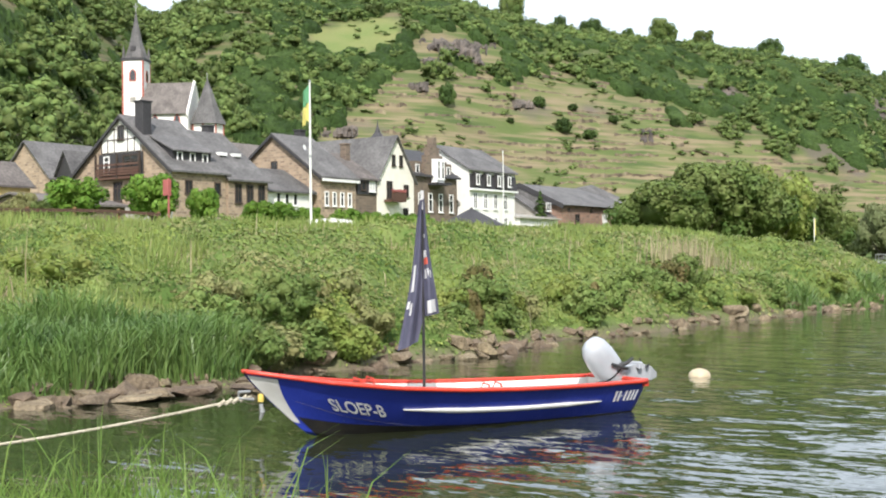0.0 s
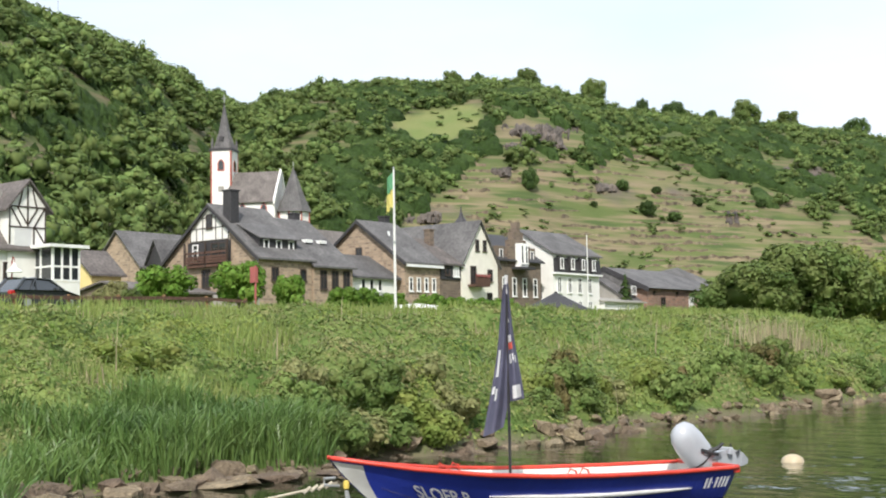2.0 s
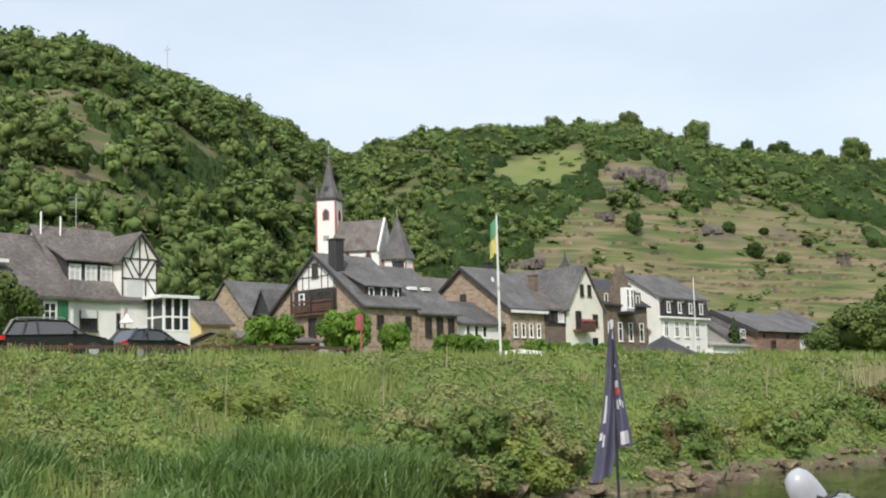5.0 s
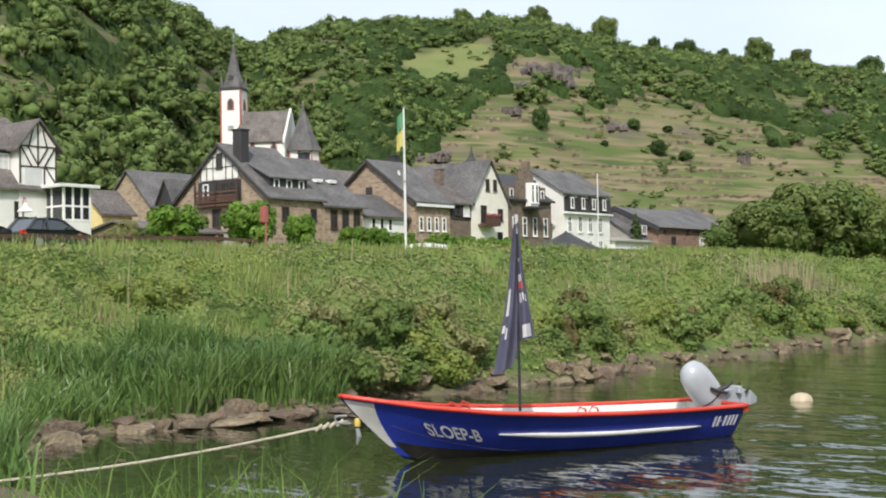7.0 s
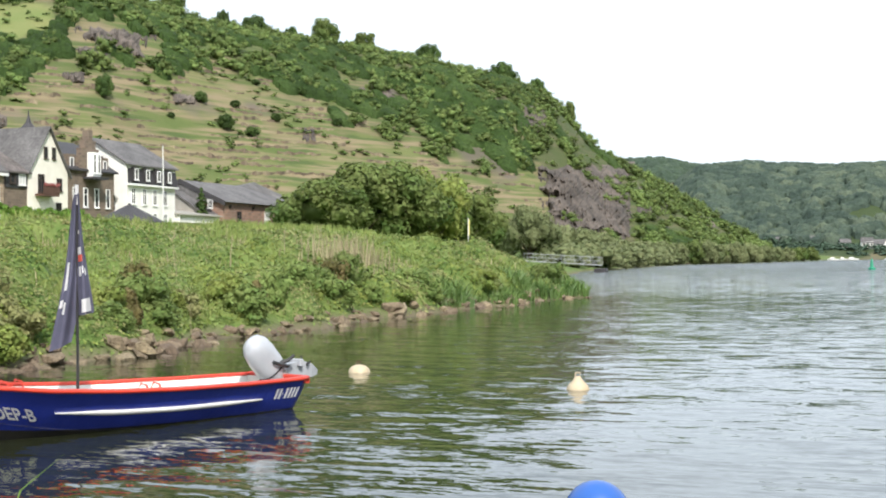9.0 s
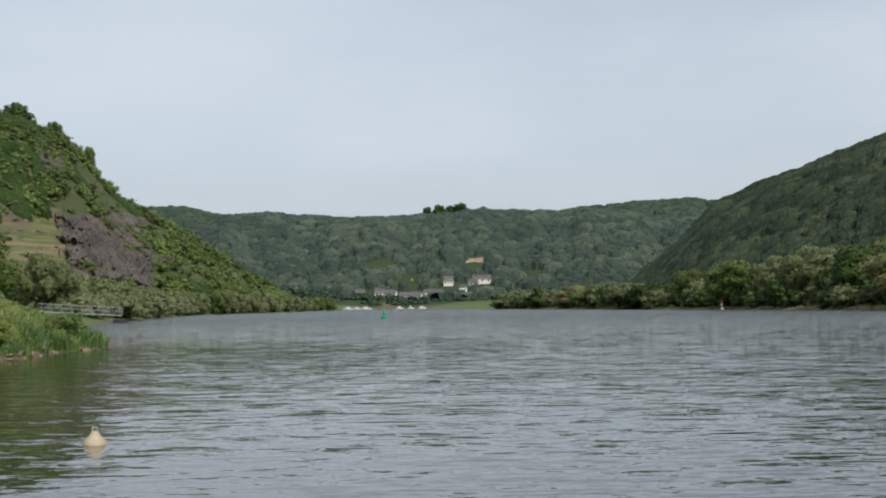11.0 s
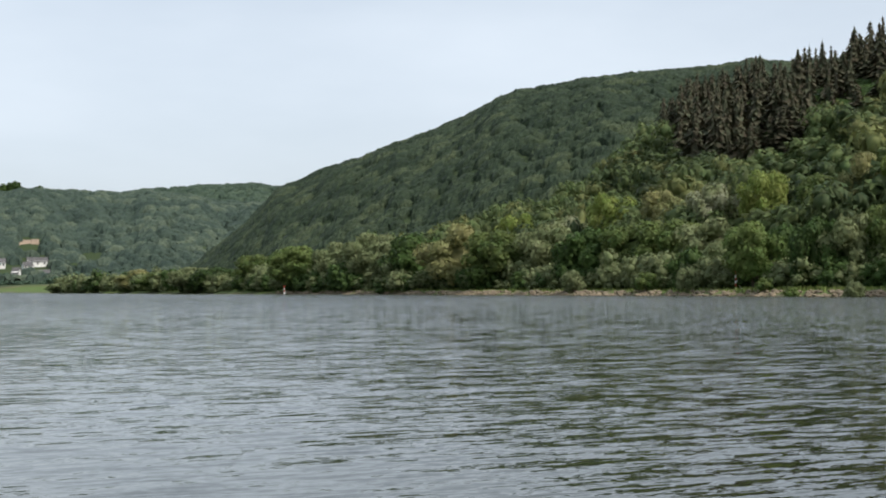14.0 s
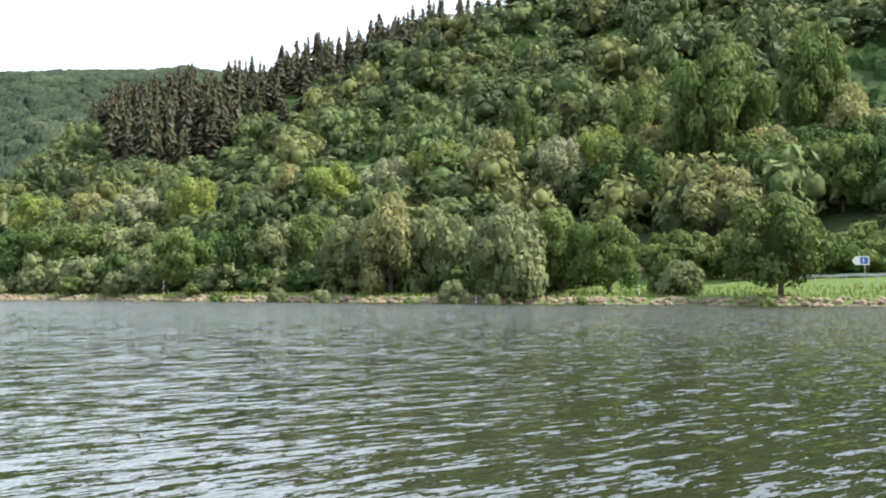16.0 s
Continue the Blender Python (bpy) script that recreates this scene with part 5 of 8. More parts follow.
    part("roof", rf, "slate", h)
    vg = MB()
    for e in (B, A):
        a, b = Vector(E) - Vector(o), Vector(e) - Vector(o)
        vg.slab([a + Vector((0, 0, 0.1)), b + Vector((0, 0, 0.1)), b - Vector((0, 0, 0.5)), a - Vector((0, 0, 0.5))], (0, -0.1, 0))
    part("bargeboard", vg, "slate_dark", h)
    for y, z, w, hh, st, gl in ((135.5, 7.0, 1.1, 1.7, "dark", "window_glass"), (142.6, 7.2, 1.3, 1.7, "white", "blind"), (148.5, 7.2, 1.2, 1.6, "dark", "window_glass"), (151.5, 7.0, 1.2, 1.4, "white", "blind")):
        window_unit(h, o, "E", y, z, w, hh, -75, st, gl)
    for y in (133.4, 139.0, 145.6):
        window_unit(h, o, "E", y, 8.4, 0.5, 0.35, -75, "dark")


def back_houses():
    house("small quarry-stone house with grey slate roof", -104, -97, 75.5, 83, 6.5, 10.4, 13.8, "y", "quarry_stone", "slate")
    h, o = house("dark slate-clad lean-to house", -97, -93.8, 76, 84, 6.0, 9.8, 12.6, "y", "slate_dark", "slate")
    house("yellow rendered house with brown roof", -92, -87.3, 63, 66, 5.5, 8.7, 10.6, "y", "yellow_wall", "slate_brown")
    house("low garden shed with grey slate roof", -86, -77, 60, 67, 5.2, 6.6, 7.5, "y", "dark_stone", "slate_brown", name="shed", category="shed")
    house("grey house with pale tiled roof higher in the village", -118, -110, 112, 122, 9, 14, 17.5, "y", "grey_wall", "slate_brown")


def church():
    o = (-195.2, 173.0, 12.0)
    c = thing("church", o, "white church with red trim, slate spire and polygonal choir", "church", turn=29.5)
    w = 2.15
    part("tower", MB().box(-w, -w, 0, w, w, 31.2), "white_wall", c)
    for x in (-w, w):
        for y in (-w, w):
            part("quoin", MB().box(x - 0.28 if x > 0 else x - 0.04, y - 0.28 if y > 0 else y - 0.04, 0, x + 0.04 if x > 0 else x + 0.28, y + 0.04 if y > 0 else y + 0.28, 31.1), "red_trim", c, "red sandstone corner")
    part("cornice", MB().box(-w - 0.2, -w - 0.2, 31.2, w + 0.2, w + 0.2, 31.7), "slate_dark", c)
    part("spire", MB().lathe([(2.5, 31.7), (1.9, 33.2), (1.25, 35.2), (0.6, 38.4), (0.05, 41.3)], (0, 0, 0), 8), "slate", c)
    for x in (-1.9, 1.9):
        for y in (-1.9, 1.9):
            part("pinnacle", MB().lathe([(0.3, 31.7), (0.3, 32.8), (0.03, 34.2)], (x, y, 0), 6), "slate", c)
    part("cross", MB().box(-0.05, -0.05, 41.2, 0.05, 0.05, 43.0).box(-0.5, -0.05, 42.2, 0.5, 0.05, 42.3), "metal_grey", c)
    part("spire_hatch", MB().box(-0.45, -2.0, 33.2, 0.45, -1.3, 34.1), "slate_dark", c)

    def lancet(x, y, z, ww, hh, face):
        pts = [(-ww / 2, 0), (ww / 2, 0), (ww / 2, hh * 0.65), (ww * 0.3, hh * 0.87), (0, hh), (-ww * 0.3, hh * 0.87), (-ww / 2, hh * 0.65)]
        for k, m, d, nm in ((1.0, "red_trim", 0.06, "window"), (0.66, "window_glass", 0.09, "pane")):
            q = [(a * k, hh * 0.5 + (b - hh * 0.5) * (0.82 if k < 1 else 1)) for a, b in pts]
            mb = MB()
            if face == "front":
                mb.slab([(x + a, y, z + b) for a, b in q], (0, -d, 0))
            else:
                mb.slab([(x, y + a, z + b) for a, b in q], (d, 0, 0))
            top = part(nm, mb, m, c if k == 1.0 else top)

    lancet(0, -w, 27.0, 1.5, 2.5, "front")
    lancet(w, 0, 27.0, 1.5, 2.5, "side")
    part("clock_panel", MB().box(-0.6, -w - 0.06, 22.8, 0.6, -w, 23.9), "grey_wall", c)
    # nave
    nave = MB().loft([[(x, -4.4, 0), (x, 4.4, 0), (x, 4.4, 20.6), (x, 0, 26.6), (x, -4.4, 20.6)] for x in (1.8, 11.8)], True, True)
    part("nave", nave, "white_wall", c)
    nr = MB()
    for s in (-1, 1):
        p = [(1.7, 0, 26.65), (11.6, 0, 26.65), (11.6, s * 4.9, 20.0), (1.7, s * 4.9, 20.0)]
        nr.slab(p[::-1] if s > 0 else p, (0, 0, 0.2))
    part("nave_roof", nr, "slate_brown", c)
    gb = MB()
    for s in (-1, 1):
        gb.slab([(11.6, 0, 27.2), (11.6, s * 4.9, 20.5), (11.6, s * 4.9, 19.6), (11.6, 0, 26.3)], (0.4, 0, 0))
    part("gable_coping", gb, "white_wall", c)
    for x in (5.2, 9.6):
        lancet(x, -4.4, 16.6, 1.4, 3.6, "front")
    ch = MB().lathe([(3.2, 0), (3.2, 18.6)], (14.6, -0.6, 0), 8)
    part("choir", ch, "white_wall", c)
    part("choir_roof", MB().lathe([(3.75, 18.2), (2.2, 21.6), (0.9, 25.2), (0.05, 27.4)], (14.6, -0.6, 0), 8), "slate", c)
    part("finial", MB().tube([(14.6, -0.6, 27.3), (14.6, -0.6, 28.6)], 0.07, 6), "metal_grey", c)
    for k in range(8):
        a = 2 * math.pi * k / 8
        part("buttress_trim", MB().tube([(14.6 + 3.2 * math.cos(a), -0.6 + 3.2 * math.sin(a), 6), (14.6 + 3.2 * math.cos(a), -0.6 + 3.2 * math.sin(a), 18.4)], 0.18, 6), "red_trim", c)
        if math.sin(a + math.pi / 8) < 0.3:
            b = a + math.pi / 8
            ca, sa = math.cos(b), math.sin(b)
            px, py = 14.6 + 2.98 * ca, -0.6 + 2.98 * sa
            q = [(-0.45, 13.0), (0.45, 13.0), (0.45, 15.4), (0, 16.5), (-0.45, 15.4)]
            part("window", MB().slab([(px - sa * t, py + ca * t, z) for t, z in q], (0.08 * ca, 0.08 * sa, 0)), "red_trim", c)


white_house()
stone_house()
street_row()
back_houses()
church()


def pavilion():
    at = (-56, 84, 4.4)
    p = thing("pavilion", (at[0], at[1], ground_z(at[0], at[1])), "open riverside pavilion with dark tent roof", "pavilion")
    z = 4.75 - ground_z(at[0], at[1])
    part("roof", MB().lathe([(2.9, z), (2.85, z + 0.12), (1.6, z + 0.75), (0.12, z + 1.5), (0.1, z + 1.6)], (0, 0, 0), 8), "slate_dark", p)
    for k in range(8):
        a = math.pi / 8 + k * math.pi / 4
        part("post", MB().box(2.4 * math.cos(a) - 0.08, 2.4 * math.sin(a) - 0.08, -0.3, 2.4 * math.cos(a) + 0.08, 2.4 * math.sin(a) + 0.08, z + 0.05), "timber", p)


pavilion()

mat("flag_green", (0.14, 0.36, 0.2), (0.12, 0.32, 0.17), 0.8, scale=4, translucent=0.3)
mat("flag_yellow", (0.66, 0.58, 0.19), (0.6, 0.52, 0.16), 0.8, scale=4, translucent=0.3)


def cloth(w, h, folds, depth, nx=14, nz=10, sag=0.0):
    """A hanging cloth from the mast at x=0, top edge at z=0."""
    mb = MB()
    P = lambda i, j: (w * i / nx, depth * math.sin(folds * i / nx * math.pi * 2 + j * 0.35) * (i / nx), -h * j / nz - sag * (i / nx) ** 1.3 - 0.05 * math.sin(i * 0.9) * j / nz)
    vs = [P(i, j) for j in range(nz + 1) for i in range(nx + 1)]
    return mb.add(vs, [(j * (nx + 1) + i, j * (nx + 1) + i + 1, (j + 1) * (nx + 1) + i + 1, (j + 1) * (nx + 1) + i) for j in range(nz) for i in range(nx)])


def flagpoles():
    gz = ground_z(-30, 34.65)
    f = thing("flagpole", (-30, 34.65, gz), "tall white flagpole with a limp green and yellow flag", "flagpole")
    top = 8.36 - gz
    part("pole", MB().tube([(0, 0, -0.3), (0, 0, top * 0.55), (0, 0, top)], [0.05, 0.045, 0.03], 8), "pole_white", f)
    part("knob", MB().lathe([(0.01, top), (0.05, top + 0.04), (0.01, top + 0.09)], (0, 0, 0), 8), "metal_grey", f)
    part("collar", MB().lathe([(0.06, top * 0.48), (0.06, top * 0.48 + 0.1)], (0, 0, 0), 8), "metal_grey", f)
    a = part("flag_upper", cloth(0.22, 0.62, 1.5, 0.07, sag=0.25), "flag_green", f, "green half of the flag", True)
    b = part("flag_lower", cloth(0.25, 0.62, 1.6, 0.07, sag=0.30), "flag_yellow", f, "yellow half of the flag", True)
    a.matrix_basis, b.matrix_basis = pose(-0.03, 0, top - 0.1, 0, 0, 215), pose(-0.03, 0, top - 0.72, 0, 0, 215)
    gz = ground_z(-60, 95.1)
    p = thing("flagpole", (-60, 95.1, gz), "bare thin white flagpole in front of the white house", "flagpole")
    part("pole", MB().tube([(0, 0, -0.3), (0, 0, 11.8 - gz)], [0.07, 0.04], 8), "pole_white", p)
    part("knob", MB().lathe([(0.01, 11.8 - gz), (0.06, 11.85 - gz), (0.01, 11.9 - gz)], (0, 0, 0), 8), "metal_grey", p)
    x, y = polar(18.75, 95)
    gz = ground_z(x, y)
    p = thing("flagpole", (x, y, gz), "slim pole with a long yellow banner on the bank", "flagpole")
    part("pole", MB().tube([(0, 0, -0.2), (0, 0, 4.9 - gz)], 0.03, 6), "pole_white", p)
    b = part("banner", cloth(0.09, 1.2, 1.2, 0.03, 8, 12), "flag_yellow", p, "yellow banner", True)
    b.matrix_basis = pose(0.03, 0, 4.8 - gz, 0, 0, 20)


def notice_post():
    x, y = -45, 41.8
    gz = ground_z(x, y)
    s = thing("notice_box", (x, y, gz), "dull red notice box on a thin red post", "sign")
    part("post", MB().tube([(0, 0, -0.2), (0, 0, 6.0 - gz)], 0.05, 8), "sign_red", s)
    part("box", MB().box(-0.30, -0.1, 5.2 - gz, 0.05, 0.14, 5.95 - gz, 0.02), "sign_red", s)


flagpoles()
notice_post()

mat("car_black", (0.012, 0.012, 0.014), (0.016, 0.016, 0.018), 0.25, scale=2, coat=0.8)
mat("car_grey", (0.045, 0.05, 0.055), (0.05, 0.055, 0.06), 0.28, 0.3, scale=2, coat=0.8)
mat("car_glass", (0.02, 0.022, 0.022), (0.03, 0.033, 0.033), 0.04, scale=0.8, spec=1.0, coat=1.0)
mat("tail_red", (0.5, 0.02, 0.02), (0.45, 0.02, 0.02), 0.2, scale=3, coat=0.5)
mat("tyre", (0.02, 0.02, 0.02), (0.028, 0.028, 0.028), 0.85, scale=20)


def car(label, at, turn, paint, length, width, height, hood, suv):
    """A parked car, nose towards its own +x."""
    c = thing("car", at, label, "car", "parked cars", turn)
    L, W, H = length, width, height
    belt = H * 0.60
    body = [(-L / 2, 0.35), (-L / 2, belt - 0.1), (-L / 2 + 0.12, belt), (L / 2 - hood, belt + 0.02), (L / 2 - 0.35, belt - 0.16), (L / 2 - 0.05, belt - 0.38), (L / 2, 0.35), (L / 2 - 0.15, 0.2), (-L / 2 + 0.15, 0.2)]
    rings = []
    for y, k in ((-W / 2 + 0.1, 0.96), (-W / 2, 1.0), (W / 2, 1.0), (W / 2 - 0.1, 0.96)):
        rings.append([(x * (0.985 if k < 1 else 1), y, 0.2 + (z - 0.2) * (1.0 if k == 1 else 1.0)) for x, z in body])
    part("body", MB().loft(rings, True, True), paint, c)
    r0, r1 = -L / 2 + (0.15 if suv else 0.3), L / 2 - hood
    t0, t1 = r0 + (0.35 if suv else 0.5), r1 - 0.85
    cab = lambda inset, zt: [[(r0, y, belt - 0.02), (t0, y * 0.82, zt - 0.06), ((t0 + t1) / 2, y * 0.82, zt), (t1, y * 0.82, zt - 0.05), (r1, y, belt - 0.02)] for y in (-W / 2 + inset, W / 2 - inset)]
    part("greenhouse", MB().loft(cab(0.08, H), True, True), "car_glass", c)
    rf = MB()
    for q in ([(t0 - 0.03, H - 0.055), ((t0 + t1) / 2, H + 0.005), (t1 + 0.05, H - 0.05)],):
        rf.loft([[(x, y, z + d) for x, z in q] + [(x, y, z - 0.05 + d) for x, z in q[::-1]] for y, d in ((-W * 0.415, -0.02), (-W * 0.3, 0.015), (W * 0.3, 0.015), (W * 0.415, -0.02))], True, True)
    part("roof", rf, paint, c)
    for s in (-1, 1):
        for xa, xb, w in ((r0, t0, 0.16 if suv else 0.12), ((r0 + r1) / 2 - 0.25, (t0 + t1) / 2 - 0.1, 0.07), (r1, t1, 0.05), (r0 + 0.75, t0 + 0.55, 0.08)):
            p = MB().tube([(xa, s * (W / 2 - 0.075), belt), (xb, s * W * 0.412, H - 0.04)], w * 0.6, 6)
            part("pillar", p, paint, c)
        part("mirror", MB().box(r1 - 0.55, s * (W / 2 + 0.02) - 0.1, belt + 0.02, r1 - 0.38, s * (W / 2 + 0.02) + 0.1, belt + 0.18, 0.03), paint, c)
        part("tail_lamp", MB().box(-L / 2 - 0.02, s * (W / 2 - 0.12) - 0.12, belt - 0.2, -L / 2 + 0.22, s * (W / 2 - 0.12) + 0.14, belt - 0.03, 0.03), "tail_red", c)
        part("head_lamp", MB().box(L / 2 - 0.4, s * (W / 2 - 0.28) - 0.2, belt - 0.36, L / 2 - 0.04, s * (W / 2 - 0.28) + 0.2, belt - 0.22, 0.03), "car_glass", c)
        if suv:
            part("roof_rail", MB().tube([(t0, s * W * 0.40, H - 0.02), (t0 + 0.15, s * W * 0.40, H + 0.05), (t1 - 0.1, s * W * 0.40, H + 0.05), (t1, s * W * 0.40, H - 0.02)], 0.02, 6), "metal_grey", c)
        for x in (-L / 2 + 0.85, L / 2 - 0.85):
            wh = part("wheel", MB().lathe([(0.2, -0.11), (0.32, -0.11), (0.335, -0.06), (0.335, 0.06), (0.32, 0.11), (0.2, 0.11)], (0, 0, 0), 20), "tyre", c)
            wh.matrix_basis = pose(x, s * (W / 2 - 0.1), 0.335, 90, 0, 0)
            rm = part("rim", MB().lathe([(0.21, -0.115), (0.19, -0.09), (0.05, -0.1), (0.05, 0.1), (0.19, 0.09), (0.21, 0.115)], (0, 0, 0), 16), "metal_grey", wh)
    bump = MB().box(-L / 2 - 0.06, -W / 2 + 0.08, 0.32, -L / 2 + 0.1, W / 2 - 0.08, 0.6, 0.04)
    part("bumper", bump, paint, c)
    return c


SUV_AT, HATCH_AT = polar(60.25, 56), polar(56.4, 61.5)
car("black estate car with roof rails parked behind the bank", (*SUV_AT, ground_z(*SUV_AT)), 62, "car_black", 4.55, 1.85, 1.66, 1.15, True)
car("dark grey hatchback parked with its tail to the river", (*HATCH_AT, ground_z(*HATCH_AT)), 92, "car_grey", 3.95, 1.72, 1.46, 1.0, False)


def bank_rail():
    r = thing("timber_rail", (-42.6, 23, ground_z(-42.6, 23)), "low brown timber rail along the parking place", "rail")
    gz = ground_z(-42.6, 23)
    for k in range(9):
        y = -3 + k * 2.6
        z = ground_z(-42.6 - 0.25 * k, 23 + y) - gz
        part("post", MB().box(-0.25 * k - 0.06, y - 0.06, z - 0.3, -0.25 * k + 0.06, y + 0.06, z + 0.85, 0.015), "fence_wood", r)
    for k in range(8):
        ya, yb = -3 + k * 2.6, -3 + (k + 1) * 2.6
        za, zb = (ground_z(-42.6 - 0.25 * (k + i), 23 + q) - gz for i, q in ((0, ya), (1, yb)))
        part("bar", MB().slab([(-0.25 * k + 0.07, ya, za + 0.64), (-0.25 * (k + 1) + 0.07, yb, zb + 0.64), (-0.25 * (k + 1) + 0.07, yb, zb + 0.78), (-0.25 * k + 0.07, ya, za + 0.78)], (0.05, 0, 0)), "brown_wood", r)


bank_rail()


# ---------------------------------------------------------------- on the water
mat("hull_blue", (0.023, 0.044, 0.34), (0.016, 0.032, 0.26), 0.32, scale=2.5, bump=0.12, bscale=14, coat=0.12, stain=0.25)
mat("bottom_dark", (0.012, 0.012, 0.014), (0.03, 0.027, 0.022), 0.6, scale=6)
mat("hull_white", (0.66, 0.66, 0.64), (0.54, 0.53, 0.50), 0.4, scale=5, bump=0.1, stain=0.15)
mat("inside_white", (0.62, 0.61, 0.57), (0.50, 0.48, 0.44), 0.55, scale=5, stain=0.2)
mat("rail_red", (0.60, 0.055, 0.03), (0.48, 0.045, 0.03), 0.38, scale=5, bump=0.15, stain=0.25)
mat("letter_white", (0.75, 0.75, 0.74), (0.66, 0.66, 0.66), 0.5, scale=12)
mat("engine_white", (0.42, 0.44, 0.47), (0.35, 0.37, 0.40), 0.28, scale=4, coat=0.5)
mat("black_plastic", (0.02, 0.02, 0.022), (0.03, 0.03, 0.03), 0.45, scale=8)
mat("rope_pale", (0.50, 0.46, 0.36), (0.36, 0.32, 0.24), 0.85, scale=40, bump=0.5)
mat("flag_grey", (0.11, 0.11, 0.165), (0.08, 0.08, 0.125), 0.75, scale=5, translucent=0.2)
mat("flag_white", (0.74, 0.74, 0.74), (0.68, 0.68, 0.68), 0.75, scale=5, translucent=0.2)
mat("buoy_cream", (0.52, 0.44, 0.30), (0.38, 0.31, 0.20), 0.5, scale=5, stain=0.2)
mat("buoy_blue", (0.021, 0.104, 0.385), (0.017, 0.085, 0.322), 0.35, scale=5, coat=0.3)
mat("float_yellow", (0.72, 0.55, 0.12), (0.6, 0.45, 0.1), 0.5, scale=8)
mat("mark_green", (0.02, 0.28, 0.16), (0.02, 0.22, 0.13), 0.45, scale=4)
mat("mark_red", (0.50, 0.08, 0.05), (0.42, 0.07, 0.05), 0.6, scale=4)
mat("sign_blue", (0.04, 0.10, 0.42), (0.04, 0.09, 0.38), 0.4, scale=3)

BOAT_L = 4.80
BOAT_X, BOAT_Y, BOAT_TURN = -7.00, 13.56, -111.4


def hull(s, v, side, off=0.0):
    """A point of the hull: s from transom to stem, v from keel to gunwale."""
    half = float(np.interp(s, [0, 0.15, 0.35, 0.55, 0.7, 0.82, 0.91, 0.97, 1.0], [0.50, 0.58, 0.64, 0.63, 0.57, 0.44, 0.27, 0.12, 0.025]))
    sheer = float(np.interp(s, [0, 0.2, 0.4, 0.55, 0.7, 0.85, 1.0], [0.345, 0.355, 0.38, 0.415, 0.47, 0.56, 0.685]))
    keel = -0.16 + 0.20 * s ** 7
    x0, x1 = 0.10 * (1 - v), BOAT_L - 0.68 * (1 - v) ** 1.15
    p = 0.40 + 0.75 * s ** 3
    q = half * (0.06 + 0.94 * v ** p) if v > 0 else 0.0
    return (x0 + s * (x1 - x0), side * (q + off), keel + (sheer - keel) * v)


def spread(lo, hi, n):
    return [lo + (hi - lo) * i / (n - 1) for i in range(n)]


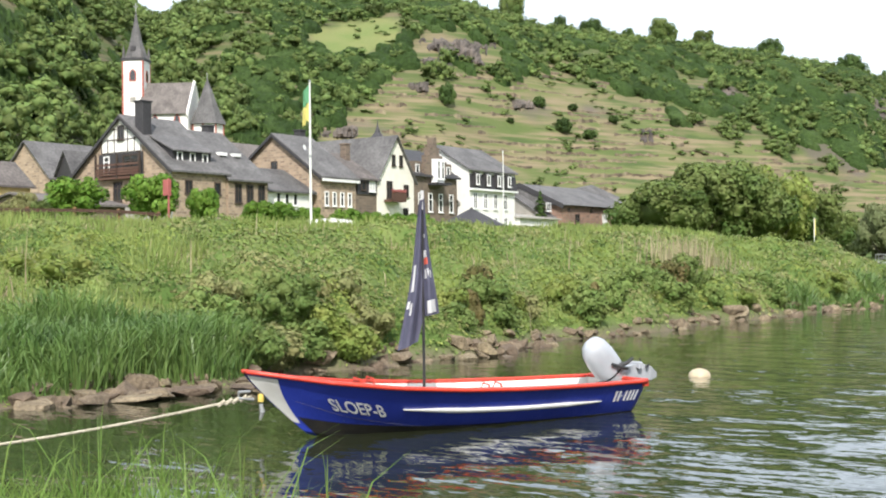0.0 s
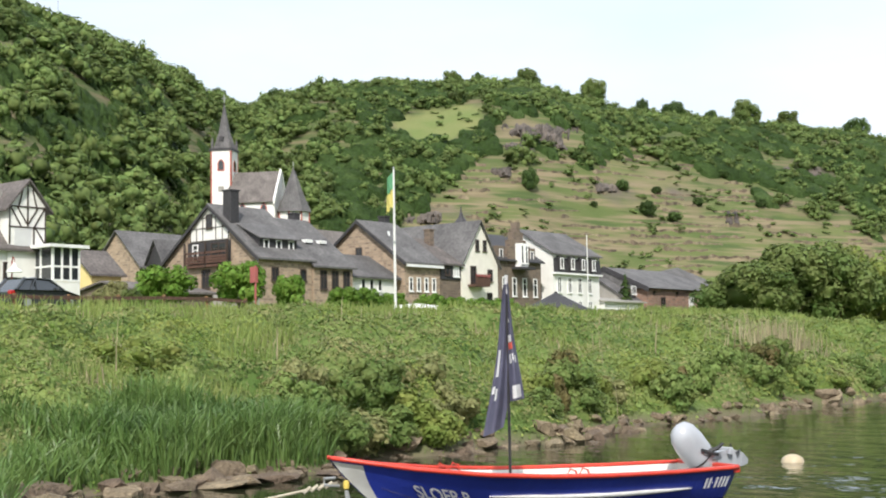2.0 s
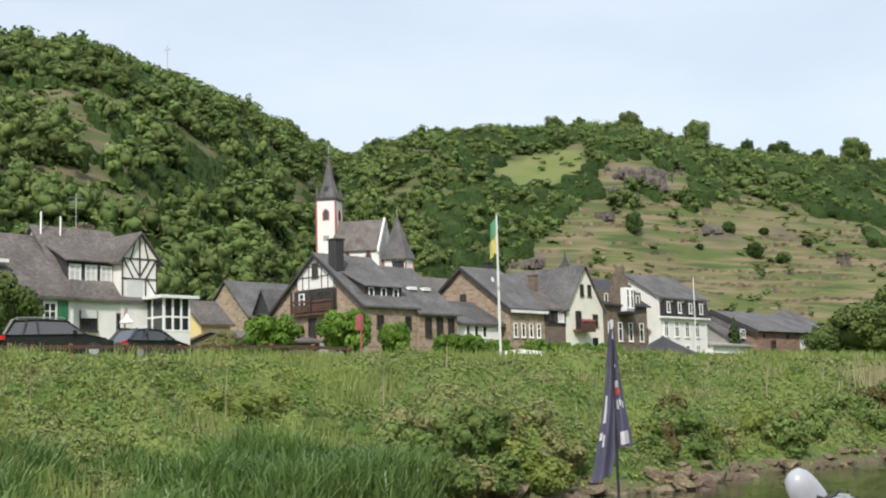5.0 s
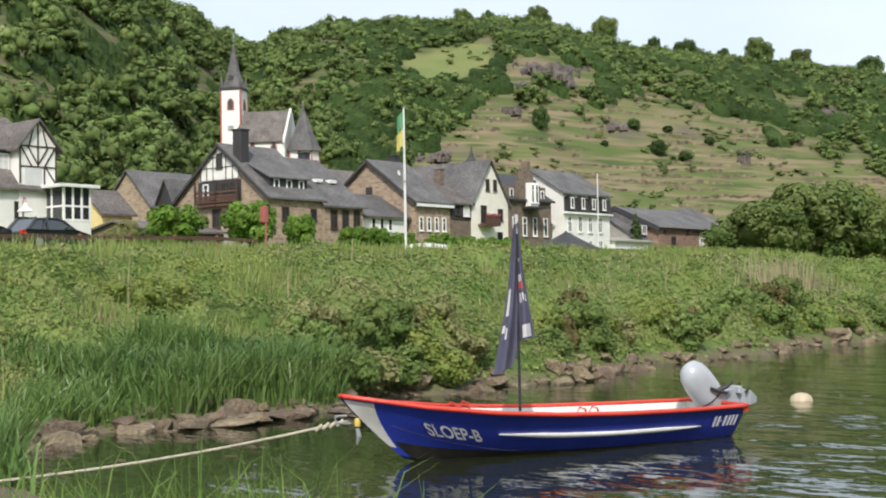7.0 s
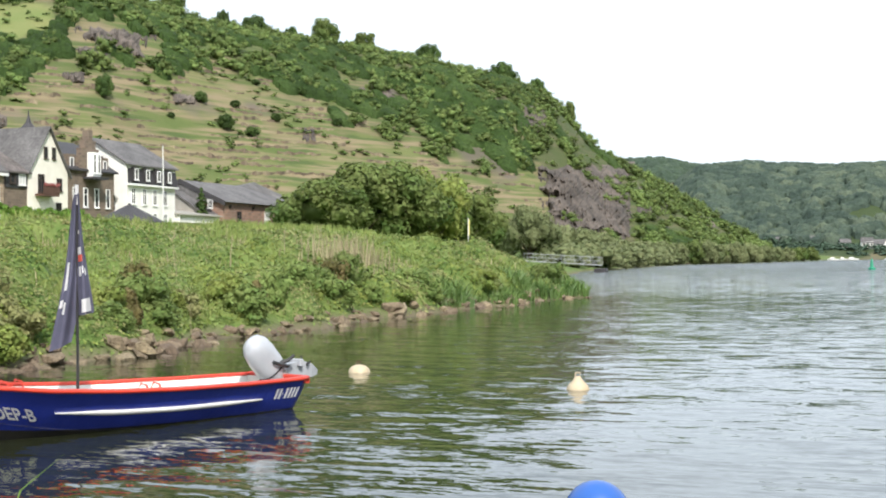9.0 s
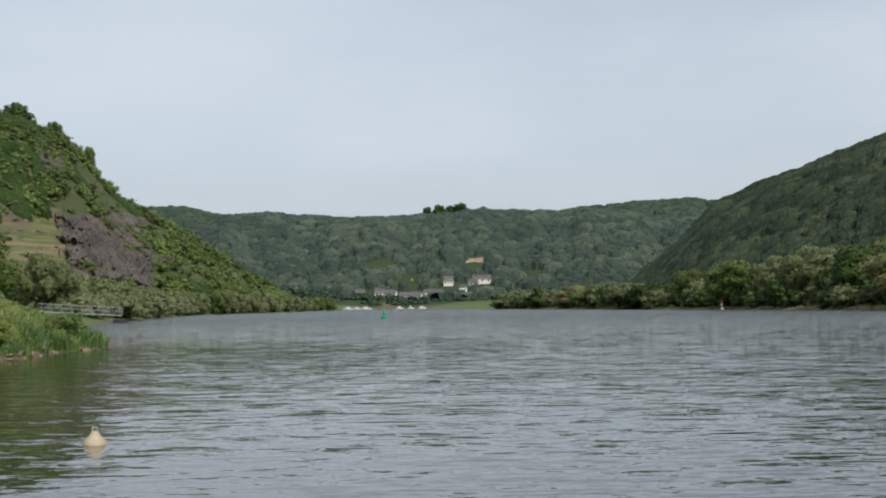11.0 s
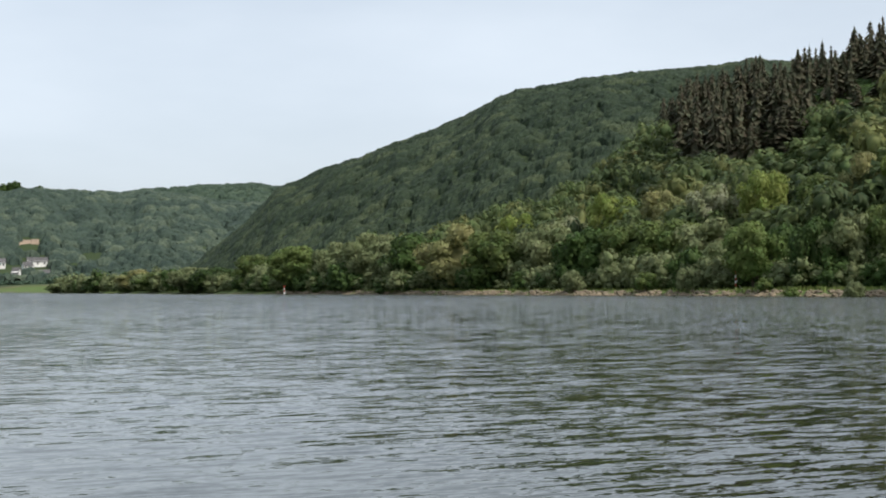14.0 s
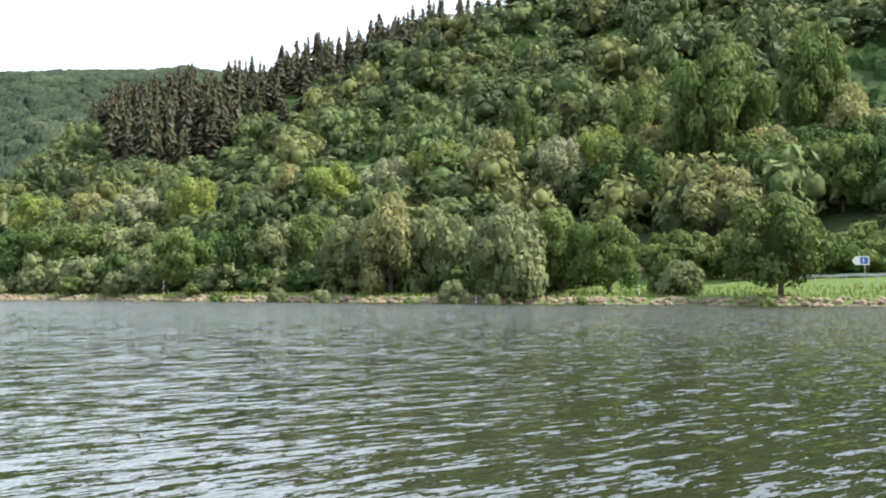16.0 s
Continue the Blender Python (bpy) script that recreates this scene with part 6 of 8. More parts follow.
def rowing_boat():
    b = thing("motor_boat", (BOAT_X, BOAT_Y, 0.0), "blue open boat with red gunwale and white inside", "boat", turn=BOAT_TURN)
    S = spread(0, 1, 81)
    V = [0, 0.08, 0.18, 0.30, 0.42, 0.54, 0.66, 0.78, 0.90, 1.0]
    h = MB()
    rings = [[hull(s, v, 1) for v in V[::-1]] + [hull(s, v, -1) for v in V[1:]] for s in S]
    h.loft(rings, False)
    h.f.append(tuple(range(len(rings[0]) - 1, -1, -1)))
    part("hull", h, "hull_blue", b, "glossy dark blue hull", True)
    bt = MB()
    W = [0, 0.08, 0.16, 0.25, 0.33]
    bt.loft([[hull(s, v, 1, 0.004) for v in W[::-1]] + [hull(s, v, -1, 0.004) for v in W[1:]] for s in spread(0.0, 0.97, 30)], False)
    part("bottom_paint", bt, "bottom_dark", b, "black weathered bottom paint", True)
    inner = MB()
    VI = [0.34, 0.5, 0.7, 0.9, 0.99]
    rr = [[(lambda p, k: (p[0], p[1] - k * min(0.03, abs(p[1])), p[2]))(hull(s, v, k), k) for k, v in [(1, v) for v in VI[::-1]] + [(-1, v) for v in VI]] for s in spread(0.012, 0.985, 36)]
    inner.loft([r[::-1] for r in rr], False)
    part("lining", inner, "inside_white", b, "off-white inside", True)
    tr = MB()
    tr.add([hull(0.012, v, k) for k in (1, -1) for v in (0.34, 1.0)], [(0, 1, 3, 2)])
    part("transom_lining", tr, "inside_white", b)
    # gunwale all round, thick and rounded
    for k in (1, -1):
        path = [hull(s, 1.0, k) for s in spread(0, 1, 40)]
        g = MB()
        sec = [(-0.03, -0.018), (0.034, -0.02), (0.044, 0.0), (0.034, 0.02), (-0.026, 0.024), (-0.038, 0.006)]
        g.loft([[(x, y + k * dy, z + 0.012 + dz) for dy, dz in sec] for x, y, z in path], True, True)
        part("gunwale", g, "rail_red", b, "red painted rail", True)
    tp = MB().box(-0.04, -0.52, 0.30, 0.045, 0.52, 0.385, 0.015)
    part("transom_rail", tp, "rail_red", b)
    part("breasthook", MB().slab([hull(0.93, 0.985, 1), hull(0.93, 0.985, -1), hull(1.0, 1.0, -1), hull(1.0, 1.0, 1)], (0, 0, 0.02)), "rail_red", b)
    for s, w in ((0.22, 0.32), (0.52, 0.22), (0.80, 0.3)):
        x0, y0, z0 = hull(s, 0.72, 1)
        y0 = min(hull(s + q * w * 0.13, 0.60, 1)[1] for q in (-1, 1)) - 0.03
        part("thwart", MB().box(x0 - w / 2, -y0 + 0.01, z0 - 0.02, x0 + w / 2, y0 - 0.01, z0 + 0.02, 0.006), "inside_white", b, "off-white bench board")
    x0, y0, z0 = hull(0.5, 0.34, 1)
    part("floor_board", MB().add([hull(s, 0.34, k) for s in spread(0.03, 0.93, 16) for k in (1, -1)], [(2 * i, 2 * i + 1, 2 * i + 3, 2 * i + 2) for i in range(15)]), "inside_white", b)
    # white bow panels, strakes and thin line
    for k in (1, -1):
        p = MB()
        p.loft([[hull(sb + (1 - sb) * u, v, k, 0.005) for u in (0, 0.33, 0.66, 1.0)] for v, sb in [(v, 0.992 - 0.048 * v) for v in spread(0.2, 0.965, 10)]], False)
        part("bow_panel", p, "hull_white", b, "dull white painted bow", True)
        st = MB()
        n = 26
        sec = []
        for i, s in enumerate(spread(0.14, 0.705, n)):
            e = min(1, 0.25 + 4 * min(i, n - 1 - i) / n)
            v = 0.64 - 0.02 * math.sin(i / n * math.pi)
            sec.append([hull(s, v + 0.052 * e, k, 0.002), hull(s, v + 0.045 * e, k, 0.02), hull(s, v - 0.045 * e, k, 0.02), hull(s, v - 0.052 * e, k, 0.002)])
        part("rubbing_strake", st.loft(sec, True, True), "letter_white", b, "white rubbing strake", True)
        ln = MB().tube([hull(s, float(np.interp(s, [0.45, 0.7, 0.85, 0.94], [0.26, 0.34, 0.46, 0.62])), k, 0.001) for s in spread(0.45, 0.94, 24)], 0.0022, 5)
        part("seam_line", ln, "flag_grey", b)
    # lettering on the near side
    cu = bpy.data.curves.new("boat_name", "FONT")
    cu.body, cu.size, cu.extrude = "SLOEP-B", 0.2, 0.0
    cu.offset = 0.004
    tmp = bpy.data.objects.new("boat_name", cu)
    scene.collection.objects.link(tmp)
    dg = bpy.context.evaluated_depsgraph_get()
    me = bpy.data.meshes.new_from_object(tmp.evaluated_get(dg))
    scene.collection.objects.unlink(tmp)
    bpy.data.objects.remove(tmp)
    bm = bmesh.new()
    bm.from_mesh(me)
    bmesh.ops.triangulate(bm, faces=bm.faces)
    width = max(p.co.x for p in bm.verts)
    for p in bm.verts:
        u, q = p.co.x / width, p.co.y
        s = 0.868 - 0.118 * u
        p.co = Vector(hull(s, 0.49 + q * 1.45 + 0.06 * (1 - u), 1, 0.013))
    bm.to_mesh(me)
    bm.free()
    me.materials.clear()
    me.materials.append(MATS["letter_white"])
    part("boat_name", me, None, b, "white hand-painted name")
    for i, (a, w) in enumerate(((0.096, 0.010), (0.083, 0.010), (0.072, 0.005), (0.061, 0.010), (0.047, 0.009), (0.035, 0.009), (0.023, 0.009))):
        lo, hi = (0.70, 0.74) if i == 2 else (0.60, 0.84)
        q = [hull(a, lo, 1, 0.006), hull(a - w * 0.8, lo, 1, 0.006), hull(a - w * 0.8, hi, 1, 0.006), hull(a, hi, 1, 0.006)]
        part("plate_bar", MB().add(q, [(0, 1, 2, 3)]), "letter_white", b)
    # cleats and hand grips
    for s in (0.40, 0.63):
        x0, y0, z0 = hull(s, 1.0, -1 if s > 0.5 else 0.6)
        for d in (0, 0.16):
            a = MB().tube([(x0 + d, y0 * 0.86, z0 - 0.02), (x0 + d + 0.02, y0 * 0.86, z0 + 0.05), (x0 + d + 0.09, y0 * 0.86, z0 + 0.075), (x0 + d + 0.14, y0 * 0.86, z0 + 0.0)], 0.011, 6)
            part("rowlock", a, "rail_red", b)
    part("bow_eye", MB().tube([(BOAT_L - 0.10, 0, 0.42), (BOAT_L + 0.06, 0, 0.44), (BOAT_L + 0.06, 0, 0.50), (BOAT_L - 0.06, 0, 0.50)], 0.016, 8), "metal_grey", b)
    return b


def outboard():
    m = thing("outboard_motor", (BOAT_X, BOAT_Y, -0.06), "silver-white outboard motor tilted up on the transom", "motor", turn=BOAT_TURN)
    cw = [(0.02, -0.34), (0.13, -0.33), (0.185, -0.26), (0.205, -0.10), (0.205, 0.08), (0.185, 0.22), (0.13, 0.31), (0.05, 0.345), (0.01, 0.35)]
    g = MB()
    rings = [[(r * 1.12 * math.cos(2 * math.pi * j / 24), r * 0.9 * math.sin(2 * math.pi * j / 24), z) for j in range(24)] for r, z in cw]
    g.loft(rings, True, True)
    c = part("cowling", g, "engine_white", m, "glossy silver-white cowling", True)
    tilt = pose(0.21, 0, 0.62, 0, 42, 0) @ Matrix.Diagonal((0.84, 0.84, 0.95, 1))
    c.matrix_basis = tilt
    bd = part("cowling_seam", MB().loft([[(r * 1.13 * math.cos(2 * math.pi * j / 24), r * 0.91 * math.sin(2 * math.pi * j / 24), z) for j in range(24)] for r, z in ((0.207, -0.17), (0.207, -0.15))], True), "black_plastic", m, "", True)
    bd.matrix_basis = tilt
    ex = MB()
    ex.loft([[(x + a, b_, z + d) for a, b_, d in ((0.09, 0.06, 0.06), (0.09, -0.06, 0.06), (-0.06, -0.05, -0.07), (-0.06, 0.05, -0.07))] for x, z in ((0.20, 0.52), (0.0, 0.50), (-0.14, 0.485))], True, True)
    part("midsection", ex, "engine_white", m)
    lg = MB().loft([[(x, w, z + hh), (x, -w, z + hh), (x, -w * 0.7, z - hh), (x, w * 0.7, z - hh)] for x, z, w, hh in ((-0.10, 0.49, 0.05, 0.06), (-0.36, 0.475, 0.04, 0.10), (-0.50, 0.45, 0.06, 0.08), (-0.62, 0.42, 0.02, 0.03))], True, True)
    part("lower_unit", lg, "engine_white", m)
    part("cavitation_plate", MB().box(-0.33, -0.1, 0.52, -0.27, 0.1, 0.60, 0.01), "engine_white", m)
    part("skeg", MB().slab([(-0.44, -0.012, 0.47), (-0.52, -0.012, 0.36), (-0.56, -0.012, 0.37), (-0.50, -0.012, 0.47)], (0, 0.024, 0)), "engine_white", m)
    for k in range(3):
        a = 2 * math.pi * k / 3
        part("propeller_blade", MB().slab([(-0.42, 0.02 * math.cos(a), 0.53 + 0.02 * math.sin(a)), (-0.40, 0.11 * math.cos(a - 0.3), 0.55 + 0.09 * math.sin(a - 0.3)), (-0.44, 0.11 * math.cos(a + 0.3), 0.55 + 0.09 * math.sin(a + 0.3))], (0.012, 0, 0)), "black_plastic", m)
    for k in (-1, 1):
        part("clamp", MB().box(-0.03, k * 0.11 - 0.03, 0.26, 0.09, k * 0.11 + 0.03, 0.50, 0.01), "metal_grey", m)
        part("clamp_screw", MB().tube([(0.06, k * 0.11, 0.36), (0.17, k * 0.11, 0.36)], 0.016, 8).tube([(0.17, k * 0.11 - 0.05, 0.36), (0.17, k * 0.11 + 0.05, 0.36)], 0.01, 6), "mark_red", m)
    part("bracket", MB().box(-0.05, -0.10, 0.34, 0.12, 0.10, 0.50, 0.02), "black_plastic", m, "black clamp bracket")
    part("swivel", MB().tube([(0.02, 0, 0.40), (0.08, 0, 0.56)], 0.06, 10), "black_plastic", m)
    part("tiller", MB().tube([(0.12, 0.12, 0.56), (-0.02, 0.17, 0.61), (-0.10, 0.17, 0.66)], [0.03, 0.025, 0.02], 8), "black_plastic", m, "folded black tiller")
    part("carry_handle", MB().tube([(0.22, 0.17, 0.60), (0.10, 0.20, 0.56), (-0.02, 0.16, 0.54)], 0.022, 8), "black_plastic", m)


def boat_flag():
    f = thing("flag_on_staff", (-7.84, 10.83, 0.10), "limp dark grey flag with white print on black staff", "flag", turn=39)
    part("staff", MB().tube([(0, 0, 0), (0, 0, 1.3), (0, 0, 2.38)], [0.016, 0.014, 0.011], 8), "black_plastic", f)
    part("staff_top", MB().tube([(0, 0, 2.20), (0, 0, 2.40)], 0.018, 8), "flag_white", f)

    def fold(u, w, off=0.0):
        """u across the bunched cloth, w from top to bottom."""
        left = u < 0.55
        drop = 1.48 if left else 1.22
        spread_ = (0.03 + 0.17 * w ** 0.8) if left else (0.02 + 0.13 * w ** 1.1)
        q = (0.55 - u) / 0.55 if left else (u - 0.55) / 0.45
        x = (-1 if left else 1) * q * spread_ * (1 - 0.12 * math.sin(w * 5))
        x += -0.05 * w ** 3 if left else 0.0
        y = (0.045 * math.sin(u * 13 + w * 1.5) * (0.25 + w)) - 0.03 + 0.02 * math.sin(w * 7)
        z = 2.30 - drop * w - (0.10 * q * w if left else -0.03 * q)
        return (x, y - off, z)

    def sheet(u0, u1, w0, w1, nu, nw, off=0.0):
        vs = [fold(u0 + (u1 - u0) * i / nu, w0 + (w1 - w0) * j / nw, off) for j in range(nw + 1) for i in range(nu + 1)]
        return MB().add(vs, [(j * (nu + 1) + i, j * (nu + 1) + i + 1, (j + 1) * (nu + 1) + i + 1, (j + 1) * (nu + 1) + i) for j in range(nw) for i in range(nu)])

    part("cloth", sheet(0, 1, 0, 1, 34, 26), "flag_grey", f, "dark grey-violet cloth", True)
    for u0, u1, w0, w1, m in ((0.04, 0.14, 0.68, 0.73, "flag_white"), (0.16, 0.22, 0.70, 0.78, "flag_white"), (0.66, 0.92, 0.87, 0.98, "flag_white"), (0.62, 0.70, 0.60, 0.68, "flag_white"), (0.74, 0.80, 0.60, 0.66, "flag_white"), (0.84, 0.90, 0.62, 0.68, "flag_white"), (0.60, 0.76, 0.44, 0.50, "flag_white"),
                              (0.60, 0.80, 0.505, 0.56, "mark_red"), (0.10, 0.20, 0.44, 0.62, "flag_white"), (0.60, 0.72, 0.30, 0.33, "flag_white")):
        part("print_bar", sheet(u0, u1, w0, w1, 8, 6, 0.006), m, f, "", True)


def mooring():
    r = thing("mooring_rope", (-8.72, 9.16, 0.45), "pale twisted rope from the bow to the shore", "rope")
    a, b = Vector((0, 0, 0)), Vector((-2.6, -5.0, -0.33))
    pts = [a.lerp(b, t) - Vector((0, 0, 0.16 * 4 * t * (1 - t))) for t in spread(0, 1, 24)]
    part("line", MB().tube(pts, 0.014, 8), "rope_pale", r, "", True)
    kn = MB()
    for k in range(4):
        kn.tube([pts[0].lerp(pts[1], 0.2 + 0.3 * k) + Vector((0, 0, 0.02)), pts[0].lerp(pts[1], 0.5 + 0.3 * k) - Vector((0, 0, 0.02))], 0.019, 8)
    part("knot", kn, "rope_pale", r)
    part("shackle_float", MB().lathe([(0.012, -0.045), (0.028, -0.04), (0.031, 0.0), (0.028, 0.03), (0.012, 0.04)], (0.03, 0.10, -0.02), 12), "float_yellow", r, "small yellow float")
    part("chain_end", MB().tube([(0.03, 0.10, -0.08), (0.04, 0.11, -0.16), (0.02, 0.10, -0.24)], [0.02, 0.028, 0.012], 8), "metal_grey", r)


def mooring_buoy(at, label, prof, mats, group, knob):
    b = thing("mooring_buoy", (*at, -0.065 if len(prof) < 10 else 0.0), label, "buoy", group)
    part("float", MB().lathe(prof, (0, 0, 0), 24), mats[0], b, "", True)
    if knob:
        z = prof[-1][1]
        part("lifting_eye", MB().tube([(-0.03, 0, z - 0.01), (-0.03, 0, z + 0.05), (0.03, 0, z + 0.05), (0.03, 0, z - 0.01)], 0.01, 6), mats[1], b)
        part("band", MB().lathe([(prof[2][0] + 0.004, prof[2][1] - 0.02), (prof[2][0] + 0.006, prof[2][1] + 0.01)], (0, 0, 0), 24), mats[1], b)
    return b


rowing_boat()
outboard()
boat_flag()
mooring()
mooring_buoy((-7.92, 18.05), "domed cream mooring buoy with a rusty ring", [(0.05, -0.14), (0.15, -0.08), (0.178, 0.02), (0.172, 0.06), (0.15, 0.12), (0.10, 0.16), (0.04, 0.18)], ("buoy_cream", "brown_wood"), "cream buoys", True)
mooring_buoy((-4.05, 16.35), "pear-shaped cream mooring buoy with pointed top", [(0.05, -0.14), (0.13, -0.08), (0.155, 0.03), (0.15, 0.08), (0.125, 0.13), (0.07, 0.18), (0.035, 0.235)], ("buoy_cream", "buoy_cream"), "cream buoys", True)
bx_, by_ = polar(13.12, 8.15)
k_ = [(0.212 * math.cos(a), 0.09 + 0.212 * math.sin(a)) for a in spread(-1.45, 1.5, 16)]
mooring_buoy((bx_, by_), "round bright blue mooring buoy", k_, ("buoy_blue", "buoy_blue"), "", False)


def river_marks():
    g = thing("channel_buoy", (-4.25, 185, 0), "green conical channel buoy", "buoy")
    part("float", MB().lathe([(0.25, -0.2), (0.5, 0.0), (0.5, 0.25), (0.2, 0.4)], (0, 0, 0), 14), "mark_green", g)
    part("cone", MB().lathe([(0.26, 0.4), (0.2, 0.8), (0.12, 1.2)], (0, 0, 0), 12), "mark_green", g)
    part("topmark", MB().lathe([(0.2, 1.25), (0.02, 1.6)], (0, 0, 0), 10), "mark_green", g)
    for az, r, hh in ((-13.65, 318, 3.0), (-33.67, 186, 2.5)):
        x, y = polar(az, r)
        gz = ground_z(x, y)
        p = thing("bank_beacon", (x, y, gz), "red and white banded beacon post with a slanting stay", "beacon", "river beacons", turn=az)
        for k in range(6):
            part("band", MB().tube([(0, 0, hh * k / 6 - (0.3 if k == 0 else 0)), (0, 0, hh * (k + 1) / 6)], 0.11, 8), ("frame_white", "mark_red")[k % 2], p)
        part("stay", MB().tube([(0, 0, hh * 0.6), (0.85, 0.1, 0.0)], 0.06, 6), "frame_white", p)
        part("topmark", MB().box(-0.2, -0.03, hh, 0.2, 0.03, hh + 0.12), "mark_red", p)


def landing_stage():
    j = thing("landing_stage", (-48.5, 167, 1.0), "grey metal gangway with railings leading to a small pontoon", "jetty")
    L = 10.5
    part("deck", MB().slab([(0, -0.7, 0.55), (L, -0.7, -0.1), (L, 0.7, -0.1), (0, 0.7, 0.55)], (0, 0, 0.12)), "metal_grey", j)
    for y in (-0.7, 0.7):
        for q, rad in ((1.65, 0.035), (1.15, 0.022)):
            part("handrail", MB().tube([(0, y, q), (L, y, q - 0.65)], rad, 6), "metal_grey", j)
        for k in range(9):
            x = L * k / 8
            part("baluster", MB().tube([(x, y, 0.55 - 0.65 * k / 8), (x, y, 1.65 - 0.65 * k / 8)], 0.028, 6), "metal_grey", j)
            if k < 8:
                part("brace", MB().tube([(x, y, 0.6 - 0.65 * k / 8), (x + L / 8, y, 1.62 - 0.65 * (k + 1) / 8)], 0.025, 5), "metal_grey", j)
    part("pontoon", MB().box(L - 0.8, -1.0, -1.3, L + 0.7, 1.0, -0.45, 0.08), "slate_dark", j)
    part("abutment", MB().box(-6, -0.9, -1.2, 0.3, 0.9, 0.66, 0.05), "grey_wall", j)


def far_road():
    # road furniture on the far bank
    for az, r in ((-54.75, 137), (-47.5, 142)):
        x, y = polar(az, r)
        p = thing("marker_post", (x, y, ground_z(x, y)), "white roadside marker post", "post", "marker posts")
        part("post", MB().box(-0.06, -0.06, -0.2, 0.06, 0.06, 1.0, 0.02), "frame_white", p)
        part("reflector_band", MB().box(-0.065, -0.065, 0.72, 0.065, 0.065, 0.86), "black_plastic", p)
    x, y = polar(-64.2, 138)
    s = thing("road_sign", (x, y, ground_z(x, y)), "white arrow-shaped road sign with a blue field", "sign", turn=-64.2)
    zz = EYE + 138 * math.tan(radians(1.15)) - ground_z(x, y)
    part("post", MB().tube([(0.3, 0, -0.2), (0.3, 0, zz)], 0.05, 6), "metal_grey", s)
    part("panel", MB().slab([(-1.0, 0, zz), (-0.6, 0, zz + 0.45), (0.75, 0, zz + 0.45), (0.75, 0, zz - 0.45), (-0.6, 0, zz - 0.45)], (0, -0.05, 0)), "frame_white", s)
    part("blue_field", MB().box(-0.15, -0.07, zz - 0.35, 0.62, -0.052, zz + 0.35), "sign_blue", s)
    part("bar", MB().box(0.1, -0.08, zz - 0.2, 0.22, -0.072, zz + 0.2), "frame_white", s)
    g = thing("crash_barrier", (0, 0, 0), "grey steel crash barrier along the far road", "barrier")
    pts = [polar(a, 140) for a in spread(-68, -61, 12)]
    for (xa, ya), (xb, yb) in zip(pts, pts[1:]):
        za, zb = ground_z(xa, ya), ground_z(xb, yb)
        part("rail", MB().slab([(xa, ya, za + 0.75), (xb, yb, zb + 0.75), (xb, yb, zb + 1.05), (xa, ya, za + 1.05)], (-0.06, -0.03, 0)), "metal_grey", g)
        part("post", MB().box(xa - 0.05, ya - 0.05, za - 0.2, xa + 0.05, ya + 0.05, za + 1.0), "metal_grey", g)


def far_village():
    # a white village where the valley bends
    rng = np.random.default_rng(21)
    for az, el, w, hh in FAR_HOUSES:
        rr = np.arange(1085, 1700, 2.0)
        x, y = polar(np.full_like(rr, az), rr)
        z, _ = land(x, y)
        k = int(np.argmax((np.degrees(np.arctan2(z - EYE, rr)) >= el - 0.15) & (z > 0.8)))
        x, y, zz = float(x[k]), float(y[k]), float(z[k])
        h = thing("house", (x, y, zz), "small white house in the far village", "house", "far village", turn=az + rng.uniform(-20, 20))
        part("wall", MB().loft([[(q, -4, -4), (q, 4, -4), (q, 4, hh * 0.6), (q, 0, hh), (q, -4, hh * 0.6)] for q in (-w / 2, w / 2)], True, True), "white_wall", h)
        rf = MB()
        for s in (-1, 1):
            p = [(-w / 2 - 0.4, 0, hh + 0.1), (w / 2 + 0.4, 0, hh + 0.1), (w / 2 + 0.4, s * 4.6, hh * 0.5), (-w / 2 - 0.4, s * 4.6, hh * 0.5)]
            rf.slab(p[::-1] if s > 0 else p, (0, 0, 0.25))
        part("roof", rf, "slate", h)
        for q in spread(-w / 3, w / 3, 3):
            wd = part("window", MB().box(q - 0.6, -4.12, hh * 0.2, q + 0.6, -4.0, hh * 0.45), "window_glass", h)
    for az, r, w in ((2.9, 900, 7), (2.5, 905, 5), (2.1, 900, 8), (0.6, 930, 6), (0.1, 935, 5), (-0.4, 940, 6)):
        x, y = polar(az, r)
        b = thing("moored_boat", (x, y, 0), "small white motor boat moored far off", "boat", "far boats", turn=az)
        part("hull", MB().loft([[(q, -k, 0.9), (q, k, 0.9), (q, k * 0.6, -0.3), (q, -k * 0.6, -0.3)] for q, k in ((-w / 2, 0.9), (0, 1.1), (w / 2 - 0.8, 0.7), (w / 2, 0.1))], True, True), "frame_white", b)
        part("cabin", MB().box(-w * 0.25, -0.7, 0.9, w * 0.15, 0.7, 1.9, 0.15), "frame_white", b)


river_marks()
landing_stage()
far_road()
far_village()


# ---------------------------------------------------------------- trees
def at_el(az, el, r0=150, r1=740):
    """Where a line of sight at that height angle meets the hill."""
    r = np.arange(r0, r1, 1.5)
    x, y = polar(np.full_like(r, az), r)
    z, _ = land(x, y)
    e = np.degrees(np.arctan2(z - EYE, r))
    k = np.argmax(e >= el) if (e >= el).any() else int(np.argmax(e))
    return x[k], y[k], z[k], r[k]


